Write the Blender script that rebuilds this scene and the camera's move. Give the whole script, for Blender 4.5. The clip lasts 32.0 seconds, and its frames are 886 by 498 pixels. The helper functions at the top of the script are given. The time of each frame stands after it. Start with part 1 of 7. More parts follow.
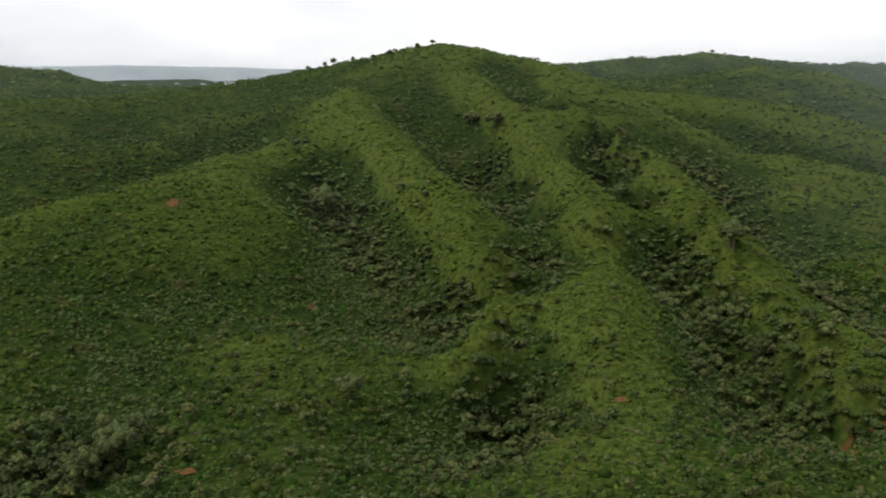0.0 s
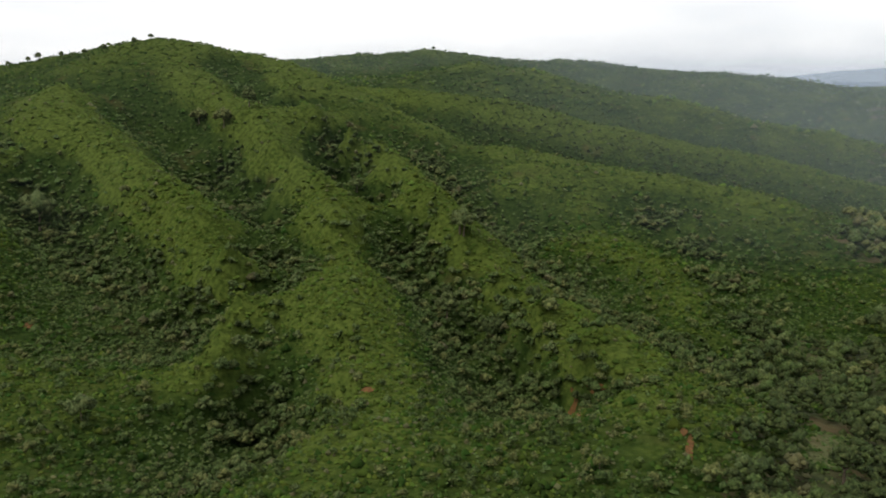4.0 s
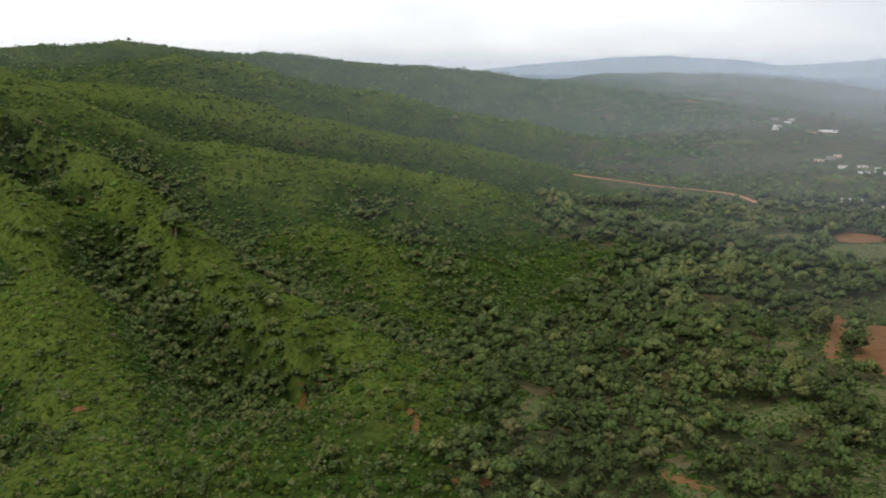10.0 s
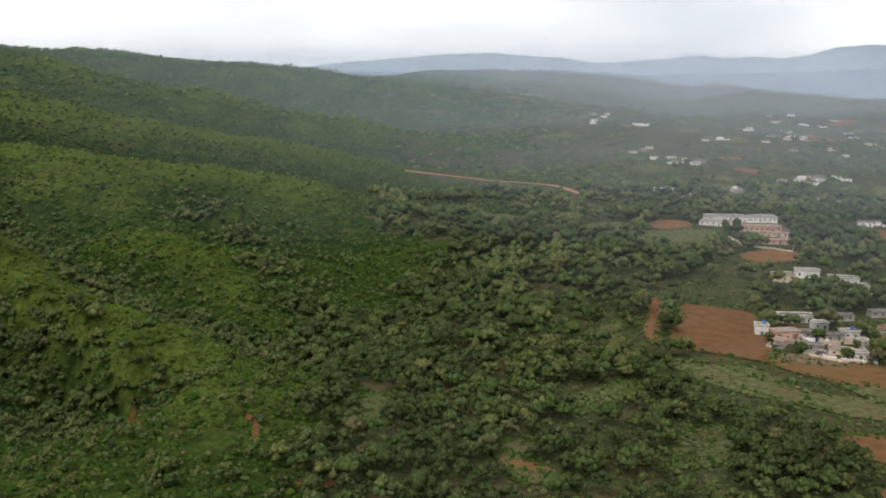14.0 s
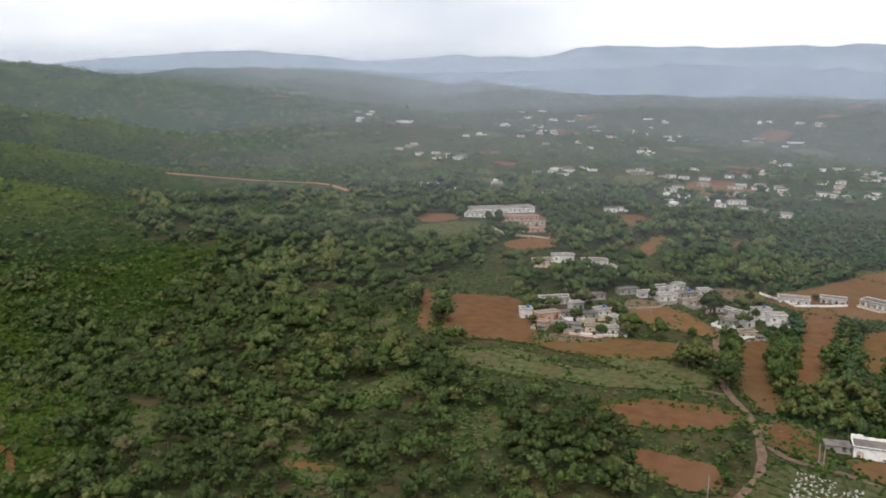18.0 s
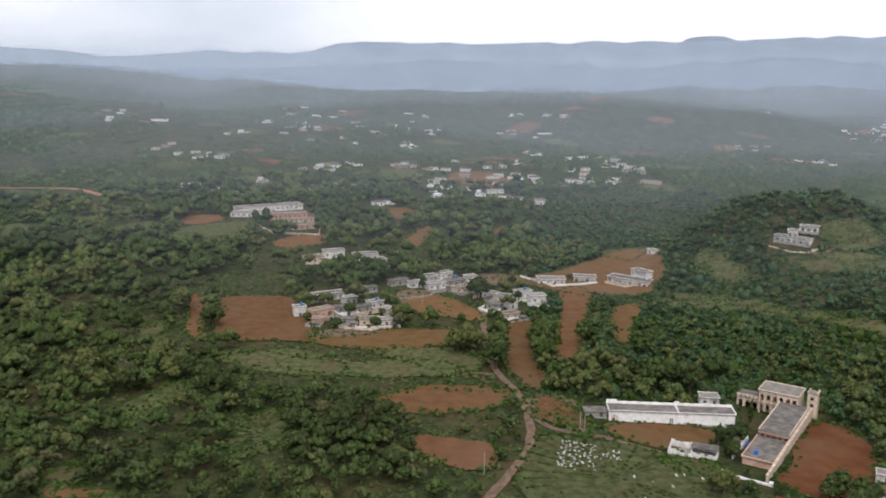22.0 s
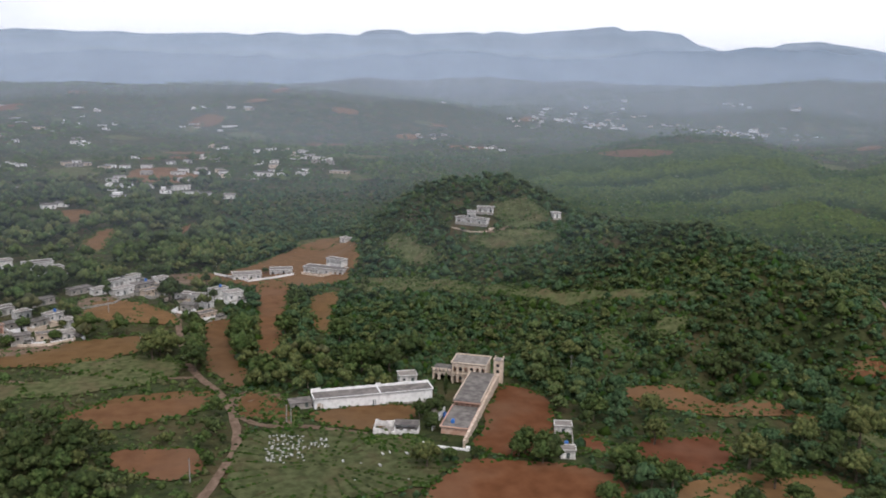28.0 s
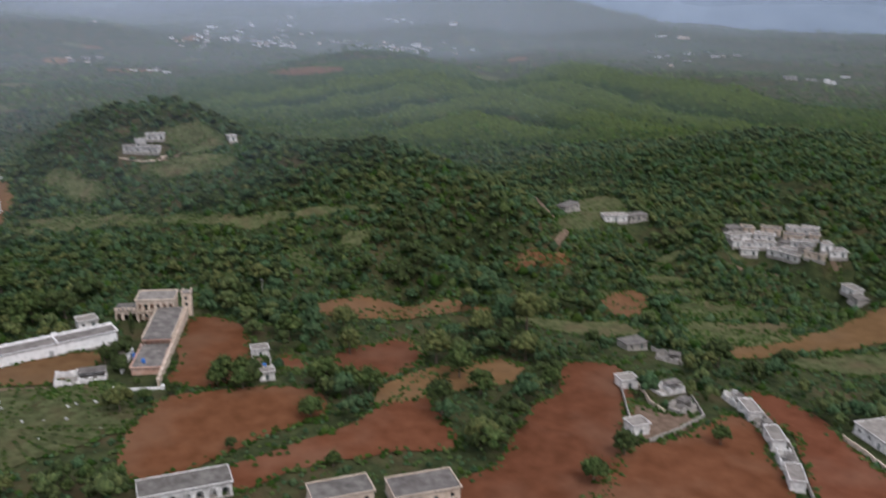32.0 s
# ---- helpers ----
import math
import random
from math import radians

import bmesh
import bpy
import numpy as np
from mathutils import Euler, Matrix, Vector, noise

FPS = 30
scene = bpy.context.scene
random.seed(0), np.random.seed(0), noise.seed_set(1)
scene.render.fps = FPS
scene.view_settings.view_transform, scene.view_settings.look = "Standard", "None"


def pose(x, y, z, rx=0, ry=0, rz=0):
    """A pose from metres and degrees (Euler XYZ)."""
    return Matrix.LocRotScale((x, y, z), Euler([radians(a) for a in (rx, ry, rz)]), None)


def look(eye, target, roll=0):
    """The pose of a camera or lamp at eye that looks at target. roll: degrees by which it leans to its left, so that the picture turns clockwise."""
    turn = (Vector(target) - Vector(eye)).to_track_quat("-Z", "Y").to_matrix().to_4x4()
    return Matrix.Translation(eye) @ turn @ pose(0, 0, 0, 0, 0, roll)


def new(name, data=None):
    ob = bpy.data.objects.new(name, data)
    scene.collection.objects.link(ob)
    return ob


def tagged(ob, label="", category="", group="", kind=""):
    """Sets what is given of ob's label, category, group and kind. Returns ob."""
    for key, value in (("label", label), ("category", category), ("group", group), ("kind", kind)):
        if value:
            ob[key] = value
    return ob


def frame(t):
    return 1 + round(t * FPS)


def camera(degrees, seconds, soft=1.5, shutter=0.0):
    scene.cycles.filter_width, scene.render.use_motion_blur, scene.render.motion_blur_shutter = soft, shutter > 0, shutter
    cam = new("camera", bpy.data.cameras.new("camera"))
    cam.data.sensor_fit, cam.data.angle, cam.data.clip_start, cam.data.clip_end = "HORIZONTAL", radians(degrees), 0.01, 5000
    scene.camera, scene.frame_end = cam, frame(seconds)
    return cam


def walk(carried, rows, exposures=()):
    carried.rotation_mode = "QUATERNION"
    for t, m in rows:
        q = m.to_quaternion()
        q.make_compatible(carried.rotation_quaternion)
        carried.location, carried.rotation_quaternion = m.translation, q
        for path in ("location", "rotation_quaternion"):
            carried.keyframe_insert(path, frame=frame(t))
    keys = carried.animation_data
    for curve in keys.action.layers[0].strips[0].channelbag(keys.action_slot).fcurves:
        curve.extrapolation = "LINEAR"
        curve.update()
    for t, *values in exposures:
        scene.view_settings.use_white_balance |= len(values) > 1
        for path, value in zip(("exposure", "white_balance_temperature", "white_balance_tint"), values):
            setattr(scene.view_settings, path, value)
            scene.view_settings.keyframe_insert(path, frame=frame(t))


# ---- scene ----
# The drone hovers and turns on the spot: seconds, then its tilt, lean and heading in degrees.
EYE = 112.0
cam = camera(54.23, 32.0, soft=1.8, shutter=0.4)
ROWS = [
    (0.0, 78.60, -0.60, 0.12),
    (0.5, 78.63, -0.52, -3.07),
    (1.0, 78.63, -0.52, -5.55),
    (1.5, 78.62, -0.50, -7.52),
    (2.0, 78.61, -0.47, -9.62),
    (2.5, 78.60, -0.47, -11.53),
    (3.0, 78.58, -0.50, -13.45),
    (3.5, 78.54, -0.53, -15.45),
    (5.5, 78.47, -0.56, -22.70),
    (6.0, 78.43, -0.57, -24.48),
    (6.5, 78.42, -0.56, -26.45),
    (7.0, 78.40, -0.57, -28.39),
    (7.5, 78.38, -0.59, -30.20),
    (8.0, 78.36, -0.62, -31.62),
    (8.5, 78.34, -0.62, -32.91),
    (9.0, 78.32, -0.61, -34.12),
    (9.5, 78.29, -0.61, -35.31),
    (10.0, 78.27, -0.59, -36.21),
    (10.5, 78.25, -0.58, -36.87),
    (11.0, 78.23, -0.59, -37.52),
    (11.5, 78.23, -0.60, -39.15),
    (12.0, 78.23, -0.59, -40.98),
    (12.5, 78.22, -0.59, -42.68),
    (13.0, 78.21, -0.61, -44.25),
    (13.5, 78.20, -0.64, -45.78),
    (14.0, 78.19, -0.66, -47.32),
    (14.5, 78.19, -0.69, -48.85),
    (16.5, 78.20, -0.75, -55.72),
    (17.0, 78.22, -0.79, -57.98),
    (17.5, 78.25, -0.80, -60.31),
    (18.0, 78.26, -0.81, -62.58),
    (18.5, 78.25, -0.82, -64.21),
    (19.0, 78.23, -0.80, -66.21),
    (19.5, 78.22, -0.77, -68.26),
    (20.0, 78.21, -0.75, -70.36),
    (20.5, 78.20, -0.75, -72.31),
    (21.0, 78.20, -0.75, -74.35),
    (21.5, 78.20, -0.75, -76.21),
    (22.0, 78.20, -0.74, -78.03),
    (22.5, 78.19, -0.76, -80.07),
    (23.0, 78.18, -0.79, -82.17),
    (23.5, 78.17, -0.83, -83.95),
    (24.0, 78.15, -0.88, -85.17),
    (24.5, 78.12, -0.92, -86.89),
    (25.0, 78.09, -0.95, -88.96),
    (25.5, 78.05, -0.98, -90.99),
    (27.5, 78.00, -1.06, -96.87),
    (28.0, 77.99, -1.10, -98.41),
    (28.5, 78.00, -1.11, -100.45),
    (29.0, 78.02, -1.12, -102.56),
    (29.5, 78.04, -1.13, -104.80),
    (30.0, 78.06, -1.12, -107.85),
    (30.5, 78.06, -1.12, -109.84),
    (31.0, 78.06, -1.11, -111.26),
    (31.5, 77.99, -1.18, -114.51),
    (31.6, 77.33, -1.19, -115.55),
    (31.7, 76.34, -1.20, -116.59),
    (31.8, 75.25, -1.21, -117.64),
    (31.9, 74.21, -1.21, -118.68),
    (32.0, 73.17, -1.22, -119.73),
]
walk(cam, [(t, pose(0, 0, EYE, tilt, lean, heading)) for t, tilt, lean, heading in ROWS],
     exposures=[(0, -0.2, 6500, 10), (14, -0.1, 6450, 11), (20, -0.12, 6250, 13), (25, -0.21, 6030, 15), (30, -0.23, 5960, 16), (32, -0.24, 5850, 17)])
# ---- sky and sun ----
SUN_HEADING, SUN_HEIGHT = 262.0, 54.0
world = bpy.data.worlds.new("overcast_sky")
scene.world = world
world.use_nodes = True
wn, wl = world.node_tree.nodes, world.node_tree.links
wn.clear()
w_out, w_bg = wn.new("ShaderNodeOutputWorld"), wn.new("ShaderNodeBackground")
w_sky = wn.new("ShaderNodeTexSky")
w_sky.sky_type, w_sky.sun_disc = "NISHITA", False
w_sky.sun_elevation, w_sky.sun_rotation = radians(SUN_HEIGHT), radians(SUN_HEADING)
w_scale = wn.new("ShaderNodeMix")
w_scale.data_type, w_scale.blend_type = "RGBA", "MULTIPLY"
w_scale.inputs[0].default_value = 1.0
w_scale.inputs[7].default_value = (0.10, 0.10, 0.10, 1)
w_map, w_coord = wn.new("ShaderNodeMapping"), wn.new("ShaderNodeTexCoord")
w_map.inputs["Scale"].default_value = (1.0, 1.0, 3.5)
w_noise = wn.new("ShaderNodeTexNoise")
w_noise.inputs["Scale"].default_value, w_noise.inputs["Detail"].default_value = 1.6, 5.0
w_ramp = wn.new("ShaderNodeValToRGB")
w_ramp.color_ramp.elements[0].position, w_ramp.color_ramp.elements[0].color = 0.36, (0.66, 0.70, 0.76, 1)
w_ramp.color_ramp.elements[1].position, w_ramp.color_ramp.elements[1].color = 0.60, (1.12, 1.11, 1.10, 1)
w_mix = wn.new("ShaderNodeMix")
w_mix.data_type = "RGBA"
w_mix.inputs[0].default_value = 0.9
wl.new(w_coord.outputs["Generated"], w_map.inputs["Vector"])
wl.new(w_map.outputs["Vector"], w_noise.inputs["Vector"])
wl.new(w_noise.outputs["Fac"], w_ramp.inputs["Fac"])
wl.new(w_sky.outputs["Color"], w_scale.inputs[6])
wl.new(w_scale.outputs[2], w_mix.inputs[6])
wl.new(w_ramp.outputs["Color"], w_mix.inputs[7])
wl.new(w_mix.outputs[2], w_bg.inputs["Color"])
wl.new(w_bg.outputs["Background"], w_out.inputs["Surface"])
w_bg.inputs["Strength"].default_value = 1.25

sun = new("sun", bpy.data.lights.new("sun", "SUN"))
sun.data.energy, sun.data.angle, sun.data.color = 2.5, radians(40), (1.0, 0.92, 0.80)
_az, _el = radians(SUN_HEADING), radians(SUN_HEIGHT)
sun.matrix_world = look((0, 0, 400), (-400 * math.sin(_az) * math.cos(_el), -400 * math.cos(_az) * math.cos(_el), 400 - 400 * math.sin(_el)))

# ---- materials ----
def material(name, colours, scale=1.0, detail=4.0, rough=0.9, bump=0.0, bump_scale=None, spread=(0.35, 0.65), second=None, per_object=0.0, metal=0.0, island=0.0, gloss=0.3):
    """Noise-varied surface: colours low and high at one scale (metres), a second pair of colour and share at a larger one."""
    m = bpy.data.materials.new(name)
    m.use_nodes = True
    n, l = m.node_tree.nodes, m.node_tree.links
    p = n["Principled BSDF"]
    p.inputs["Roughness"].default_value, p.inputs["Metallic"].default_value = rough, metal
    p.inputs["Specular IOR Level"].default_value = gloss
    geo = n.new("ShaderNodeNewGeometry")
    a = n.new("ShaderNodeTexNoise")
    a.inputs["Scale"].default_value, a.inputs["Detail"].default_value = 1.0 / scale, detail
    l.new(geo.outputs["Position"], a.inputs["Vector"])
    ramp = n.new("ShaderNodeValToRGB")
    for e, pos, c in zip(ramp.color_ramp.elements, spread, colours):
        e.position, e.color = pos, (*c, 1)
    l.new(a.outputs["Fac"], ramp.inputs["Fac"])
    out = ramp.outputs["Color"]
    if second:
        colour, big, low, high, share = second
        b = n.new("ShaderNodeTexNoise")
        b.inputs["Scale"].default_value, b.inputs["Detail"].default_value = 1.0 / big, 5.0
        l.new(geo.outputs["Position"], b.inputs["Vector"])
        r2 = n.new("ShaderNodeMapRange")
        r2.inputs["From Min"].default_value, r2.inputs["From Max"].default_value, r2.inputs["To Max"].default_value = low, high, share
        l.new(b.outputs["Fac"], r2.inputs["Value"])
        mix = n.new("ShaderNodeMix")
        mix.data_type = "RGBA"
        l.new(r2.outputs["Result"], mix.inputs[0])
        l.new(out, mix.inputs[6])
        mix.inputs[7].default_value = (*colour, 1)
        out = mix.outputs[2]
    for amount, node, socket in ((per_object, "ShaderNodeObjectInfo", "Random"), (island, "ShaderNodeNewGeometry", "Random Per Island")):
        if amount:
            o = n.new(node)
            r3 = n.new("ShaderNodeMapRange")
            r3.inputs["To Min"].default_value, r3.inputs["To Max"].default_value = 1 - amount, 1 + amount
            l.new(o.outputs[socket], r3.inputs["Value"])
            hsv = n.new("ShaderNodeHueSaturation")
            l.new(r3.outputs["Result"], hsv.inputs["Value"])
            h3 = n.new("ShaderNodeMapRange")
            h3.inputs["To Min"].default_value, h3.inputs["To Max"].default_value = 0.5 + amount * 0.07, 0.5 - amount * 0.07
            w3 = n.new("ShaderNodeMath")
            w3.operation = "FRACT"
            m3 = n.new("ShaderNodeMath")
            m3.operation = "MULTIPLY"
            m3.inputs[1].default_value = 7.31
            l.new(o.outputs[socket], m3.inputs[0])
            l.new(m3.outputs[0], w3.inputs[0])
            l.new(w3.outputs[0], h3.inputs["Value"])
            l.new(h3.outputs["Result"], hsv.inputs["Hue"])
            l.new(out, hsv.inputs["Color"])
            out = hsv.outputs["Color"]
    l.new(out, p.inputs["Base Color"])
    if bump:
        c = n.new("ShaderNodeTexNoise")
        c.inputs["Scale"].default_value, c.inputs["Detail"].default_value = 1.0 / (bump_scale or scale), 5.0
        l.new(geo.outputs["Position"], c.inputs["Vector"])
        bm = n.new("ShaderNodeBump")
        bm.inputs["Distance"].default_value = bump
        l.new(c.outputs["Fac"], bm.inputs["Height"])
        l.new(bm.outputs["Normal"], p.inputs["Normal"])
    return m


GRASS = material("hill_grass", ((0.010, 0.021, 0.004), (0.026, 0.043, 0.009)), 3.0, 8.0, 0.95, 0.7, 1.2, spread=(0.40, 0.60), second=((0.075, 0.052, 0.022), 26.0, 0.60, 0.76, 0.55), gloss=0.03)
RED_SOIL = material("ploughed_red_soil", ((0.084, 0.032, 0.0135), (0.126, 0.052, 0.0245)), 5.0, 9.0, 0.97, 0.10, 0.35, spread=(0.3, 0.7), second=((0.150, 0.084, 0.050), 24.0, 0.48, 0.72, 0.6), per_object=0.14, gloss=0.05)
SOIL = material("ploughed_soil", ((0.102, 0.055, 0.025), (0.146, 0.080, 0.037)), 5.0, 9.0, 0.97, 0.10, 0.35, spread=(0.3, 0.7), second=((0.140, 0.090, 0.054), 24.0, 0.48, 0.72, 0.6), per_object=0.14, gloss=0.05)


def paint_crest_light(m, low, high):
    """Yellower crest grass that also paints light on raised ground, with an uneven border."""
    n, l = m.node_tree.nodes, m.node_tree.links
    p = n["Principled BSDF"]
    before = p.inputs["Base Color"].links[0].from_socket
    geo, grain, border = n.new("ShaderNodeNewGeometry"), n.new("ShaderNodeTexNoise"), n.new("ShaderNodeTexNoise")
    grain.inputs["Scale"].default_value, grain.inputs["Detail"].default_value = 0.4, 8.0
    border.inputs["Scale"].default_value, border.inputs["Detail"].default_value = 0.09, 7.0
    ramp, raised, shift, share, mix = n.new("ShaderNodeValToRGB"), n.new("ShaderNodeAttribute"), n.new("ShaderNodeMath"), n.new("ShaderNodeMapRange"), n.new("ShaderNodeMix")
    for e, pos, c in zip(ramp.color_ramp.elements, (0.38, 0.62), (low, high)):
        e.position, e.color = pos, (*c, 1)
    raised.attribute_name, shift.operation, mix.data_type = "crest_light", "ADD", "RGBA"
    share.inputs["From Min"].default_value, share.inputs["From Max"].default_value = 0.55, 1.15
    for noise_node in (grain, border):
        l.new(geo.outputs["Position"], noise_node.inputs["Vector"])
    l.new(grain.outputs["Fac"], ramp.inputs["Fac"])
    l.new(raised.outputs["Fac"], shift.inputs[0])
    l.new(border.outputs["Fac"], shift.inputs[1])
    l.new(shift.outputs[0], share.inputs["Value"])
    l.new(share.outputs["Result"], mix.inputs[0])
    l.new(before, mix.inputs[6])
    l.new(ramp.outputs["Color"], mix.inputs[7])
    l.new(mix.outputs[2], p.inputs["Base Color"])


paint_crest_light(GRASS, (0.032, 0.050, 0.009), (0.066, 0.089, 0.017))
VALLEY_GRASS = material("valley_grass", ((0.020, 0.028, 0.010), (0.046, 0.056, 0.020)), 3.5, 6.0, 0.95, 0.8, 2.5, second=((0.085, 0.056, 0.030), 18.0, 0.47, 0.68, 0.6), gloss=0.1)
MEADOW = material("meadow_grass", ((0.046, 0.055, 0.022), (0.094, 0.101, 0.045)), 3.0, 6.0, 0.95, 0.3, 1.0, second=((0.10, 0.070, 0.042), 14.0, 0.5, 0.7, 0.65), per_object=0.12, gloss=0.03)
# Far ranges: distance haze is painted into these pale, bluish base colours.
NEARER_HAZE_BLUE = material("nearer_hills_haze_blue", ((0.115, 0.152, 0.195), (0.145, 0.185, 0.23)), 200.0, 5.0, 1.0, 10.0, 150.0, gloss=0.0)
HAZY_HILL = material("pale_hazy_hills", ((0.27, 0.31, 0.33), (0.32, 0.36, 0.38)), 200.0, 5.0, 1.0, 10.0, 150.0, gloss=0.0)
FAR_HAZE_BLUE = material("far_hills_haze_blue", ((0.20, 0.245, 0.295), (0.235, 0.28, 0.335)), 260.0, 5.0, 1.0, 8.0, 200.0, gloss=0.0)

LEAF_DARK = material("dark_leaves", ((0.0187, 0.0309, 0.0086), (0.0580, 0.0776, 0.0235)), 0.9, 4.0, 0.8, 0.5, 0.4, island=0.24, gloss=0.12)
LEAF_MID = material("green_leaves", ((0.0250, 0.0428, 0.0114), (0.0778, 0.1061, 0.0318)), 0.9, 4.0, 0.8, 0.5, 0.4, island=0.24, gloss=0.08)
LEAF_LIGHT = material("yellow_green_leaves", ((0.0410, 0.0545, 0.0161), (0.1166, 0.1272, 0.0408)), 0.9, 4.0, 0.8, 0.5, 0.4, island=0.22, gloss=0.12)
LEAF_PALE = material("grey_green_leaves", ((0.0336, 0.0515, 0.0154), (0.0968, 0.1198, 0.0407)), 0.9, 4.0, 0.8, 0.5, 0.4, island=0.22, gloss=0.12)
LEAF_DRY = material("reddish_dry_leaves", ((0.042, 0.044, 0.014), (0.078, 0.078, 0.026)), 1.1, 4.0, 0.8, 0.3, 0.6, island=0.25)
LEAF_COOL = material("cool_green_leaves", ((0.0200, 0.0420, 0.0165), (0.0620, 0.1010, 0.0430)), 0.9, 4.0, 0.8, 0.5, 0.4, island=0.26, gloss=0.1)
LEAVES = (LEAF_DARK, LEAF_MID, LEAF_LIGHT, LEAF_PALE, LEAF_DRY, LEAF_COOL)
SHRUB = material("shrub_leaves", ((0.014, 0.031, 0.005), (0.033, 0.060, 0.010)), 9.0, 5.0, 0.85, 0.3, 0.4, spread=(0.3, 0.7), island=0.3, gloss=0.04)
LIT_CREST_SHRUB = material("yellowish_lit_crest_shrubs", ((0.032, 0.053, 0.008), (0.064, 0.093, 0.015)), 9.0, 5.0, 0.85, 0.3, 0.4, spread=(0.3, 0.7), island=0.28, gloss=0.04)
BARK = material("bark", ((0.07, 0.05, 0.035), (0.14, 0.11, 0.08)), 0.4, 5.0, 0.95, 0.05, 0.2)
DIRT = material("trodden_dirt", ((0.10, 0.068, 0.045), (0.165, 0.118, 0.082)), 2.0, 6.0, 0.97, 0.08, 0.5, per_object=0.08, gloss=0.1)
RED_EARTH = material("bare_red_earth", ((0.070, 0.038, 0.014), (0.125, 0.064, 0.024)), 1.5, 6.0, 0.97, 0.1, 0.5, gloss=0.1)
TRACK = material("red_track_earth", ((0.24, 0.12, 0.065), (0.34, 0.18, 0.10)), 2.0, 6.0, 0.97, 0.08, 0.5, gloss=0.1)
WHITE = material("whitewash", ((0.60, 0.585, 0.56), (0.78, 0.765, 0.74)), 1.2, 7.0, 0.85, 0.01, 0.3, spread=(0.30, 0.52), second=((0.44, 0.42, 0.39), 2.6, 0.60, 0.80, 0.3), per_object=0.06)
OLD_WHITE = material("weathered_whitewash", ((0.4680, 0.4485, 0.4160), (0.7280, 0.7020, 0.6630)), 1.2, 7.0, 0.85, 0.01, 0.3, spread=(0.34, 0.60), second=((0.19, 0.17, 0.15), 2.6, 0.52, 0.74, 0.6), per_object=0.12)
CREAM = material("cream_plaster", ((0.46, 0.36, 0.27), (0.63, 0.52, 0.41)), 1.4, 7.0, 0.88, 0.01, 0.3, second=((0.32, 0.27, 0.21), 2.2, 0.55, 0.75, 0.6), per_object=0.08)
PINK = material("pink_plaster", ((0.44, 0.25, 0.18), (0.57, 0.37, 0.28)), 1.4, 7.0, 0.85, 0.01, 0.3, second=((0.62, 0.54, 0.45), 2.2, 0.58, 0.75, 0.7), per_object=0.05)
STONE = material("grey_rubble_stone", ((0.19, 0.175, 0.155), (0.38, 0.35, 0.31)), 0.7, 7.0, 0.93, 0.05, 0.35, second=((0.45, 0.40, 0.34), 2.0, 0.55, 0.75, 0.6), per_object=0.10)
CONCRETE = material("weathered_concrete_roof", ((0.085, 0.075, 0.066), (0.172, 0.156, 0.138)), 2.2, 7.0, 0.9, 0.02, 0.5, second=((0.06, 0.055, 0.05), 3.5, 0.52, 0.75, 0.6), per_object=0.12)
PALE_ROOF = material("pale_screed_roof", ((0.150, 0.132, 0.115), (0.250, 0.224, 0.195)), 2.0, 7.0, 0.9, 0.02, 0.5, second=((0.11, 0.10, 0.09), 3.0, 0.54, 0.75, 0.6), per_object=0.12)
WOOD = material("painted_door_wood", ((0.05, 0.065, 0.06), (0.10, 0.12, 0.11)), 0.6, 4.0, 0.6, per_object=0.2)
GLASS = material("dark_window_glass", ((0.015, 0.018, 0.02), (0.03, 0.034, 0.038)), 1.0, 2.0, 0.15, gloss=0.5)
TANK = material("blue_plastic_tank", ((0.02, 0.10, 0.34), (0.03, 0.14, 0.42)), 0.8, 2.0, 0.45, gloss=0.5)
GRAVE = material("whitewashed_gravestone", ((0.27, 0.265, 0.25), (0.43, 0.42, 0.40)), 0.5, 4.0, 0.8, per_object=0.15, island=0.2)
POLE = material("grey_pole", ((0.22, 0.21, 0.20), (0.32, 0.31, 0.30)), 0.5, 3.0, 0.8)


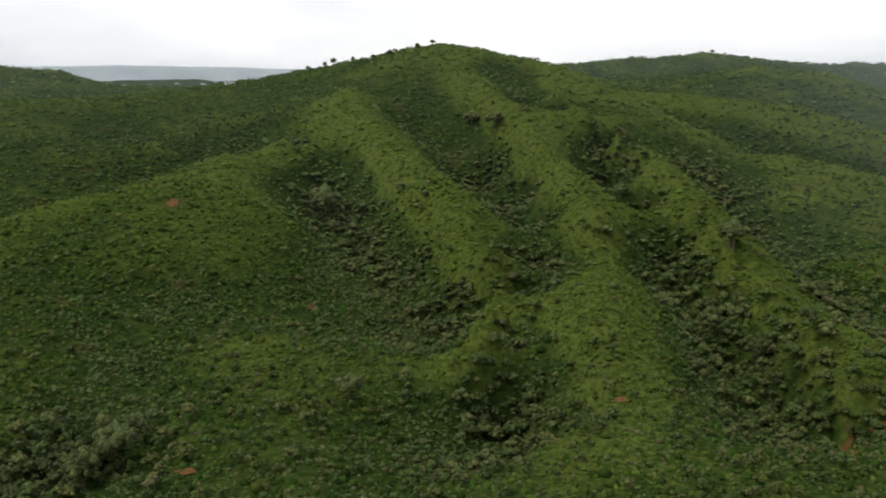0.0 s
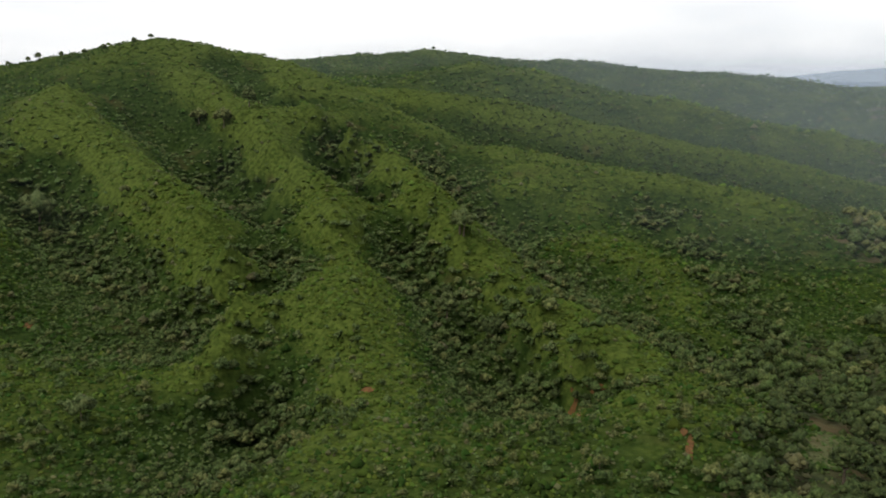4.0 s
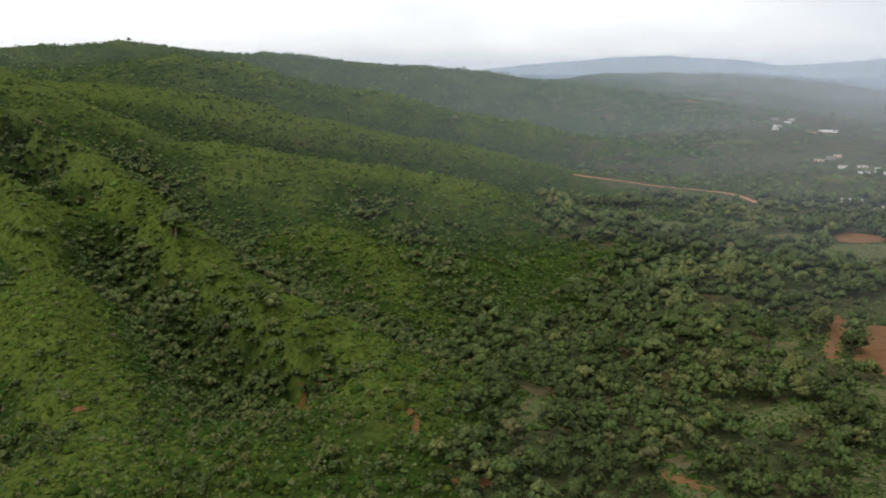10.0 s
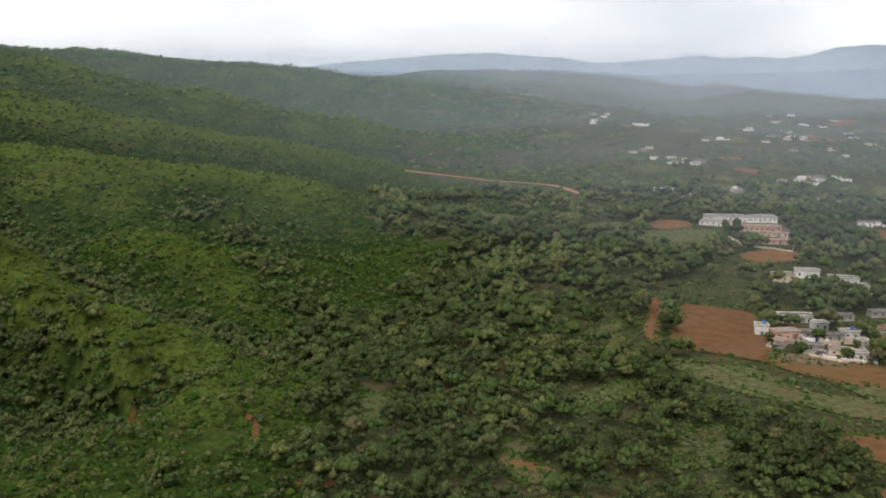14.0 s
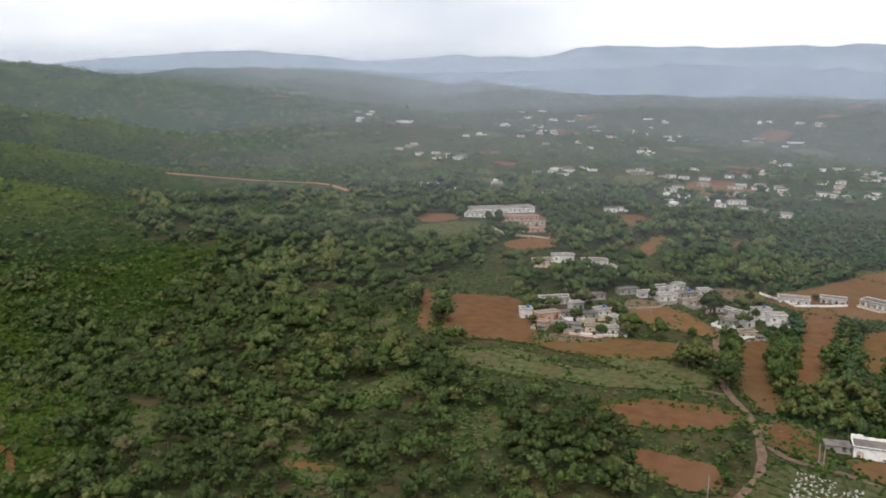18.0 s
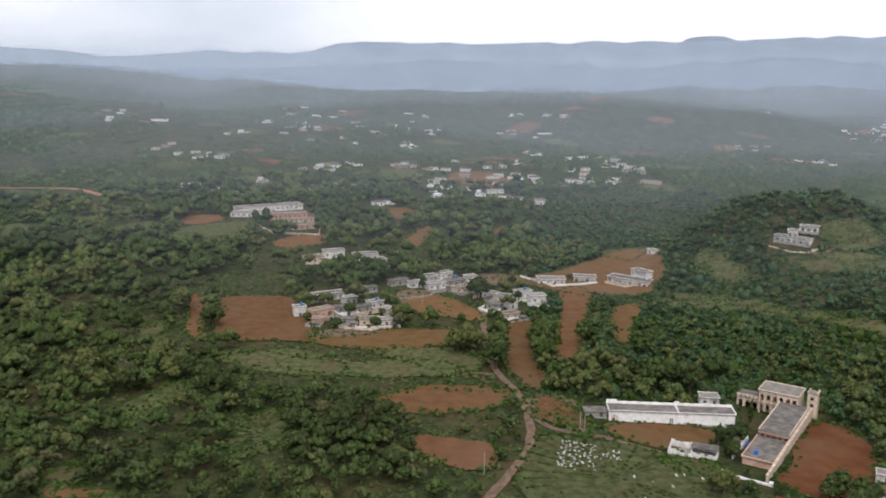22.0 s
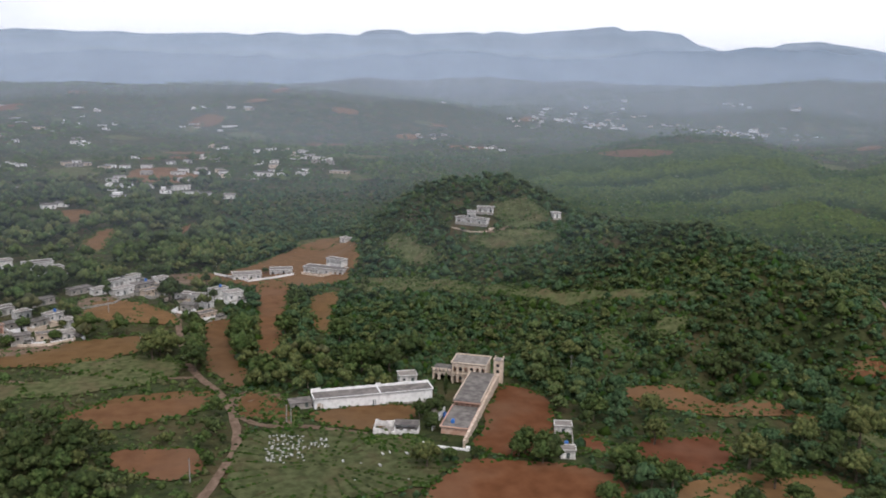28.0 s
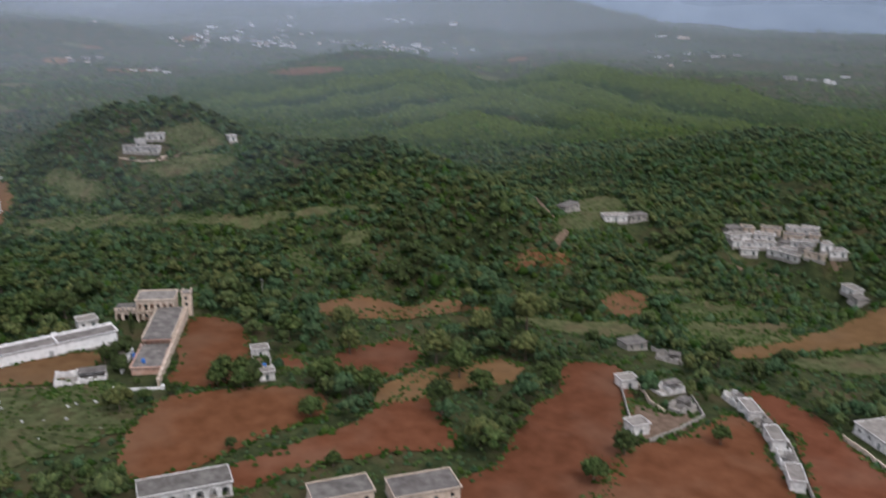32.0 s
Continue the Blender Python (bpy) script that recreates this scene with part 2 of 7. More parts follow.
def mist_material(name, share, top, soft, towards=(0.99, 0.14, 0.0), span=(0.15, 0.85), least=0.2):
    """Thin haze on a sheet: scatters a share of the light, less and less towards its top and away from a bearing."""
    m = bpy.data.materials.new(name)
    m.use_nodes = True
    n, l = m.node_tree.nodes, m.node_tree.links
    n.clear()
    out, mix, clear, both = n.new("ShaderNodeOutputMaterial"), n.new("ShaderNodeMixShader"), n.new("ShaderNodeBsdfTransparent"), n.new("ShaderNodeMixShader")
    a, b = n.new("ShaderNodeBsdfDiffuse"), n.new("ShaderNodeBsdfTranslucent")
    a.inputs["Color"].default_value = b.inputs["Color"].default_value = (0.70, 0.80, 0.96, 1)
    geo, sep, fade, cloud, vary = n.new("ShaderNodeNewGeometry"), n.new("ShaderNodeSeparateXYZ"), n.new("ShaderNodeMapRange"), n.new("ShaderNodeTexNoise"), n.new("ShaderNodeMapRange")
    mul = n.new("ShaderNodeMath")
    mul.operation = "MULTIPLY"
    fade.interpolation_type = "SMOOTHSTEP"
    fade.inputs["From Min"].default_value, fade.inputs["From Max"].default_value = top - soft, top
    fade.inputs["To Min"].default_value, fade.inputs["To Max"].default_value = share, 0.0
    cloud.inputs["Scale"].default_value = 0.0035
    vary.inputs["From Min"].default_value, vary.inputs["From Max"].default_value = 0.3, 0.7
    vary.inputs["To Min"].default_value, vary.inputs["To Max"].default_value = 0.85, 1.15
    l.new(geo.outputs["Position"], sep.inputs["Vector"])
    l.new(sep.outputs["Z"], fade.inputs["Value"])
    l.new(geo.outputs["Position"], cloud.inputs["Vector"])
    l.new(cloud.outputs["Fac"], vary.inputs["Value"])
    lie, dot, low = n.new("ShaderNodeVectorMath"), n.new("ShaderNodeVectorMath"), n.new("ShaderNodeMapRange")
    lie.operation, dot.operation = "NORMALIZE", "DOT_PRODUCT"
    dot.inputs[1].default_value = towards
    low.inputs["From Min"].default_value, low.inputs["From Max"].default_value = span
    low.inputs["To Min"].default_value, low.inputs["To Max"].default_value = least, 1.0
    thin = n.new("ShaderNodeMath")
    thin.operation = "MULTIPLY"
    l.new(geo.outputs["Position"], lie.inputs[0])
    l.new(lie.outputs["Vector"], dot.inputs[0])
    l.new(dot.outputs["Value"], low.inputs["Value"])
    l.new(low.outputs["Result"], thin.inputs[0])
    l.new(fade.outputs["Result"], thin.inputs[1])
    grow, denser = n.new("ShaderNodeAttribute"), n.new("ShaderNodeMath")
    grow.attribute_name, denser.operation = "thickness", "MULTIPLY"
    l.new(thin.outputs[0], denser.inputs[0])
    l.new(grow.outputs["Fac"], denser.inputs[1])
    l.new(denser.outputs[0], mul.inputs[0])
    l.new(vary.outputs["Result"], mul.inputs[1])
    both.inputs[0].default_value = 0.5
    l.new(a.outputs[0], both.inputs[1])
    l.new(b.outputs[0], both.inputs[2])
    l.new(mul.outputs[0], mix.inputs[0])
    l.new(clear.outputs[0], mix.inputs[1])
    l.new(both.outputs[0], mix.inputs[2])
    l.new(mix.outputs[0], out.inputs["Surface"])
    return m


# ---- the lie of the land ----
LAND, LAND_NAMES = [], []


def land(name, *line):
    """One line of the relief: a crest, spur, gully, dip, or single places on a floor or face, in metres."""
    line = np.array(line, float)
    if not any(word in name for word in ("valley", "floor", "behind", "far_dip", "face", "back", "base")):
        steps = [line[:1]]
        for a, b in zip(line[:-1], line[1:]):
            count = max(1, min(6, int(math.hypot(b[0] - a[0], b[1] - a[1]) / 34)))
            steps.append(a + (b - a) * np.linspace(0, 1, count + 1)[1:, None])
        line = np.concatenate(steps)
    LAND.append(line)
    LAND_NAMES.append(name)


land("crest_near_left", (-81.2, 758.8, 102.2), (-91, 715.4, 82.6), (-120.4, 646.8, 65.8), (-149.8, 597.8, 56), (-172.2, 540.4, 44.8), (-193.2, 502.6, 40.6), (-212.8, 471.8, 39.2), (-229.6, 441, 35), (-246.4, 373.8, 32.2))
land("crest_shoulder", (-67.2, 823.2, 107.8), (-100.8, 834.4, 100.8), (-151.2, 883.4, 92.4), (-275.8, 882, 89.6), (-345.8, 841.4, 85.4), (-399, 786.8, 81.2), (-459.2, 719.6, 77))
land("bowl_face", (-180.6, 763, 70), (-257.6, 740.6, 53.2), (-298.2, 665, 46.2), (-308, 597.8, 32.2))
land("bowl_floor", (-158.2, 725.2, 50.4), (-208.6, 653.8, 29.4), (-243.6, 581, 19.6), (-268.8, 515.2, 15.4), (-292.6, 443.8, 9.8))
land("bowl_spur", (-161, 810.6, 81.2), (-222.6, 751.8, 63), (-254.8, 666.4, 42), (-273, 614.6, 33.6))
land("face_left_upper", (-175, 382.2, 16.8), (-144.2, 403.2, 18.2), (-117.6, 457.8, 25.2), (-106.4, 526.4, 36.4))
land("face_left_lower", (-154, 303.8, 7), (-126, 259, 0), (-86.8, 261.8, -1.4), (-75.6, 333.2, 7), (-36.4, 289.8, 0), (-44.8, 225.4, -1.4), (-2.8, 225.4, -1.4))
land("gully_left", (-130.2, 390.6, 5.6), (-127.4, 351.4, 1.4), (-128.8, 322, -4.2), (-121.8, 287, -8.4), (-116.2, 253.4, -9.8), (-119, 232.4, -9.8))
land("spur_two", (-67.2, 707, 88.2), (-39.2, 630, 68.6), (-5.6, 544.6, 51.8), (14, 477.4, 42), (23.8, 425.6, 32.2), (23.8, 364, 23.8), (16.8, 322, 21))
land("gully_a", (-120.4, 669.2, 35), (-86.8, 614.6, 14), (-51.8, 539, -2.8), (-19.6, 471.8, -5.6), (2.8, 421.4, -11.2), (15.4, 386.4, -16.8), (21, 347.2, -21), (23.8, 306.6, -23.8), (25.2, 266, -23.8))
land("gully_b", (-64.4, 779.8, 92.4), (-22.4, 740.6, 63), (7, 712.6, 43.4), (32.2, 655.2, 15.4), (49, 597.8, 2.8), (57.4, 530.6, -4.2), (50.4, 463.4, -5.6), (35, 410.2, -12.6))
land("spur_three", (22.4, 838.6, 124.6), (43.4, 719.6, 91), (70, 618.8, 65.8), (86.8, 537.6, 51.8), (84, 466.2, 40.6), (78.4, 399, 29.4), (65.8, 329, 22.4), (51.8, 281.4, 14), (39.2, 239.4, 9.8), (30.8, 201.6, 9.8))
land("gully_c", (50.4, 840, 116.2), (72.8, 765.8, 81.2), (100.8, 722.4, 50.4), (121.8, 674.8, 23.8), (126, 604.8, 4.2), (127.4, 539, -4.2), (128.8, 471.8, -4.2), (124.6, 399, -11.2), (128.8, 354.2, -18.2), (131.6, 310.8, -22.4), (134.4, 273, -23.8))
land("spur_four", (86.8, 784, 109.2), (103.6, 716.8, 91), (127.4, 646.8, 75.6), (142.8, 571.2, 60.2), (144.2, 495.6, 47.6), (142.8, 427, 36.4), (138.6, 359.8, 26.6), (137.2, 313.6, 22.4), (141.4, 278.6, 18.2), (140, 235.2, 12.6))
land("gully_d", (186.2, 705.6, 58.8), (197.4, 663.6, 35), (201.6, 581, 5.6), (201.6, 495.6, -4.2), (200.2, 424.2, -5.6), (203, 364, -11.2), (215.6, 331.8, -15.4), (228.2, 303.8, -16.8), (226.8, 274.4, -21))
land("gully_e", (319.2, 519.4, 7), (317.8, 467.6, -1.4), (301, 411.6, -8.4), (275.8, 355.6, -16.8), (256.2, 310.8, -22.4))
land("spur_knob", (224, 485.8, 8.4), (256.2, 471.8, 11.2), (270.2, 438.2, 7), (257.6, 383.6, -1.4), (242.2, 343, -8.4))
land("peak_left", (-4.2, 910, 145.6), (-51.8, 922.6, 133), (-113.4, 945, 121.8), (-182, 991.2, 112), (-238, 1037.4, 98))
land("crest_five_a", (40.6, 894.6, 135.8), (91, 877.8, 127.4), (140, 828.8, 109.2), (183.4, 784, 91), (221.2, 737.8, 68.6))
land("crest_five_b", (266, 677.6, 51.8), (302.4, 644, 46.2), (330.4, 617.4, 40.6), (369.6, 578.2, 37.8), (399, 544.6, 32.2), (420, 515.2, 25.2), (432.6, 485.8, 14))
land("face_five", (232.4, 593.6, 29.4), (280, 548.8, 23.8), (324.8, 506.8, 15.4))
land("dip_five", (159.6, 910, 77), (233.8, 821.8, 44.8), (309.4, 758.8, 22.4), (389.2, 704.2, 8.4), (450.8, 658, -2.8), (506.8, 606.2, -19.6))
land("crest_six", (198.8, 931, 96.6), (281.4, 880.6, 91), (331.8, 847, 86.8), (379.4, 812, 71.4), (435.4, 791, 61.6), (492.8, 772.8, 47.6), (572.6, 733.6, 33.6), (642.6, 683.2, 12.6), (690.2, 638.4, 2.8))
land("dip_six", (267.4, 1058.4, 67.2), (357, 1002.4, 56), (445.2, 950.6, 29.4), (564.2, 884.8, 4.2), (680.4, 817.6, -18.2), (772.8, 730.8, -42))
land("crest_seven", (460.6, 1321.6, 126), (378, 1289.4, 103.6), (533.4, 1264.2, 123.2), (551.6, 1178.8, 102.2), (606.2, 1104.6, 79.8), (674.8, 1064, 78.4), (725.2, 995.4, 56), (803.6, 914.2, 40.6), (872.2, 830.2, 15.4), (915.6, 737.8, 1.4))
land("dip_seven", (317.8, 1577.8, 99.4), (530.6, 1520.4, 96.6), (697.2, 1373.4, 54.6), (865.2, 1188.6, 18.2), (956.2, 1022, -12.6))
land("crest_eight", (222.6, 1806, 137.2), (382.2, 1779.4, 140), (532, 1769.6, 159.6), (620.2, 1741.6, 138.6), (715.4, 1824.2, 140))
land("crest_eight_far", (779.8, 1874.6, 135.8), (950.6, 1873.2, 137.2), (1090.6, 1876, 123.2), (1237.6, 1867.6, 112), (1439.2, 1860.6, 102.2), (1590.4, 1808.8, 93.8))
land("crest_nine", (1036, 1496.6, 100.8), (1129.8, 1335.6, 70), (1201.2, 1174.6, 47.6), (1250.2, 1015, 28), (1218, 823.2, 12.6))
land("behind_hills", (-8.4, 1680, 84), (781.2, 2542.4, 84), (1433.6, 2882.6, 84))
land("left_far_hill", (-898.8, 1500.8, 128.8), (-786.8, 1562.4, 120.4), (-704.2, 1601.6, 112), (-617.4, 1638, 78.4))
land("left_far_dip", (-624.4, 1094.8, 42), (-504, 1230.6, 42), (-378, 1348.2, 56), (-210, 1384.6, 84), (-709.8, 2270.8, 42), (-1199.8, 2374.4, 28), (-583.8, 3166.8, 70))
land("valley_near", (207.2, 179.2, 1.4), (189, 121.8, 0), (240.8, 116.2, 0), (289.8, 165.2, 1.4), (355.6, 149.8, 0), (273, 207.2, 4.2), (264.6, 246.4, 7))
land("valley_mid", (414.4, 364, 5.6), (457.8, 305.2, 1.4), (555.8, 278.6, 0), (575.4, 210, 0), (602, 378, 2.8), (812, 355.6, 0), (890.4, 487.2, 4.2))
land("valley_a", (312.2, 152.6, 0), (324.8, 85.4, 0), (429.8, 271.6, 0), (428.4, 142.8, 0), (450.8, 56, -1.4), (576.8, 110.6, -2.8), (532, 254.8, 0), (740.6, 298.2, 0), (756, 93.8, -5.6), (677.6, -5.6, -8.4))
land("valley_b", (390.6, 21, -1.4), (287, 15.4, 0), (267.4, -22.4, -1.4), (235.2, 44.8, 0), (936.6, 243.6, 0), (985.6, 58.8, 0), (957.6, 522.2, 2.8), (1108.8, -75.6, -2.8))
land("valley_c", (260.4, -63, -1.4), (224, -71.4, 0), (231, -107.8, -1.4), (219.8, -138.6, -1.4), (266, -103.6, -1.4), (268.8, -145.6, -4.2), (259, -183.4, -5.6))
land("valley_d", (184.8, -77, 0), (169.4, -119, 0), (177.8, -46.2, 0), (144.2, -102.2, 0), (162.4, -173.6, -2.8), (203, -189, -4.2), (217, -257.6, -8.4), (170.8, -247.8, -7), (133, -186.2, -2.8))
land("hillock_crest", (519.4, -28, 7), (505.4, -40.6, 26.6), (488.6, -58.8, 40.6), (480.2, -77, 46.2), (470.4, -107.8, 49), (452.2, -123.2, 42), (431.2, -133, 33.6), (397.6, -156.8, 36.4), (378, -183.4, 37.8), (350, -191.8, 33.6), (319.2, -197.4, 28), (288.4, -198.8, 25.2))
land("hillock_face", (463.4, -43.4, 16.8), (435.4, -88.2, 28), (414.4, -110.6, 28), (382.2, -116.2, 21), (347.2, -156.8, 26.6), (306.6, -162.4, 22.4))
land("hillock_foot", (425.6, -26.6, -2.8), (397.6, -79.8, 7), (358.4, -110.6, 8.4), (317.8, -109.2, 5.6), (291.2, -134.4, 9.8), (266, -152.6, 14))
land("hillock_base", (378, -15.4, 0), (347.2, -44.8, -1.4), (336, -79.8, -1.4), (299.6, -105, -1.4), (291.2, -180.6, -5.6))
land("valley_e", (455, 5.6, 0), (445.2, 39.2, 0), (502.6, -14, 1.4), (511, 18.2, 0), (536.2, 54.6, -1.4), (575.4, 112, -1.4), (730.8, 26.6, -4.2), (610.4, 173.6, 0))
land("valley_f", (274.4, -266, -2.8), (253.4, -298.2, -4.2), (229.6, -305.2, -5.6), (204.4, -302.4, -7), (259, -236.6, -4.2), (211.4, -358.4, -8.4))
land("hillock_back", (883.4, -89.6, -4.2))
land("hillock_dip", (624.4, -79.8, 0), (604.8, -117.6, -4.2), (557.2, -165.2, -5.6), (506.8, -204.4, -7), (460.6, -236.6, -7), (404.6, -263.2, -8.4))
land("green_crest", (843, -254, 10), (838, -301, 14), (826, -358, 26), (801, -411, 35), (764, -436, 35), (727, -440, 31), (690, -443, 25), (648, -452, 24), (612, -467, 21), (573, -484, 16), (532, -500, 10), (502, -516, 7))
land("green_crest_hollow", (886, -267, -16), (880, -316, -12), (867, -376, 0), (841, -431, 9), (803, -459, 9), (765, -464, 5), (728, -467, -1), (685, -477, -2), (648, -495, -5), (608, -513, -10), (565, -531, -16), (533, -549, -19))
land("green_spur", (774, -272, 4), (763, -326, 16), (743, -382, 26), (715, -421, 29))
land("green_spur_hollow", (802, -282, -14), (791, -338, -2), (769, -395, 8), (741, -436, 11))
land("green_spur_two", (693, -313, 3), (678, -355, 15), (670, -399, 19), (677, -426, 22))
land("green_spur_two_hollow", (716, -323, -13), (701, -367, -1), (693, -412, 3), (699, -440, 6))
land("green_spur_three", (610, -323, 7), (602, -356, 15), (597, -374, 16), (573, -385, 14), (550, -401, 10))
land("green_spur_three_hollow", (636, -337, -10), (628, -372, -2), (623, -390, -1), (598, -402, -3), (574, -418, -7))
land("right_crest", (881, -589, 3), (859, -620, 20), (841, -646, 32), (809, -669, 33), (786, -681, 26), (750, -706, 21), (711, -732, 19), (672, -754, 18))
land("right_crest_hollow", (931, -622, -27), (908, -656, -10), (888, -682, 2), (856, -707, 3), (831, -721, -4), (794, -747, -9), (753, -775, -11), (712, -799, -12))
land("right_spur", (774, -567, 17), (738, -583, 22), (697, -600, 15), (646, -612, 7), (590, -625, 2), (563, -637, 1))
land("right_spur_hollow", (807, -591, -5), (769, -607, 0), (728, -626, -7), (675, -639, -15), (618, -655, -20), (590, -667, -21))
land("brown_crest", (1134, -325, 1), (1116, -384, 11), (1104, -445, 21), (1092, -498, 26), (1056, -549, 24), (1007, -575, 18), (954, -586, 13))
land("brown_crest_hollow", (1202, -345, -21), (1182, -406, -11), (1169, -471, -1), (1155, -527, 4), (1118, -582, 2), (1068, -610, -4), (1014, -623, -9))
land("green_foot", (662, -228, -1), (630, -255, -1), (594, -288, -1), (554, -320, -1), (527, -346, -0), (505, -393, 4), (483, -435, 6), (461, -465, 7))
land("green_back", (1280, -300, -16), (1290, -520, -18), (1230, -700, -18), (1080, -860, -20), (1560, -700, -26))
land("right_wood_crest", (401.8, -429.8, 21), (376.6, -452.2, 28), (341.6, -462, 29.4), (305.2, -469, 29.4), (264.6, -477.4, 32.2))
land("right_wood_face", (407.4, -319.2, 12.6), (345.8, -330.4, 12.6), (305.2, -350, 16.8), (257.6, -375.2, 21), (219.8, -306.6, 16.8), (260.4, -285.6, 14), (194.6, -340.2, 23.8))
land("far_low_hill", (1772.4, 835.8, 14), (1993.6, 659.4, 33.6), (2039.8, 498.4, 44.8), (2066.4, 371, 47.6), (2167.2, 99.4, 46.2), (2095.8, -128.8, 33.6), (2062.2, -397.6, 15.4))
land("far_floor", (1394.4, 805, 7), (1555.4, 417.2, 0), (1540, 0, -7), (1586.2, -280, -21), (1710.8, -623, -28), (1433.6, -1003.8, -28), (2182.6, 1260, 14), (2758, 485.8, 0), (2619.4, -462, -28), (2178.4, -1526, -28), (3420.2, 1244.6, 0), (3585.4, -631.4, -14), (2681, -2249.8, -14), (2375.8, 2375.8, 42))
land("far_ridge", (1869, 2269.4, 22.4), (2105.6, 2052.4, 100.8), (2307.2, 1933.4, 113.4), (2553.6, 1591.8, 95.2), (2798.6, 1285.2, 77), (3067.4, 978.6, 40.6))
land("far_ridge_right", (3780, 7, 19.6), (3750.6, -471.8, 51.8), (3687.6, -830.2, 35), (3382.4, -1344, 46.2), (3078.6, -1664.6, 63), (2815.4, -1834, 88.2), (2556.4, -1958.6, 98))
land("behind_camera", (210, -364, -4.2), (0, -420, -2.8), (-270.2, -322, 0), (-413, -72.8, 11.2), (-364, 210, 16.8), (-175, 303.8, 8.4), (0, 84, 0), (84, 0, 0), (0, -84, 0), (-84, 0, 0), (0, -1260, -7), (-890.4, -890.4, 14), (-1260, 0, 56), (-792.4, 792.4, 70), (718.2, -1974, -14), (-957.6, -2630.6, 0), (-2630.6, -957.6, 56), (-2424.8, 1400, 84), (-1052.8, 2893.8, 70), (1149.4, 3157, 98), (3217.2, 2699.2, 56), (0, -4200, 0), (-4200, 0, 70), (-2100, 3637.2, 70), (4200, 0, 0), (3217.2, -2699.2, 0))


def value_noise(x, y, size, seed):
    """Smooth random heights from -1 to 1 on a lattice of that size."""
    u, v = x / size, y / size
    i, j = np.floor(u), np.floor(v)
    f, g = u - i, v - j
    f, g = f * f * (3 - 2 * f), g * g * (3 - 2 * g)

    def corner(a, b):
        h = np.sin(a * 127.1 + b * 311.7 + seed * 74.7) * 43758.5453
        return 2 * (h - np.floor(h)) - 1

    low = corner(i, j) * (1 - f) + corner(i + 1, j) * f
    high = corner(i, j + 1) * (1 - f) + corner(i + 1, j + 1) * f
    return low * (1 - g) + high * g



_places = np.concatenate(LAND)
_scale = 1400.0


def _spread(x, y):
    return np.hypot(x[:, None] - _places[None, :, 0], y[:, None] - _places[None, :, 1]) / _scale


_count = len(_places)
_system = np.zeros((_count + 3, _count + 3))
_system[:_count, :_count] = _spread(_places[:, 0], _places[:, 1]) - np.eye(_count) * 0.0002
_system[:_count, _count:] = np.c_[np.ones(_count), _places[:, :2] / _scale]
_system[_count:, :_count] = _system[:_count, _count:].T
_weights = np.linalg.solve(_system, np.r_[_places[:, 2], 0, 0, 0])


def ground_height(x, y):
    """Height of the ground at many places: a taut surface over the lines of the relief, with small unevenness."""
    x, y = np.asarray(x, float).ravel(), np.asarray(y, float).ravel()
    z = np.empty(len(x))
    for k in range(0, len(x), 20000):
        a, b = x[k:k + 20000], y[k:k + 20000]
        z[k:k + 20000] = _spread(a, b) @ _weights[:_count] + _weights[_count] + a / _scale * _weights[_count + 1] + b / _scale * _weights[_count + 2]
    reach = np.hypot(x, y)
    steep = np.clip((z - 3) / 35, 0.12, 1)
    z += steep * (value_noise(x, y, 48, 1) * 2.2 + value_noise(x, y, 18, 2) * 0.9)
    z += np.clip((reach - 980) / 1260, 0, 1) * (value_noise(x, y, 210, 3) * 10 + value_noise(x, y, 84, 4) * 5)
    rolling = np.clip((np.degrees(np.arctan2(x, y)) - 48) / 14, 0, 1) * np.clip((reach - 1000) / 600, 0, 1)
    z += rolling * (value_noise(x, y, 460, 5) * 22 + value_noise(x, y, 196, 6) * 12)
    return z


def height(x, y):
    return float(ground_height([x], [y])[0])


def _smoothed(grid, half):
    """Mean over a square of cells round each cell."""
    k = 2 * half + 1
    for axis in (0, 1):
        wide = np.pad(grid, [(half + 1, half) if a == axis else (0, 0) for a in (0, 1)], mode="edge").cumsum(axis)
        grid = (wide.take(range(k, wide.shape[axis]), axis) - wide.take(range(0, wide.shape[axis] - k), axis)) / k
    return grid


_rx, _ry = np.arange(-820, 1500, 10.0), np.arange(-900, 2000, 10.0)
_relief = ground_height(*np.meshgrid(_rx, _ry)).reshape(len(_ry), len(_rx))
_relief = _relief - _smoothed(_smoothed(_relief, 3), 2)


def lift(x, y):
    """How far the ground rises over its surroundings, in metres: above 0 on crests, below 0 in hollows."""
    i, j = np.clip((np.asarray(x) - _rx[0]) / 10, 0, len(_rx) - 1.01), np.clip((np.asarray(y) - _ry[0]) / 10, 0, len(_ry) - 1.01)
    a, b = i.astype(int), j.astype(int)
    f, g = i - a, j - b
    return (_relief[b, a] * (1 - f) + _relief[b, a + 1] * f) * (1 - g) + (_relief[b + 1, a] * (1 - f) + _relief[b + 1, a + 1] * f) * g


# ---- ground ----
def spaced(low, high, fine, far):
    """Grid lines, close between low and high and ever wider out to far."""
    inner = list(np.arange(low, high + 0.1, fine))
    step, up, down = fine, inner[-1], inner[0]
    while up < far or down > -far:
        step *= 1.07
        if up < far:
            up += step
            inner.append(up)
        if down > -far:
            down -= step
            inner.insert(0, down)
    return np.array(inner)


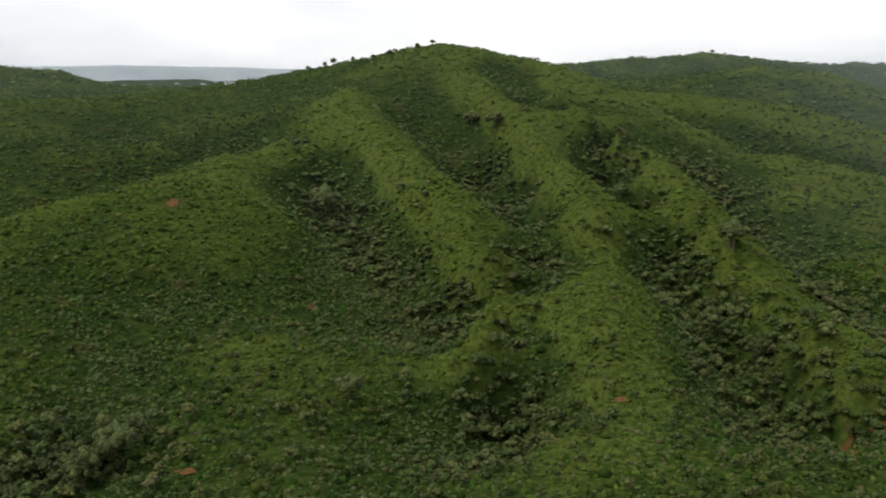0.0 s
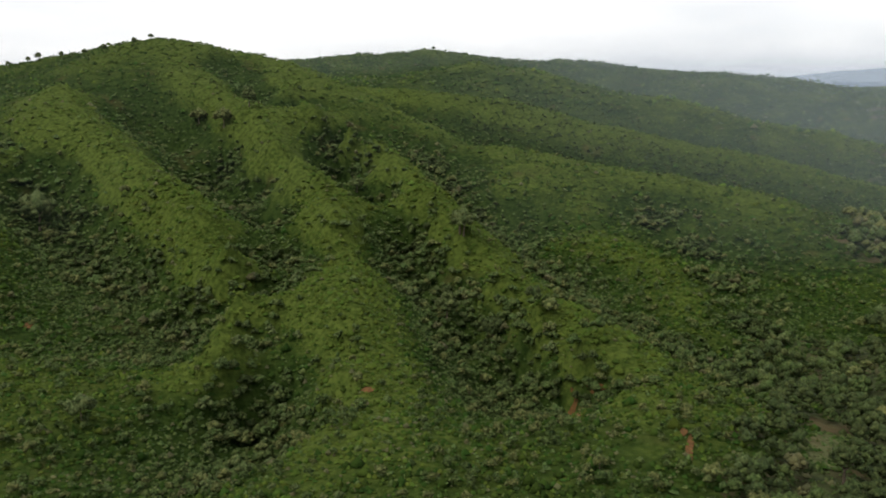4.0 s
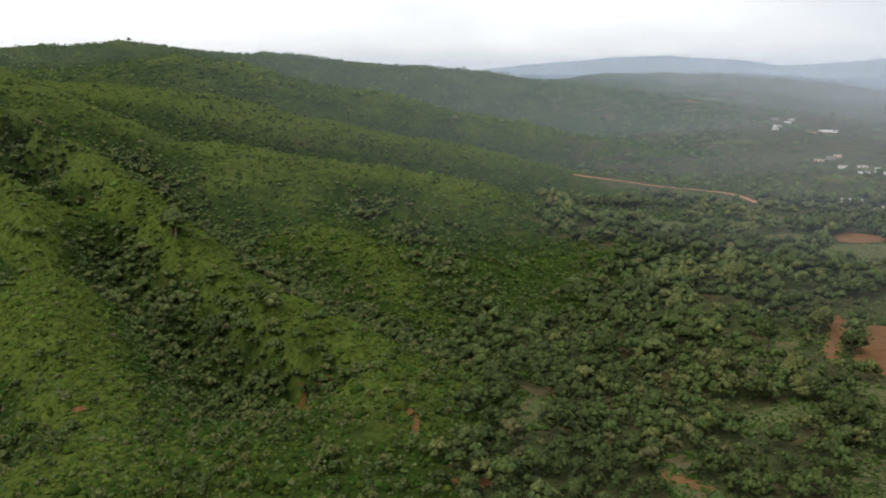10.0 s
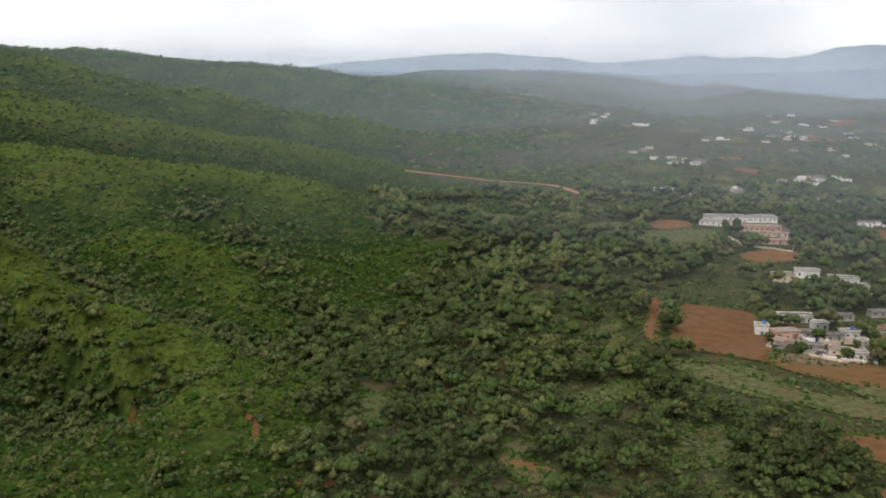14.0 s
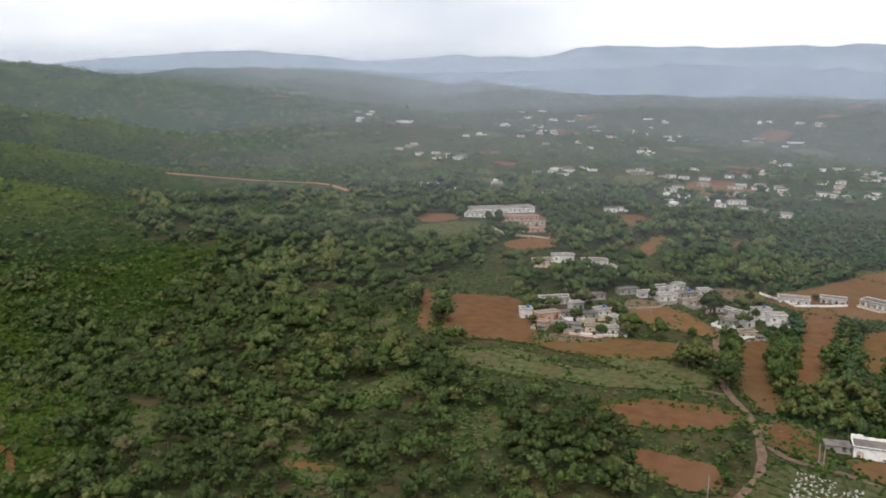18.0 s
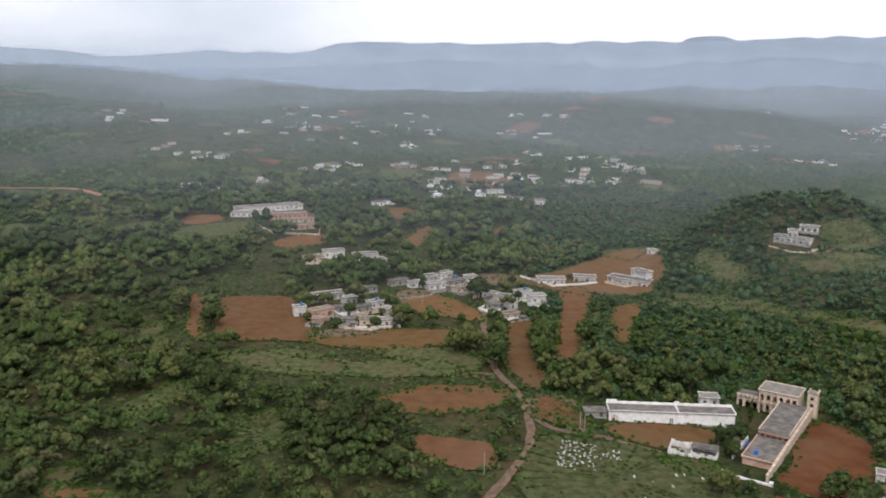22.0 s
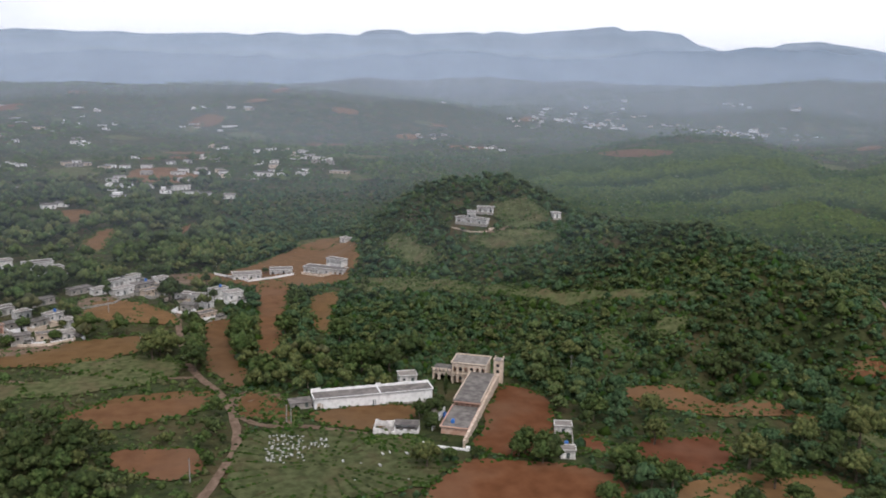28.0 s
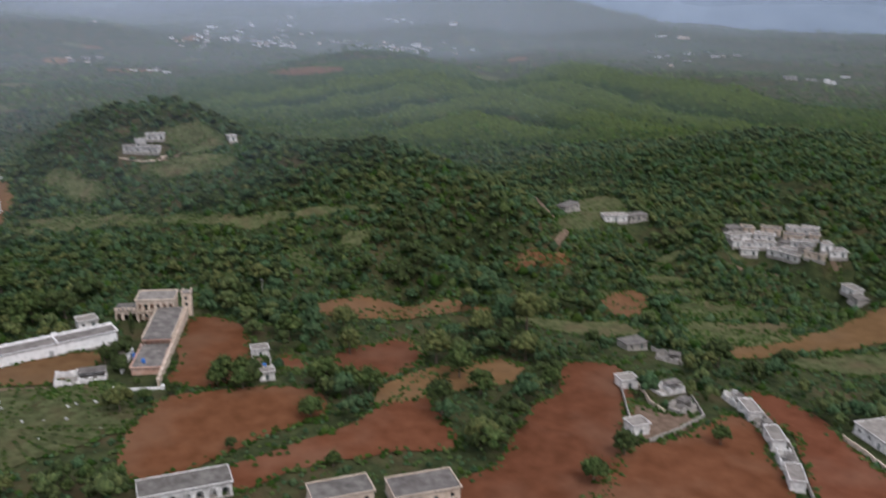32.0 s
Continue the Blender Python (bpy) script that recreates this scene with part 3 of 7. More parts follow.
def sheet(name, gx, gy, z, mat):
    nx, ny = len(gx), len(gy)
    me = bpy.data.meshes.new(name)
    me.vertices.add(nx * ny)
    X, Y = np.meshgrid(gx, gy)
    me.vertices.foreach_set("co", np.c_[X.ravel(), Y.ravel(), z].ravel())
    i, j = np.meshgrid(np.arange(nx - 1), np.arange(ny - 1))
    a = (j * nx + i).ravel()
    quads = np.c_[a, a + 1, a + 1 + nx, a + nx].ravel()
    me.loops.add(len(quads))
    me.loops.foreach_set("vertex_index", quads)
    me.polygons.add(len(quads) // 4)
    me.polygons.foreach_set("loop_start", np.arange(0, len(quads), 4))
    me.polygons.foreach_set("use_smooth", np.ones(len(quads) // 4, bool))
    me.update(calc_edges=True)
    me.materials.append(mat)
    return new(name, me)


def hillside(x, y):
    """1 on the open shrubby hills, 0 in the wooded valley."""
    head = np.degrees(np.arctan2(x, y))
    reach = np.hypot(x, y)
    edge = 33 + np.minimum(reach, 640) * 0.0357 + value_noise(x, y, 84, 41) * 7
    green = (head > 103) & (head < 152) & (reach > np.interp(head, [103, 110, 118, 150], [720, 670, 620, 640]) + 14 * value_noise(x, y, 56, 43)) & (reach < 1120)
    return np.clip((edge - head) / 14, 0, 1) + green


grid_x, grid_y = spaced(-476, 900, 5.0, 4700), spaced(-392, 1010, 5.0, 4700)
_X, _Y = np.meshgrid(grid_x, grid_y)
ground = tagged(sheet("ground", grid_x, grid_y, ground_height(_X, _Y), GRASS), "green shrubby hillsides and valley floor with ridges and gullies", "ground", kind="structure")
ground.data.materials.append(VALLEY_GRASS)
_mx, _my = np.meshgrid((grid_x[1:] + grid_x[:-1]) / 2, (grid_y[1:] + grid_y[:-1]) / 2)
_low = hillside(_mx.ravel(), _my.ravel()) + value_noise(_mx.ravel(), _my.ravel(), 12, 47) * 0.3 < 0.4
ground.data.polygons.foreach_set("material_index", _low.astype(np.int32))
# Raised ground gets the painted crest light; more on one far hill, less nearby.
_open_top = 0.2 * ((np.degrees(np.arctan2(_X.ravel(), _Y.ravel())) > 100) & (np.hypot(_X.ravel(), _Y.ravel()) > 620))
ground.data.attributes.new("crest_light", "FLOAT", "POINT").data.foreach_set("value", (np.clip((lift(_X.ravel(), _Y.ravel()) + 1.0) / 6 + _open_top, 0, 1) * np.interp(np.hypot(_X.ravel(), _Y.ravel()), [190, 330], [0.6, 1.0])).astype(np.float32))


def mountain_range(name, reach, crest, depth, rough, mat, label):
    """A far range: heading and height of its crest, with slopes to both sides and ribs down them."""
    heads = np.arange(crest[0][0], crest[-1][0], 0.22)
    tops = np.interp(heads, [c[0] for c in crest], [c[1] for c in crest])
    rings = np.linspace(-1, 1, 15)
    co = []
    for k, s in enumerate(rings):
        r = reach + s * depth + np.sin(heads * 0.9 + k) * 8
        x, y = r * np.sin(np.radians(heads)), r * np.cos(np.radians(heads))
        fall = 1 - abs(s) ** 1.15
        ribs = value_noise(heads * 40 + 0 * x, np.full_like(x, s * 60), 55, 9) * rough * 2.4 * fall * (1 - fall) * 3
        fine = value_noise(heads * 40, np.full_like(x, 0.0), 22, 11) * rough * 0.22
        z = -30 + (tops + 30 + fine) * fall + ribs
        co.append(np.c_[x, y, z])
    co = np.concatenate(co)
    n = len(heads)
    faces = [(k * n + i, k * n + i + 1, (k + 1) * n + i + 1, (k + 1) * n + i) for k in range(len(rings) - 1) for i in range(n - 1)]
    me = bpy.data.meshes.new(name)
    me.from_pydata(co.tolist(), [], faces)
    me.polygons.foreach_set("use_smooth", np.ones(len(faces), bool))
    me.materials.append(mat)
    return tagged(new(name, me), label, "mountain range", kind="structure")

mountain_range("far_mountain_range", 4720, [(37.2, 87), (39.0, 115), (41.2, 137), (44.8, 164), (47.4, 184), (50.6, 195), (52.1, 184), (55.2, 172), (56.6, 153), (58.1, 149), (61.0, 170), (63.7, 191), (65.0, 178), (66.4, 186), (68.2, 179), (69.7, 195), (71.3, 235), (73.3, 245), (76.6, 239), (78.4, 248), (80.0, 236), (83.0, 249), (84.7, 253), (85.5, 248), (86.3, 248), (87.7, 263), (89.5, 254), (91.0, 264), (92.8, 258), (94.6, 269), (96.7, 268), (98.9, 279), (100.3, 286), (101.0, 278), (102.0, 290), (103.7, 280), (105.7, 297), (107.4, 306), (108.3, 320), (109.3, 323), (109.9, 302), (111.8, 304), (112.4, 297), (113.3, 289), (114.4, 238), (115.5, 216), (116.9, 136), (119.1, 72), (126.2, 85), (126.8, 146), (128.1, 193), (129.7, 250), (131.0, 240), (132.6, 247), (133.5, 269), (134.5, 275), (135.7, 263), (136.9, 276), (137.7, 277), (141.4, 303), (146.5, 325), (151.1, 277)], 190, 9, FAR_HAZE_BLUE, "high blue mountain range along the skyline")
mountain_range("farthest_peaks", 4950, [(92.5, 242), (93.4, 285), (94.2, 296), (95.5, 299), (96.9, 258), (117.6, 191), (118.7, 232), (119.4, 254), (121.2, 266), (122.9, 244), (124.3, 227), (125.7, 202), (126.7, 230), (128.4, 253), (129.4, 242), (130.4, 194)], 50, 6, FAR_HAZE_BLUE, "pale farthest peaks beyond the mountain range")
mountain_range("middle_mountain_range", 4420, [(41.2, 91), (48.5, 92), (49.0, 94), (55.2, 111), (59.5, 88), (66.8, 104), (70.5, 117), (74.1, 131), (76.9, 151), (77.3, 151), (78.7, 152), (80.8, 146), (81.1, 141), (83.7, 144), (85.8, 133), (87.0, 151), (88.0, 125), (88.4, 128), (91.7, 127), (93.2, 151), (94.3, 166), (95.7, 154), (98.6, 184), (101.0, 181), (103.1, 155), (103.8, 166), (104.6, 149), (105.5, 149), (108.2, 155), (110.4, 186), (111.8, 202), (114.0, 199), (116.2, 205), (117.6, 221), (118.5, 222), (119.4, 207), (121.6, 212), (123.0, 187), (124.0, 207), (124.7, 200), (125.8, 161), (127.1, 155), (128.5, 109), (129.6, 53), (134.4, 62), (135.9, 136), (136.7, 147), (137.9, 153), (141.5, 195), (146.7, 178), (151.3, 193)], 175, 8, NEARER_HAZE_BLUE, "lower mountain range in painted haze blue before the high one")
mountain_range("dark_far_ridge", 4020, [(93.2, 37), (96.9, 46), (100.5, 31), (103.1, 24), (105.7, 30), (108.2, 5), (111.9, 30), (115.5, 35), (117.7, 44), (119.5, 36), (120.9, 69), (122.7, 89), (124.5, 86), (125.8, 88), (126.9, 73), (129.2, 74), (130.2, 88), (131.8, 95), (133.4, 93), (134.7, 67), (136.0, 53), (138.0, 66), (144.4, 84), (149.3, 65)], 250, 8, NEARER_HAZE_BLUE, "dark blue ridge below the far mountains")
mountain_range("far_hill_range", 3850, [(-29.6, 126), (-25.0, 126), (-20.6, 134), (-17.3, 134), (-13.2, 133), (-9.7, 126), (-3.2, 126)], 300, 5, HAZY_HILL, "low wooded hills in pale painted haze colours")


# ---- haze over the valley, imitated by added upright sheets that rise from the ground ----
def mist_layer(reach, share, top, soft, start=-44, end=160, **how):
    """An upright veil that starts at the ground, where it is clear, and thickens upwards."""
    heads = np.radians(np.arange(start, end, 0.5))
    n = len(heads)
    x, y = reach * np.sin(heads), reach * np.cos(heads)
    foot = ground_height(x, y) - 1.0
    rises, thick = (0.0, 5.0, 11.0, 19.0, 28.0, 90.0, 160.0, 250.0, 420.0), (0.0, 0.15, 0.45, 0.8, 1.0, 1.0, 1.0, 1.0, 1.0)
    co = np.concatenate([np.c_[x, y, foot + r * (1.1 if reach < 600 else 0.8)] for r in rises])
    faces = [(r * n + i, r * n + i + 1, (r + 1) * n + i + 1, (r + 1) * n + i) for r in range(len(rises) - 1) for i in range(n - 1)]
    me = bpy.data.meshes.new("mist_layer")
    me.from_pydata(co.tolist(), [], faces)
    me.polygons.foreach_set("use_smooth", np.ones(len(faces), bool))
    me.attributes.new("thickness", "FLOAT", "POINT").data.foreach_set("value", np.repeat(thick, n).astype(np.float32))
    me.materials.append(mist_material("thin_mist", share, top, soft, **how))
    tagged(new("mist_layer", me), "thin upright veil added to imitate bluish haze over the valley", "mist", kind="stuff")


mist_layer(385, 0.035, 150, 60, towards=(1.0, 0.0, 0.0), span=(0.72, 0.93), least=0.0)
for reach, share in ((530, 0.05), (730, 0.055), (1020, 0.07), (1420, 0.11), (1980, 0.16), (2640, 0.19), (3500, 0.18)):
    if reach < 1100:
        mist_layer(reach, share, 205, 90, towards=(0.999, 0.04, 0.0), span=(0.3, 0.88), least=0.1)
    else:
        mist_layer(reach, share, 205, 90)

# ---- fields, meadows, lanes ----
from mathutils import geometry

CLEAR, PLOTS, MEADOWS = [], [], []


def inside(poly, x, y):
    poly = np.asarray(poly)
    hit = np.zeros(len(x), bool)
    for (ax, ay), (bx, by) in zip(poly, np.roll(poly, -1, 0)):
        cross = (ay > y) != (by > y)
        hit ^= cross & (x < (bx - ax) * (y - ay) / ((by - ay) if by != ay else 1e-9) + ax)
    return hit


def rounded(poly, times=2):
    poly = np.asarray(poly, float)
    for _ in range(times):
        nxt = np.roll(poly, -1, 0)
        poly = np.stack([poly * 0.78 + nxt * 0.22, poly * 0.22 + nxt * 0.78], 1).reshape(-1, 2)
    return poly


def field(name, mat, *corners):
    """A plot that lies on the ground, with rounded uneven borders; nothing grows in it."""
    poly = rounded(corners)
    poly = poly.mean(0) + (poly - poly.mean(0)) * (1.18 if mat in (SOIL, RED_SOIL) else 1.1)
    poly = np.concatenate([np.linspace(a, b, max(1, int(np.hypot(*(b - a)) / 4)) + 1)[:-1] for a, b in zip(poly, np.roll(poly, -1, 0))])
    poly += np.c_[value_noise(poly[:, 0], poly[:, 1], 8, 21), value_noise(poly[:, 0], poly[:, 1], 8, 22)] * (2.0 if mat is not RED_EARTH else 0.7)
    reach = float(np.hypot(*poly.mean(0)))
    CLEAR.append(poly if mat is not RED_EARTH else poly.mean(0) + (poly - poly.mean(0)) * 0.5)
    if mat is not RED_EARTH:
        PLOTS.append(poly)
    if mat is MEADOW:
        MEADOWS.append(poly)
    low, high = poly.min(0), poly.max(0)
    gx, gy = np.meshgrid(np.arange(low[0], high[0], 5), np.arange(low[1], high[1], 5))
    gx, gy = gx.ravel(), gy.ravel()
    keep = inside(poly, gx, gy)
    pts = [Vector(p) for p in poly] + [Vector(p) for p in zip(gx[keep], gy[keep])]
    co, _, faces, *_ = geometry.delaunay_2d_cdt(pts, [], [list(range(len(poly)))], 1, 1e-3)
    xy = np.array([(v.x, v.y) for v in co])
    z = ground_height(xy[:, 0], xy[:, 1]) + 0.2 + reach * 0.0004 + 0.012 * (len(CLEAR) % 16)
    me = bpy.data.meshes.new(name)
    me.from_pydata(np.c_[xy, z].tolist(), [], faces)
    me.polygons.foreach_set("use_smooth", np.ones(len(me.polygons), bool))
    me.materials.append(mat)
    if mat is RED_EARTH:
        tagged(new(name, me), "bare reddish earth showing through the scrub", "bare earth", kind="structure")
        return
    if mat is DIRT:
        tagged(new(name, me), "trodden sandy earth yard round the village houses", "yard", kind="structure")
        return
    label = "ploughed red-brown soil field between trees" if mat in (SOIL, RED_SOIL) else "dull green grazed meadow between trees"
    tagged(new(name, me), label, "field" if mat in (SOIL, RED_SOIL) else "meadow", kind="structure")


def lane(name, width, *line):
    line = np.array(line, float)
    t = np.linspace(0, len(line) - 1, len(line) * 8)
    i = np.clip(t.astype(int), 0, len(line) - 2)
    f = (t - i)[:, None]
    p0, p1, p2, p3 = line[np.clip(i - 1, 0, None)], line[i], line[i + 1], line[np.clip(i + 2, None, len(line) - 1)]
    mid = 0.5 * (2 * p1 + (p2 - p0) * f + (2 * p0 - 5 * p1 + 4 * p2 - p3) * f ** 2 + (3 * p1 - p0 - 3 * p2 + p3) * f ** 3)
    way = np.gradient(mid, axis=0)
    way /= np.linalg.norm(way, axis=1)[:, None] + 1e-9
    side = np.c_[-way[:, 1], way[:, 0]]
    co, k = [], 5
    for s in np.linspace(-0.5, 0.5, k):
        q = mid + side * (s * width * (1 + 0.25 * value_noise(mid[:, 0] + s * 9, mid[:, 1], 5, 31)))[:, None]
        co.append(np.c_[q, ground_height(q[:, 0], q[:, 1]) + 0.34 - 0.1 * abs(s)])
    n = len(mid)
    faces = [(a * n + b, a * n + b + 1, (a + 1) * n + b + 1, (a + 1) * n + b) for a in range(k - 1) for b in range(n - 1)]
    me = bpy.data.meshes.new(name)
    me.from_pydata(np.concatenate(co).tolist(), [], faces)
    me.materials.append(TRACK if "red" in name else DIRT)
    tagged(new(name, me), "bare earth track worn into the ground", "track", kind="structure")
    room = side * (width * 0.5 + 1.2)
    CLEAR.append(np.concatenate([mid + room, (mid - room)[::-1]]))
    if "red" in name:
        CLEAR.append(np.concatenate([mid, (mid * 0.925)[::-1]]))


field("ploughed_field", RED_SOIL, (289.8, -68.6), (282.8, -79.8), (246.4, -72.8), (233.8, -64.4), (239.4, -47.6), (261.8, -56), (282.8, -63))
field("ploughed_field", RED_SOIL, (207.2, -30.8), (226.8, -42), (224, -58.8), (215.6, -79.8), (201.6, -78.4), (197.4, -61.6), (189, -39.2), (193.2, -28))
field("ploughed_field", RED_SOIL, (184.8, -49), (187.6, -65.8), (189, -82.6), (197.4, -96.6), (204.4, -107.8), (212.8, -127.4), (208.6, -133), (204.4, -114.8), (193.2, -105), (175, -103.6), (169.4, -102.2), (173.6, -88.2), (179.2, -68.6), (175, -56), (177.8, -49))
field("ploughed_field", RED_SOIL, (240.8, -103.6), (236.6, -120.4), (229.6, -123.2), (217, -117.6), (217, -102.2), (228.2, -96.6))
field("ploughed_field", RED_SOIL, (197.4, -159.6), (187.6, -172.2), (159.6, -152.6), (149.8, -137.2), (126, -114.8), (137.2, -84), (156.8, -96.6), (155.4, -110.6), (170.8, -126), (182, -147))
field("ploughed_field", RED_SOIL, (126, -117.6), (147, -142.8), (142.8, -159.6), (151.2, -180.6), (137.2, -177.8), (113.4, -161), (105, -152.6))
field("ploughed_field", RED_SOIL, (158.2, -196), (149.8, -207.2), (124.6, -197.4), (100.8, -187.6), (92.4, -175), (102.2, -158.2), (126, -184.8))
field("ploughed_field", SOIL, (196, -235.2), (187.6, -260.4), (183.4, -301), (170.8, -306.6), (161, -291.2), (177.8, -252), (183.4, -222.6))
field("ploughed_field", RED_SOIL, (245, -84), (239.4, -89.6), (231, -85.4), (232.4, -79.8))
field("ploughed_field", RED_SOIL, (275.8, -190.4), (271.6, -204.4), (270.2, -217), (266, -211.4), (270.2, -193.2))
field("ploughed_field", SOIL, (243.6, 60.2), (246.4, 43.4), (240.8, 33.6), (226.8, 35), (229.6, 49))
field("ploughed_field", SOIL, (371, 47.6), (379.4, 36.4), (323.4, 30.8), (298.2, 22.4), (302.4, 33.6), (331.8, 43.4))
field("ploughed_field", SOIL, (435.4, 28), (442.4, 14), (375.2, 14), (323.4, 15.4), (330.4, 22.4), (386.4, 25.2))
field("ploughed_field", SOIL, (417.2, 2.8), (422.8, -12.6), (380.8, -5.6), (357, -7), (365.4, 0))
field("ploughed_field", SOIL, (463.4, 67.2), (471.8, 36.4), (543.2, 2.8), (525, -18.2), (445.2, -18.2), (441, 25.2), (445.2, 33.6))
field("ploughed_field", SOIL, (268.8, 2.8), (275.8, -19.6), (273, -35), (256.2, -22.4), (259, -7))
field("ploughed_field", SOIL, (247.8, -15.4), (247.8, -30.8), (240.8, -32.2), (238, -21))
field("ploughed_field", SOIL, (236.6, -96.6), (238, -126), (218.4, -119), (214.2, -100.8), (224, -93.8))
field("ploughed_field", SOIL, (204.4, -98), (212.8, -116.2), (212.8, -135.8), (205.8, -144.2), (196, -141.4), (198.8, -95.2))
field("ploughed_field", SOIL, (275.8, -193.2), (273, -205.8), (267.4, -208.6), (273, -193.2))
field("ploughed_field", SOIL, (522.2, 137.2), (600.6, 142.8), (600.6, 133), (539, 126))
field("ploughed_field", SOIL, (614.6, 92.4), (645.4, 84), (604.8, 79.8), (586.6, 86.8))
field("ploughed_field", SOIL, (379.4, 187.6), (386.4, 155.4), (354.2, 141.4), (340.2, 128.8), (329, 124.6), (320.6, 162.4), (348.6, 172.2))
field("ploughed_field", SOIL, (382.2, 208.6), (378, 197.4), (323.4, 170.8), (320.6, 176.4))
field("ploughed_field", SOIL, (333.2, 123.2), (347.2, 100.8), (357, 71.4), (341.6, 67.2), (323.4, 89.6), (322, 114.8))
field("ploughed_field", SOIL, (270.2, 79.8), (277.2, 72.8), (285.6, 54.6), (288.4, 39.2), (273, 39.2), (264.6, 60.2))
field("ploughed_field", SOIL, (582.4, 319.2), (599.2, 294), (565.6, 287), (554.4, 303.8))
field("ploughed_field", SOIL, (520.8, 224), (554.4, 204.4), (529.2, 187.6), (498.4, 205.8))
field("ploughed_field", SOIL, (540.4, 141.4), (595, 142.8), (599.2, 134.4), (544.6, 127.4), (525, 133))
field("ploughed_field", SOIL, (387.8, 102.2), (417.2, 98), (400.4, 71.4), (373.8, 61.6), (378, 78.4))
field("ploughed_field", SOIL, (282.8, 25.2), (285.6, 21), (275.8, 9.8), (267.4, 8.4), (264.6, 16.8), (268.8, 25.2))
field("ploughed_field", SOIL, (929.6, 184.8), (953.4, 145.6), (893.2, 123.2), (862.4, 166.6))
field("ploughed_field", SOIL, (670.6, 193.2), (691.6, 173.6), (641.2, 158.2), (625.8, 172.2))
field("ploughed_field", SOIL, (189, 147), (187.6, 141.4), (189, 123.2), (183.4, 121.8), (177.8, 137.2))
field("meadow", MEADOW, (298.2, 152.6), (315, 124.6), (301, 100.8), (289.8, 98), (287, 128.8))
field("meadow", MEADOW, (322, 99.4), (331.8, 63), (320.6, 50.4), (303.8, 54.6), (312.2, 82.6))
field("meadow", MEADOW, (225.4, 113.4), (249.2, 114.8), (249.2, 103.6), (226.8, 98), (218.4, 106.4))
field("meadow", MEADOW, (537.6, 302.4), (582.4, 273), (565.6, 254.8), (520.8, 260.4), (513.8, 284.2))
field("meadow", MEADOW, (207.2, 19.6), (240.8, 22.4), (254.8, 18.2), (254.8, -5.6), (243.6, -29.4), (215.6, -32.2))
field("meadow", MEADOW, (460.6, -42), (448, -56), (429.8, -63), (439.6, -44.8))
field("meadow", MEADOW, (452.2, -99.4), (453.6, -114.8), (441, -121.8), (436.8, -107.8), (445.2, -99.4))
field("meadow", MEADOW, (547.4, 16.8), (553, -15.4), (532, -18.2), (512.4, -1.4))
field("meadow", MEADOW, (441, -11.2), (415.8, -58.8), (386.4, -93.8), (383.6, -91), (410.2, -44.8))
field("meadow", MEADOW, (485.8, 400.4), (511, 383.6), (484.4, 361.2), (460.6, 378))
field("meadow", MEADOW, (229.6, 154), (254.8, 151.2), (271.6, 151.2), (254.8, 145.6), (233.8, 148.4))
field("meadow", MEADOW, (182, 204.4), (190.4, 197.4), (173.6, 179.2), (165.2, 183.4))
field("meadow", MEADOW, (324.8, -113.4), (305.2, -119), (296.8, -119), (308, -113.4))
field("meadow", MEADOW, (271.6, -119), (246.4, -161), (240.8, -161), (264.6, -120.4))
field("meadow", MEADOW, (240.8, -168), (229.6, -205.8), (217, -208.6), (212.8, -197.4), (235.2, -168))
field("meadow", MEADOW, (210, -229.6), (191.8, -266), (189, -256.2), (196, -232.4))
field("meadow", MEADOW, (336, -271.6), (336, -294), (306.6, -284.2), (298.2, -239.4))
field("meadow", MEADOW, (176.4, -235.2), (161, -270.2), (151.2, -277.2), (144.2, -266), (162.4, -236.6))
field("meadow", MEADOW, (331.8, -113.4), (317.8, -119), (303.8, -119), (313.6, -113.4))
field("meadow", MEADOW, (434, -85.4), (425.6, -116.2), (414.4, -117.6), (417.2, -96.6), (425.6, -84))
field("meadow", MEADOW, (238, 158.2), (260.4, 154), (264.6, 149.8), (245, 147), (232.4, 152.6))
field("meadow", MEADOW, (931, 268.8), (943.6, 219.8), (890.4, 207.2), (855.4, 240.8))
field("bare_yard", DIRT, (277.7, 18.3), (274.4, 10), (268, 9), (259.5, 7), (264, 17))
field("bare_yard", DIRT, (231.5, -72), (230.8, -75.2), (245.4, -79), (246.4, -74.8))
field("bare_yard", DIRT, (410.2, 112), (425.6, 98), (408.8, 82.6), (379.4, 79.8), (383.6, 99.4))
field("bare_yard", DIRT, (336, 128.8), (359.8, 98), (351.4, 93.8), (330.4, 121.8))
field("bare_yard", DIRT, (470.4, 81.2), (467.6, 39.2), (455, 35), (438.2, 63))
field("bare_yard", DIRT, (282.8, 29.4), (289.8, 19.6), (281.4, 9.8), (267.4, 11.2), (270.2, 23.8))
field("bare_yard", DIRT, (611.8, 280), (635.6, 240.8), (603.4, 224), (581, 246.4))
field("bare_yard", DIRT, (169.4, -163.8), (159.6, -166.6), (155.4, -175), (148.4, -163.8), (148.4, -149.8), (161, -155.4))
field("meadow", MEADOW, (236.6, -243.6), (222.6, -264.6), (212.8, -267.4), (211.4, -261.8), (226.8, -238))
field("meadow", MEADOW, (219.8, -235.2), (205.8, -254.8), (201.6, -270.2), (193.2, -261.8), (197.4, -238), (208.6, -225.4))
field("bare_yard", DIRT, (245, -284.2), (233.8, -310.8), (211.4, -309.4), (211.4, -305.2), (233.8, -305.2), (240.8, -284.2))
field("bare_yard", DIRT, (249.2, -16.8), (246.4, -32.2), (242.2, -30.8), (245, -16.8))
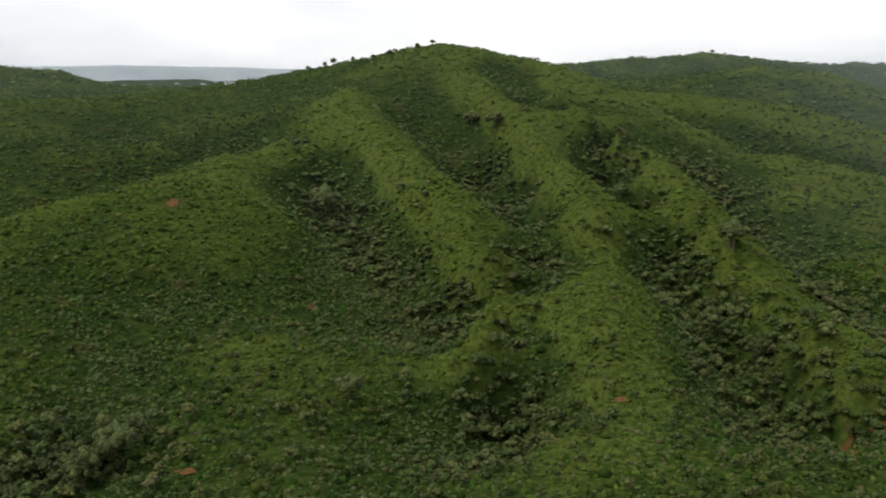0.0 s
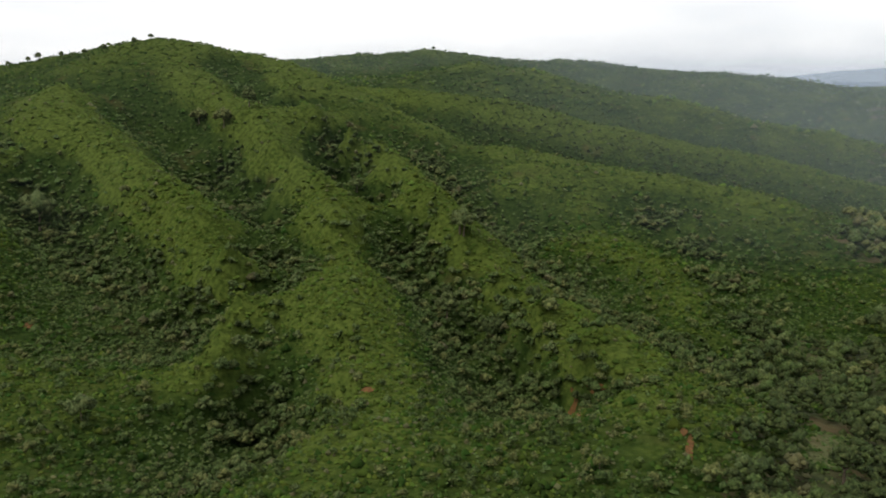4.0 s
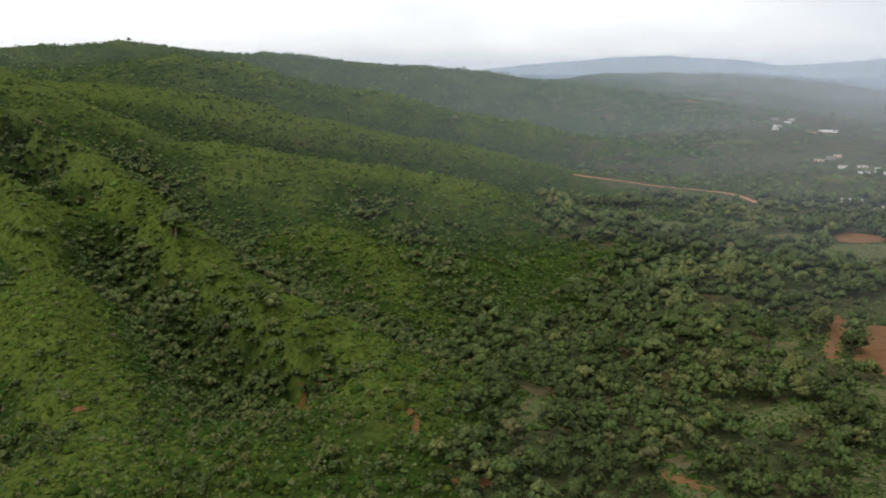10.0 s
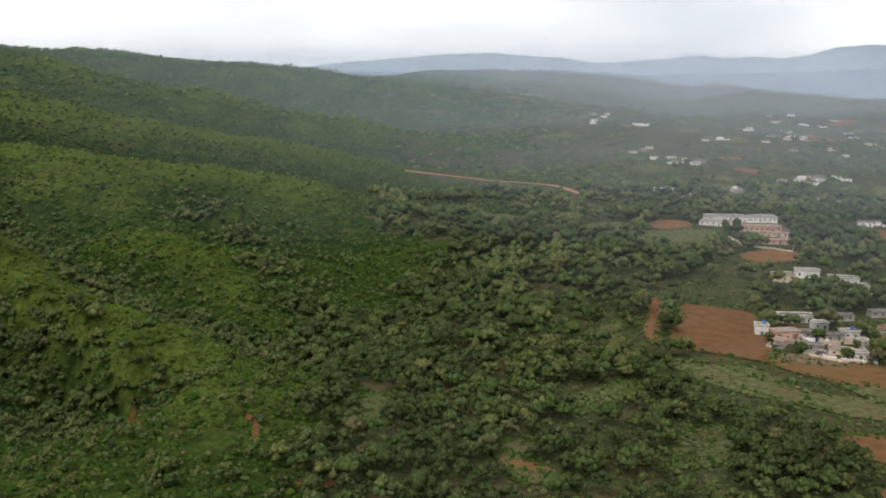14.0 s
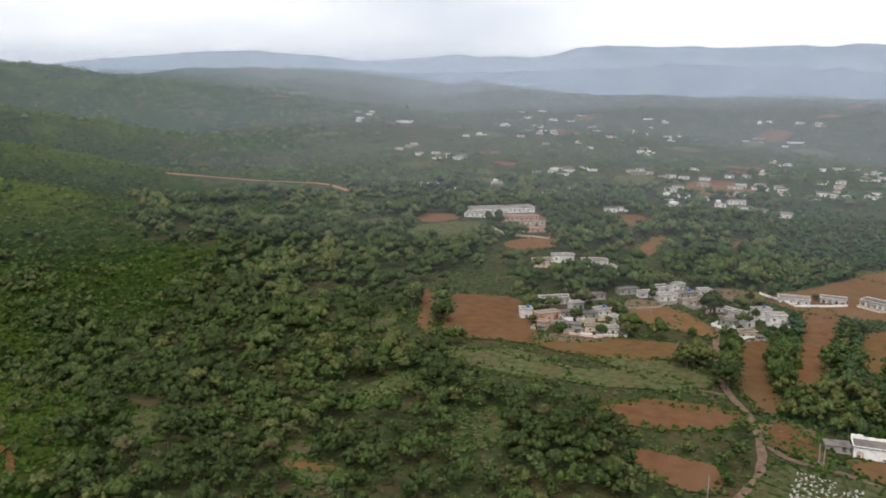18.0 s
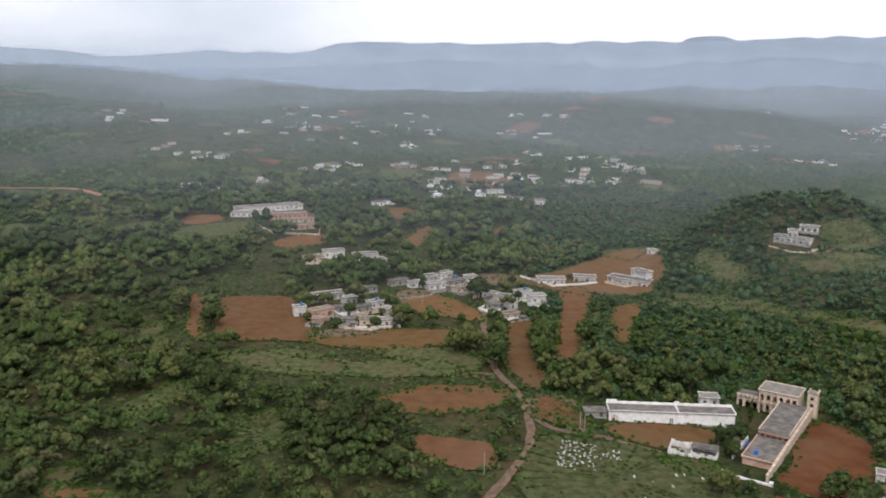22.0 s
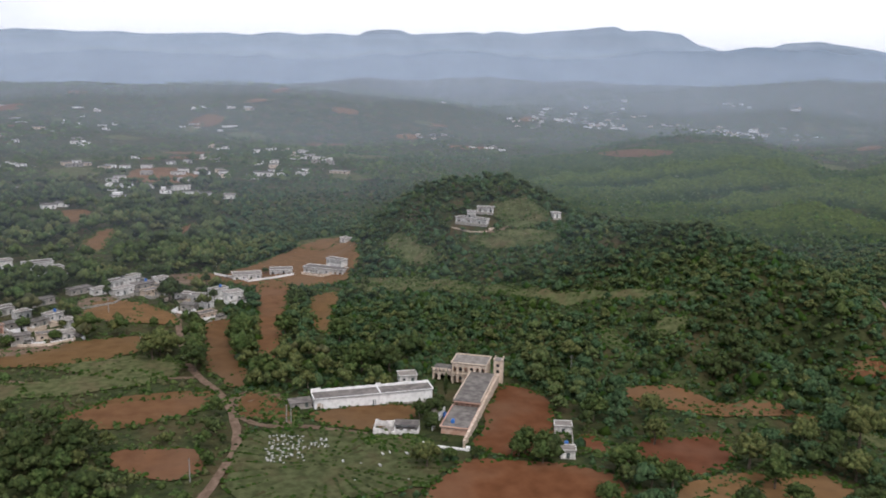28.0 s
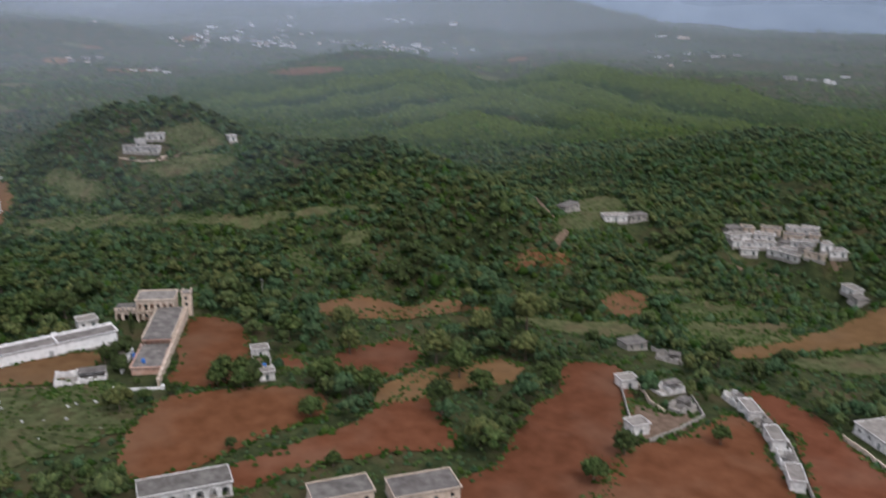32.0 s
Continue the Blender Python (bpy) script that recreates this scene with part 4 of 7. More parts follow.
field("meadow", MEADOW, (302.4, 155.4), (309.4, 130.2), (302.4, 103.6), (312.2, 84), (313.6, 63), (298.2, 61.6), (291.2, 89.6), (292.6, 123.2), (289.8, 145.6))
field("meadow", MEADOW, (270.2, 210), (288.4, 198.8), (285.6, 193.2), (267.4, 205.8))
field("meadow", MEADOW, (170.8, 190.4), (184.8, 193.2), (176.4, 180.6), (163.8, 180.6))
field("meadow", MEADOW, (191.8, 152.6), (203, 148.4), (190.4, 138.6), (184.8, 144.2))
field("meadow", MEADOW, (179.2, 137.2), (186.2, 127.4), (182, 123.2), (175, 133))
field("meadow", MEADOW, (512.4, 341.6), (561.4, 329), (525, 306.6), (491.4, 322))
field("meadow", MEADOW, (471.8, -42), (449.4, -54.6), (427, -63), (436.8, -47.6), (453.6, -40.6))
field("meadow", MEADOW, (453.6, -92.4), (452.2, -109.2), (438.2, -114.8), (438.2, -98))
field("meadow", MEADOW, (442.4, -23.8), (408.8, -67.2), (386.4, -91), (383.6, -88.2), (404.6, -60.2), (438.2, -23.8))
field("meadow", MEADOW, (312.2, -133), (309.4, -145.6), (302.4, -144.2), (302.4, -131.6))
field("meadow", MEADOW, (211.4, -226.8), (194.6, -250.6), (194.6, -264.6), (189, -260.4), (189, -240.8), (205.8, -224))
field("meadow", MEADOW, (249.2, -212.8), (250.6, -229.6), (235.2, -231), (233.8, -221.2))
field("meadow", MEADOW, (270.2, -257.6), (249.2, -268.8), (247.8, -267.4), (266, -253.4))
field("meadow", MEADOW, (259, -250.6), (242.2, -264.6), (239.4, -263.2), (254.8, -247.8))
field("meadow", MEADOW, (247.8, -243.6), (233.8, -263.2), (231, -260.4), (243.6, -240.8))
field("meadow", MEADOW, (222.6, -242.2), (214.2, -264.6), (210, -261.8), (218.4, -238))
field("meadow", MEADOW, (596.4, 400.4), (604.8, 373.8), (583.8, 359.8), (567, 378))
field("meadow", MEADOW, (306.6, 197.4), (333.2, 194.6), (326.2, 187.6), (295.4, 187.6))
field("bare_patch", RED_EARTH, (135.8, 195.2), (131.3, 188.6), (129.6, 188), (132.4, 193.8), (136.8, 200.1), (141.1, 204.8), (139.3, 200.2))
field("bare_patch", RED_EARTH, (139.2, 204), (136.8, 201.9), (136.2, 202.3), (135.9, 202.7), (138.2, 206.6), (138.9, 206.4), (139.6, 205.8))
field("bare_patch", RED_EARTH, (134.7, 159.3), (132.7, 158.9), (129.9, 159.2), (129.9, 161.1), (129.9, 163.2), (133, 162.5), (135.1, 161))
field("bare_patch", RED_EARTH, (145.5, 263.2), (144.1, 265.2), (142.9, 267.1), (142.4, 269.2), (143.1, 270.8), (144.1, 268.9), (145.2, 266.8))
field("bare_patch", RED_EARTH, (-63, 420.8), (-63.6, 416.4), (-66.2, 414.7), (-67.9, 415.9), (-69.4, 417.3), (-66.9, 422), (-64.1, 423.6))
field("bare_patch", RED_EARTH, (61.7, 266.4), (60.5, 266.6), (58, 265.4), (55.9, 267.4), (57.3, 268.8), (58.4, 268.8), (60.5, 268.4))
field("bare_patch", RED_EARTH, (121.9, 238.1), (119.6, 233.2), (116.6, 232.8), (135.5, 275.8), (135.5, 276.1), (137.2, 274.3), (138.7, 270.9))
field("bare_patch", RED_EARTH, (-71.3, 235.3), (-72.4, 234.8), (-74.9, 233.9), (-77.1, 236.3), (-78.8, 237.4), (-76, 238.6), (-72.8, 238))
field("bare_patch", RED_EARTH, (126.4, 164.5), (125.7, 164.6), (124.7, 165.3), (124.3, 165.8), (124.9, 167.4), (126, 166.7), (127, 165.9))
field("bare_patch", RED_EARTH, (126.7, 164.2), (126, 164.2), (124.5, 163.8), (124.6, 165.6), (125, 165.5), (126.4, 166.5), (127, 165.8))
field("bare_patch", RED_EARTH, (145, 264.7), (143.4, 265.3), (142.2, 268.5), (142, 270.5), (141.5, 272.7), (143.1, 269.4), (144.8, 267))
field("bare_patch", RED_EARTH, (-150.9, 487.1), (-150.8, 482.6), (-152.2, 477.7), (-154.4, 480.1), (-157.5, 485.1), (-156.1, 491.5), (-153.2, 492.5))
field("meadow", MEADOW, (441, -27), (408, -64), (381, -98), (324, -153), (316, -151), (374, -97), (432, -31))
field("meadow", MEADOW, (469, -41), (440, -60), (425, -64), (438, -46), (455, -40))
field("meadow", MEADOW, (452, -112), (439, -126), (427, -110), (438, -97), (452, -101))
field("meadow", MEADOW, (436, -83), (420, -109), (417, -120), (408, -114), (416, -96), (432, -79))
field("ploughed_field", SOIL, (280, -113), (272, -134), (253, -147), (247, -163), (242, -158), (251, -137), (269, -111))
field("ploughed_field", SOIL, (278, -188), (272, -203), (271, -222), (265, -213), (273, -191))
field("meadow", MEADOW, (289, -225), (315, -255), (313, -284), (302, -267), (285, -224))
field("meadow", MEADOW, (271, -266), (257, -275), (259, -305), (254, -301), (259, -260))
field("meadow", MEADOW, (236, -242), (228, -253), (221, -265), (217, -261), (229, -240))
field("meadow", MEADOW, (219, -231), (205, -248), (193, -234), (200, -224))
field("ploughed_field", SOIL, (244, -214), (251, -234), (242, -236), (230, -222), (234, -211))
field("bare_patch", RED_EARTH, (1045, -348), (1037, -387), (998, -429), (982, -418), (999, -373))
field("meadow", MEADOW, (487, 403), (509, 399), (501, 377), (477, 366), (461, 378))
field("meadow", MEADOW, (230, 153), (245, 149), (266, 148), (259, 145), (239, 145), (227, 149))
field("meadow", MEADOW, (178, 200), (194, 198), (177, 183), (165, 181), (168, 190))
field("meadow", MEADOW, (220, 110), (247, 115), (254, 106), (234, 100), (218, 105))
field("ploughed_field", SOIL, (273, 80), (289, 61), (290, 36), (277, 37), (264, 55), (263, 73))
# small far plots between the villages
_plot = random.Random(23)
for _ in range(120):
    far_off, bearing = 860 * 1.004 ** (_plot.random() * 270), radians(_plot.uniform(50, 128))
    wide, deep, turn = _plot.uniform(12, 34), _plot.uniform(14, 40), bearing + _plot.uniform(-0.5, 0.5)
    cx, cy = far_off * math.sin(bearing), far_off * math.cos(bearing)
    if hillside(np.array([cx]), np.array([cy]))[0] > 0.3 or (math.degrees(bearing) > 97 and far_off < 1250):
        continue
    outline = [(cx + u * wide * math.cos(turn) + v * deep * math.sin(turn), cy - u * wide * math.sin(turn) + v * deep * math.cos(turn)) for u, v in ((-1, -0.8), (0.9, -1), (1, 0.7), (-0.7, 1))]
    grazed = _plot.random() < 0.6
    if math.degrees(bearing) < 60 and far_off < 1150:
        continue
    if grazed:
        field("meadow", MEADOW, *outline)
    else:
        field("ploughed_field", SOIL, *outline)
lane("dirt_lane", 2.7, (203, 32.2), (228.2, 26.6), (245, 23.8), (268.8, 26.6), (289.8, 33.6), (316.4, 46.2), (358.4, 56), (392, 61.6))
lane("dirt_lane", 2.5, (270.2, 26.6), (260.4, 16.8), (259, 2.8), (252, -15.4))
lane("red_track", 6.4, (632.8, 635.6), (663.6, 599.2), (683.2, 554.4), (698.6, 495.6), (665, 441))
lane("hill_path", 2.5, (481.6, -288.4), (446.6, -292.6), (312.2, -232.4), (291.2, -231), (275.8, -214.2))
lane("hill_path", 1.8, (436.8, -88.2), (432.6, -93.8), (434, -99.4), (436.8, -100.8), (441, -99.4))
lane("footpath", 2, (306.6, 107.8), (301, 88.2), (305.2, 63), (305.2, 43.4))
lane("footpath", 2.2, (492.8, -288.4), (464.8, -294), (424.2, -287))

# ---- houses ----
def part(name, bm, mat, parent, label=""):
    """Links a bmesh as one mesh object under a thing or a part."""
    bmesh.ops.recalc_face_normals(bm, faces=bm.faces)
    me = bpy.data.meshes.new(name)
    bm.to_mesh(me)
    bm.free()
    me.materials.append(mat)
    ob = new(name, me)
    ob.parent = parent
    return tagged(ob, label)


def box(bm, x0, x1, y0, y1, z0, z1):
    v = [bm.verts.new((x, y, z)) for z in (z0, z1) for x, y in ((x0, y0), (x1, y0), (x1, y1), (x0, y1))]
    for f in ((0, 3, 2, 1), (4, 5, 6, 7), (0, 1, 5, 4), (1, 2, 6, 5), (2, 3, 7, 6), (3, 0, 4, 7)):
        bm.faces.new([v[i] for i in f])


def boxes(*many):
    bm = bmesh.new()
    for b in many:
        box(bm, *b)
    return bm


def arch_panel(x0, x1, y0, y1, z1, wide, spring, rise):
    """A wall bay with one arched opening down to the floor."""
    bm, c = bmesh.new(), (x0 + x1) / 2
    line = [(x0, 0), (x0, z1), (x1, z1), (x1, 0), (c + wide / 2, 0), (c + wide / 2, spring)]
    line += [(c + wide / 2 * math.cos(a), spring + rise * math.sin(a)) for a in (0.6, 1.1, 1.571, 2.04, 2.54)]
    line += [(c - wide / 2, spring), (c - wide / 2, 0)]
    n = len(line)
    a, b = [bm.verts.new((x, y0, z)) for x, z in line], [bm.verts.new((x, y1, z)) for x, z in line]
    bm.faces.new(a)
    bm.faces.new(b[::-1])
    for i in range(n):
        bm.faces.new((a[i], a[(i + 1) % n], b[(i + 1) % n], b[i]))
    return bm


def ring(x0, x1, y0, y1, z0, z1, a0, a1, c0, c1):
    """A wall bay or frame with one rectangular opening, all in one piece."""
    bm = bmesh.new()
    rows = []
    for y in (y0, y1):
        rows.append(([bm.verts.new((x, y, z)) for x, z in ((x0, z0), (x1, z0), (x1, z1), (x0, z1))], [bm.verts.new((x, y, z)) for x, z in ((a0, c0), (a1, c0), (a1, c1), (a0, c1))]))
    (o0, i0), (o1, i1) = rows
    for k in range(4):
        m = (k + 1) % 4
        for f in ((o0[k], o0[m], i0[m], i0[k]), (o1[k], i1[k], i1[m], o1[m]), (o0[k], o1[k], o1[m], o0[m]), (i0[k], i0[m], i1[m], i1[k])):
            bm.faces.new(f)
    return bm


LOOKS = {
    "white": (OLD_WHITE, PALE_ROOF, "whitewashed flat-roofed village house"),
    "arcade": (OLD_WHITE, CONCRETE, "whitewashed flat-roofed house with an arched veranda"),
    "grey": (STONE, CONCRETE, "grey stone flat-roofed village house"),
    "cream": (CREAM, CONCRETE, "cream plastered flat-roofed village house"),
    "pink": (PINK, PALE_ROOF, "pink and white plastered flat-roofed house"),
    "shed": (STONE, CONCRETE, "low grey stone shed with a flat roof"),
    "ruin": (STONE, STONE, "tumbledown roofless stone outbuilding"),
    "white_ruin": (OLD_WHITE, STONE, "tumbledown whitewashed outbuilding with a partly fallen roof"),
    "hall": (WHITE, CONCRETE, "long whitewashed hall with a grey flat roof"),
}


def house_at(x, y, heading, length, depth, tall, look_name, base, label=""):
    """A flat-roofed house: its front starts at (x, y) and runs along heading; it reaches depth metres behind that."""
    wall_mat, roof_mat, words = LOOKS[look_name]
    root = tagged(new("village_house" if look_name != "shed" else "stone_shed"), label or words, "house" if look_name != "shed" else "shed")
    root.matrix_world = pose(x, y, base, 0, 0, heading)
    t, foot = 0.35, -1.2
    part("plinth", boxes((-0.25, length + 0.25, -0.3, depth + 0.1, foot, 0.12)), STONE, root)
    if look_name in ("ruin", "white_ruin"):
        rnd = random.Random(int(abs(x * 7 + y)))
        for name, along, across, start, end in (("front_wall", True, 0, 0, length), ("back_wall", True, depth - t, 0, length), ("side_wall", False, 0, t, depth - t), ("side_wall", False, length - t, t, depth - t), ("cross_wall", False, length * 0.45, t, depth - t)):
            n = max(2, int((end - start) / 1.1))
            step = (end - start) / n
            for k in range(n):
                top = tall * (rnd.uniform(0.35, 0.8) if name != "back_wall" else rnd.uniform(0.75, 1.0))
                if name == "front_wall" and k == n // 3:
                    continue
                lo, hi = start + k * step, start + (k + 1) * step
                part(name, boxes((*((lo, hi, across, across + t) if along else (across, across + t, lo, hi)), foot, top)), wall_mat, root)
        part("roof", boxes((length * 0.45, length + 0.1, depth * 0.35, depth + 0.1, tall, tall + 0.15)), CONCRETE, root, "grey broken roof slab")
        for k in range(7):
            u, v, w = rnd.uniform(0.6, length - 0.9), rnd.uniform(0.6, depth - 0.9), rnd.uniform(0.2, 0.5)
            part("rubble", boxes((u, u + w, v, v + w, 0.1, 0.1 + w * 0.7)), STONE, root)
        return root
    part("back_wall", boxes((0, length, depth - t, depth, foot, tall)), wall_mat, root)
    part("side_wall", boxes((0, t, t, depth - t, foot, tall)), wall_mat, root)
    part("side_wall", boxes((length - t, length, t, depth - t, foot, tall)), wall_mat, root)
    bays = max(1, int(round(length / (3.0 if look_name == "arcade" else 3.8))))
    w = length / bays
    two = tall > 4.8
    storey = tall / 2 if two else tall
    for level in range(2 if two else 1):
        z = level * storey
        for k in range(bays):
            c, x0, x1 = (k + 0.5) * w, k * w, (k + 1) * w
            if look_name == "hall" and k != bays // 2:
                if k:
                    part("front_wall", boxes((x0, x1, 0, t, foot, storey)), wall_mat, root)
                else:
                    part("arched_bay", arch_panel(x0, x1, 0, t, storey, 2.1, 1.7, 0.9), wall_mat, root)
                    part("gate", boxes((c - 1.05, c + 1.05, t, t + 0.08, 0, 2.6)), CREAM, root)
            elif look_name == "arcade" or (look_name == "pink" and k % 2 == 0):
                bm = arch_panel(x0, x1, 0, 0.3, storey, w * 0.62, storey * 0.52, storey * 0.2)
                bmesh.ops.translate(bm, vec=(0, 0, z), verts=bm.verts)
                part("arched_bay", bm, wall_mat, root)
            elif k == bays // 2 and level == 0:
                half = min(0.55, w * 0.3)
                part("front_wall", arch_panel(x0, x1, 0, t, storey, half * 2, 1.94, 0.02), wall_mat, root)
                part("door", boxes((c - half, c + half, 0.16, 0.22, 0.1, 1.95)), WOOD, root, "dark painted wooden door")
            else:
                half, sill, top = min(0.5, w * 0.28), z + storey * 0.34, z + storey * 0.68
                part("front_wall", ring(x0, x1, 0, t, z, z + storey, c - half, c + half, sill, top), wall_mat, root)
                win = part("window", boxes((c - half, c + half, 0.2, 0.24, sill, top)), GLASS, root, "dark window")
                part("frame", ring(c - half, c + half, 0.12, 0.2, sill, top, c - half + 0.07, c + half - 0.07, sill + 0.07, top - 0.07), WOOD, win)
        if look_name in ("arcade", "pink") and depth > 4:
            part("inner_wall", boxes((t, length - t, 1.7, 1.9, z if level else foot, z + storey - 0.05)), wall_mat, root)
            for k in range(0, bays, 2):
                c = (k + 0.5) * w
                part("door", boxes((c - 0.45, c + 0.45, 1.62, 1.7, z + 0.1, z + 2.0)), WOOD, root, "dark painted wooden door")
        if two:
            part("string_course", boxes((-0.12, length + 0.12, -0.14, 0.0, z + storey - 0.2, z + storey - 0.04)), wall_mat, root)
    part("roof", boxes((-0.35, length + 0.35, -0.45, depth + 0.2, tall, tall + 0.18)), roof_mat, root)
    if look_name in ("white", "pink", "cream", "arcade"):
        p, h = 0.16, 0.26
        for b in ((-0.3, length + 0.3, -0.4, -0.4 + p), (-0.3, length + 0.3, depth, depth + p), (-0.3, -0.3 + p, -0.4 + p, depth), (length + 0.3 - p, length + 0.3, -0.4 + p, depth)):
            part("parapet", boxes((*b, tall + 0.18, tall + 0.18 + h)), wall_mat, root)
    if look_name == "hall":
        part("front_parapet", boxes((-0.35, length + 0.35, -0.45, -0.2, tall + 0.18, tall + 0.34)), WHITE, root)
        n = 24
        rise = [0.75 + (0.5 if i in (0, 1, 13) else 0) + 0.12 * (i % 2) for i in range(n)]
        for i in range(n):
            part("back_parapet", boxes((-0.35 + (length + 0.7) * i / n, -0.35 + (length + 0.7) * (i + 1) / n, depth - 0.15, depth + 0.2, tall + 0.18, tall + 0.18 + rise[i])), WHITE, root)
        part("end_parapet", boxes((-0.35, -0.1, -0.2, depth - 0.15, tall + 0.18, tall + 0.6)), WHITE, root)
        part("end_parapet", boxes((length + 0.1, length + 0.35, -0.2, depth - 0.15, tall + 0.18, tall + 0.6)), WHITE, root)
        part("cross_parapet", boxes((length * 0.55 - 0.15, length * 0.55 + 0.15, -0.2, depth - 0.15, tall + 0.18, tall + 0.7)), WHITE, root)
        for k in range(9):
            part("pilaster", boxes((length * (k + 0.5) / 9 - 0.12, length * (k + 0.5) / 9 + 0.12, -0.1, 0.0, 0.12, tall - 0.1)), WHITE, root)
    return root


HOUSES, FRONTS = [], []


def house(a, b, depth, tall, look_name):
    """A house whose front runs from a to b, its door side to the open ground before it."""
    a, b = Vector(a), Vector(b)
    way = b - a
    back = Vector((-way.y, way.x))
    if back.dot((a + b) / 2) < 0:
        a, b, way, back = b, a, -way, -back
    back.normalize()
    corners = [a, b, b + back * depth, a + back * depth]
    base = float(ground_height([c.x for c in corners], [c.y for c in corners]).mean()) + 0.1
    CLEAR.append(np.array([tuple(c) for c in (a - way.normalized() * 2.5 - back * 4.5, b + way.normalized() * 2.5 - back * 4.5, b + way.normalized() * 2.5 + back * (depth + 2), a - way.normalized() * 2.5 + back * (depth + 2))]))
    ob = house_at(a.x, a.y, math.degrees(math.atan2(way.y, way.x)), way.length, depth, tall, look_name, base)
    FRONTS.append((a, b, back))
    HOUSES.append((a + (b - a) * 0.7 + back * depth * 0.6, base + tall + 0.18, way.length))
    return ob


def water_tank(x, y, z):
    root = tagged(new("water_tank"), "blue plastic water tank on a flat roof", "water tank")
    root.matrix_world = pose(x, y, z)
    bm = bmesh.new()
    bmesh.ops.create_cone(bm, cap_ends=True, segments=14, radius1=0.62, radius2=0.62, depth=1.1, matrix=pose(0, 0, 0.62))
    bmesh.ops.create_cone(bm, cap_ends=True, segments=14, radius1=0.62, radius2=0.22, depth=0.25, matrix=pose(0, 0, 1.295))
    part("tank", bm, TANK, root)
    bm = bmesh.new()
    bmesh.ops.create_cone(bm, cap_ends=True, segments=10, radius1=0.24, radius2=0.24, depth=0.1, matrix=pose(0, 0, 1.47))
    part("lid", bm, TANK, root)
    part("stand", boxes((-0.6, 0.6, -0.6, 0.6, 0, 0.07)), STONE, root)



def yard_wall(tall, mat, *line):
    """A low boundary wall from place to place, with a coping and piers."""
    words = {id(WHITE): "low whitewashed yard wall", id(CREAM): "low cream yard wall", id(STONE): "low grey rubble yard wall"}[id(mat)]
    root = tagged(new("yard_wall"), words + " beside village houses", "wall")
    ox, oy = line[0]
    root.matrix_world = pose(ox, oy, height(ox, oy))
    z0 = height(ox, oy)
    for (ax, ay), (bx, by) in zip(line[:-1], line[1:]):
        n = max(1, int(math.hypot(bx - ax, by - ay) / 4))
        for k in range(n):
            px, py, qx, qy = (ax + (bx - ax) * k / n, ay + (by - ay) * k / n, ax + (bx - ax) * (k + 1) / n, ay + (by - ay) * (k + 1) / n)
            h = height((px + qx) / 2, (py + qy) / 2) - z0
            long = math.hypot(qx - px, qy - py)
            turn = pose(px - ox, py - oy, h, 0, 0, math.degrees(math.atan2(qy - py, qx - px)))
            for name, b in (("wall_panel", (0, long, -0.12, 0.12, -0.8, tall)), ("coping", (0, long, -0.17, 0.17, tall, tall + 0.08)), ("pier", (-0.2, 0.2, -0.2, 0.2, -0.8, tall + 0.2))):
                bm = boxes(b)
                bmesh.ops.transform(bm, matrix=turn, verts=bm.verts)
                part(name, bm, mat, root)


house((272.9, 0.6), (278.7, -39.6), 6.2, 3.9, "hall")
house((252.3, -17.4), (249.5, -31.2), 6.2, 2.4, "white_ruin")
house((227.6, -70.8), (226.8, -74.9), 3.6, 2.6, "white")
house((246.6, -74.4), (245.6, -79.4), 4.0, 2.7, "white")
house((296.7, -30.2), (297.2, -36.5), 5.2, 2.7, "white")
house((272.9, 8.3), (274.5, 1.4), 4.5, 2, "shed")
house((458.2, 6), (448.4, -14.6), 7.3, 2.7, "arcade")
house((461.6, -6.4), (454.4, -14.1), 5.2, 4.9, "arcade")
house((449, 42), (451.5, 27.7), 8.3, 2.7, "white")
house((460.3, 23.8), (460.9, 12), 6.2, 2.7, "arcade")
house((448.1, -74.6), (438.3, -89.2), 4.5, 2.5, "arcade")
house((446.2, -80.4), (445.2, -85), 4.5, 3.8, "arcade")
house((448.6, -86.2), (445.6, -94.2), 4.5, 2.5, "arcade")
house((434.8, -124.7), (435.3, -128.5), 4.5, 2.4, "white")
house((526.1, -15.8), (521.9, -19), 4.5, 2.7, "white")
house((411, 41.4), (414.7, 34.4), 6.2, 3.9, "white")
house((464.1, 178.1), (471.7, 170), 6.2, 3.4, "cream")
house((478.4, 172.3), (485.1, 161.6), 6.2, 4.6, "white")
house((478.4, 154.1), (485.5, 140.8), 6.2, 4.0, "arcade")
house((465.8, 141.8), (473.1, 132), 6.2, 3.8, "arcade")
house((705, 366.1), (708.8, 352.2), 8.3, 3.6, "white")
house((175.6, -26.2), (172.9, -46.1), 7.3, 3.4, "arcade")
house((156.7, -59.5), (154.6, -73.1), 7.3, 3.1, "cream")
house((149.4, -75.9), (146.6, -91), 8.3, 3.1, "cream")
house((128, -206.2), (109.8, -200.9), 10.4, 3.1, "white")
house((202.4, -190.2), (201.6, -198.2), 6.0, 2.5, "grey")
house((193.6, -194.6), (187.4, -198.6), 5.0, 2.2, "ruin")
house((302.7, -262.9), (298.8, -273.6), 5.2, 2.8, "white")
house((298.9, -275.4), (297.9, -285.2), 5.2, 2.8, "grey")
house((205, -304.5), (197.7, -302.3), 4.6, 2.5, "white")
house((198.8, -301.1), (192.8, -298.3), 4.6, 2.5, "grey")
house((308.8, -244), (313.5, -256.1), 5.2, 2.8, "grey")
house((593.9, 287.7), (602.8, 261.1), 9.4, 3.2, "white")
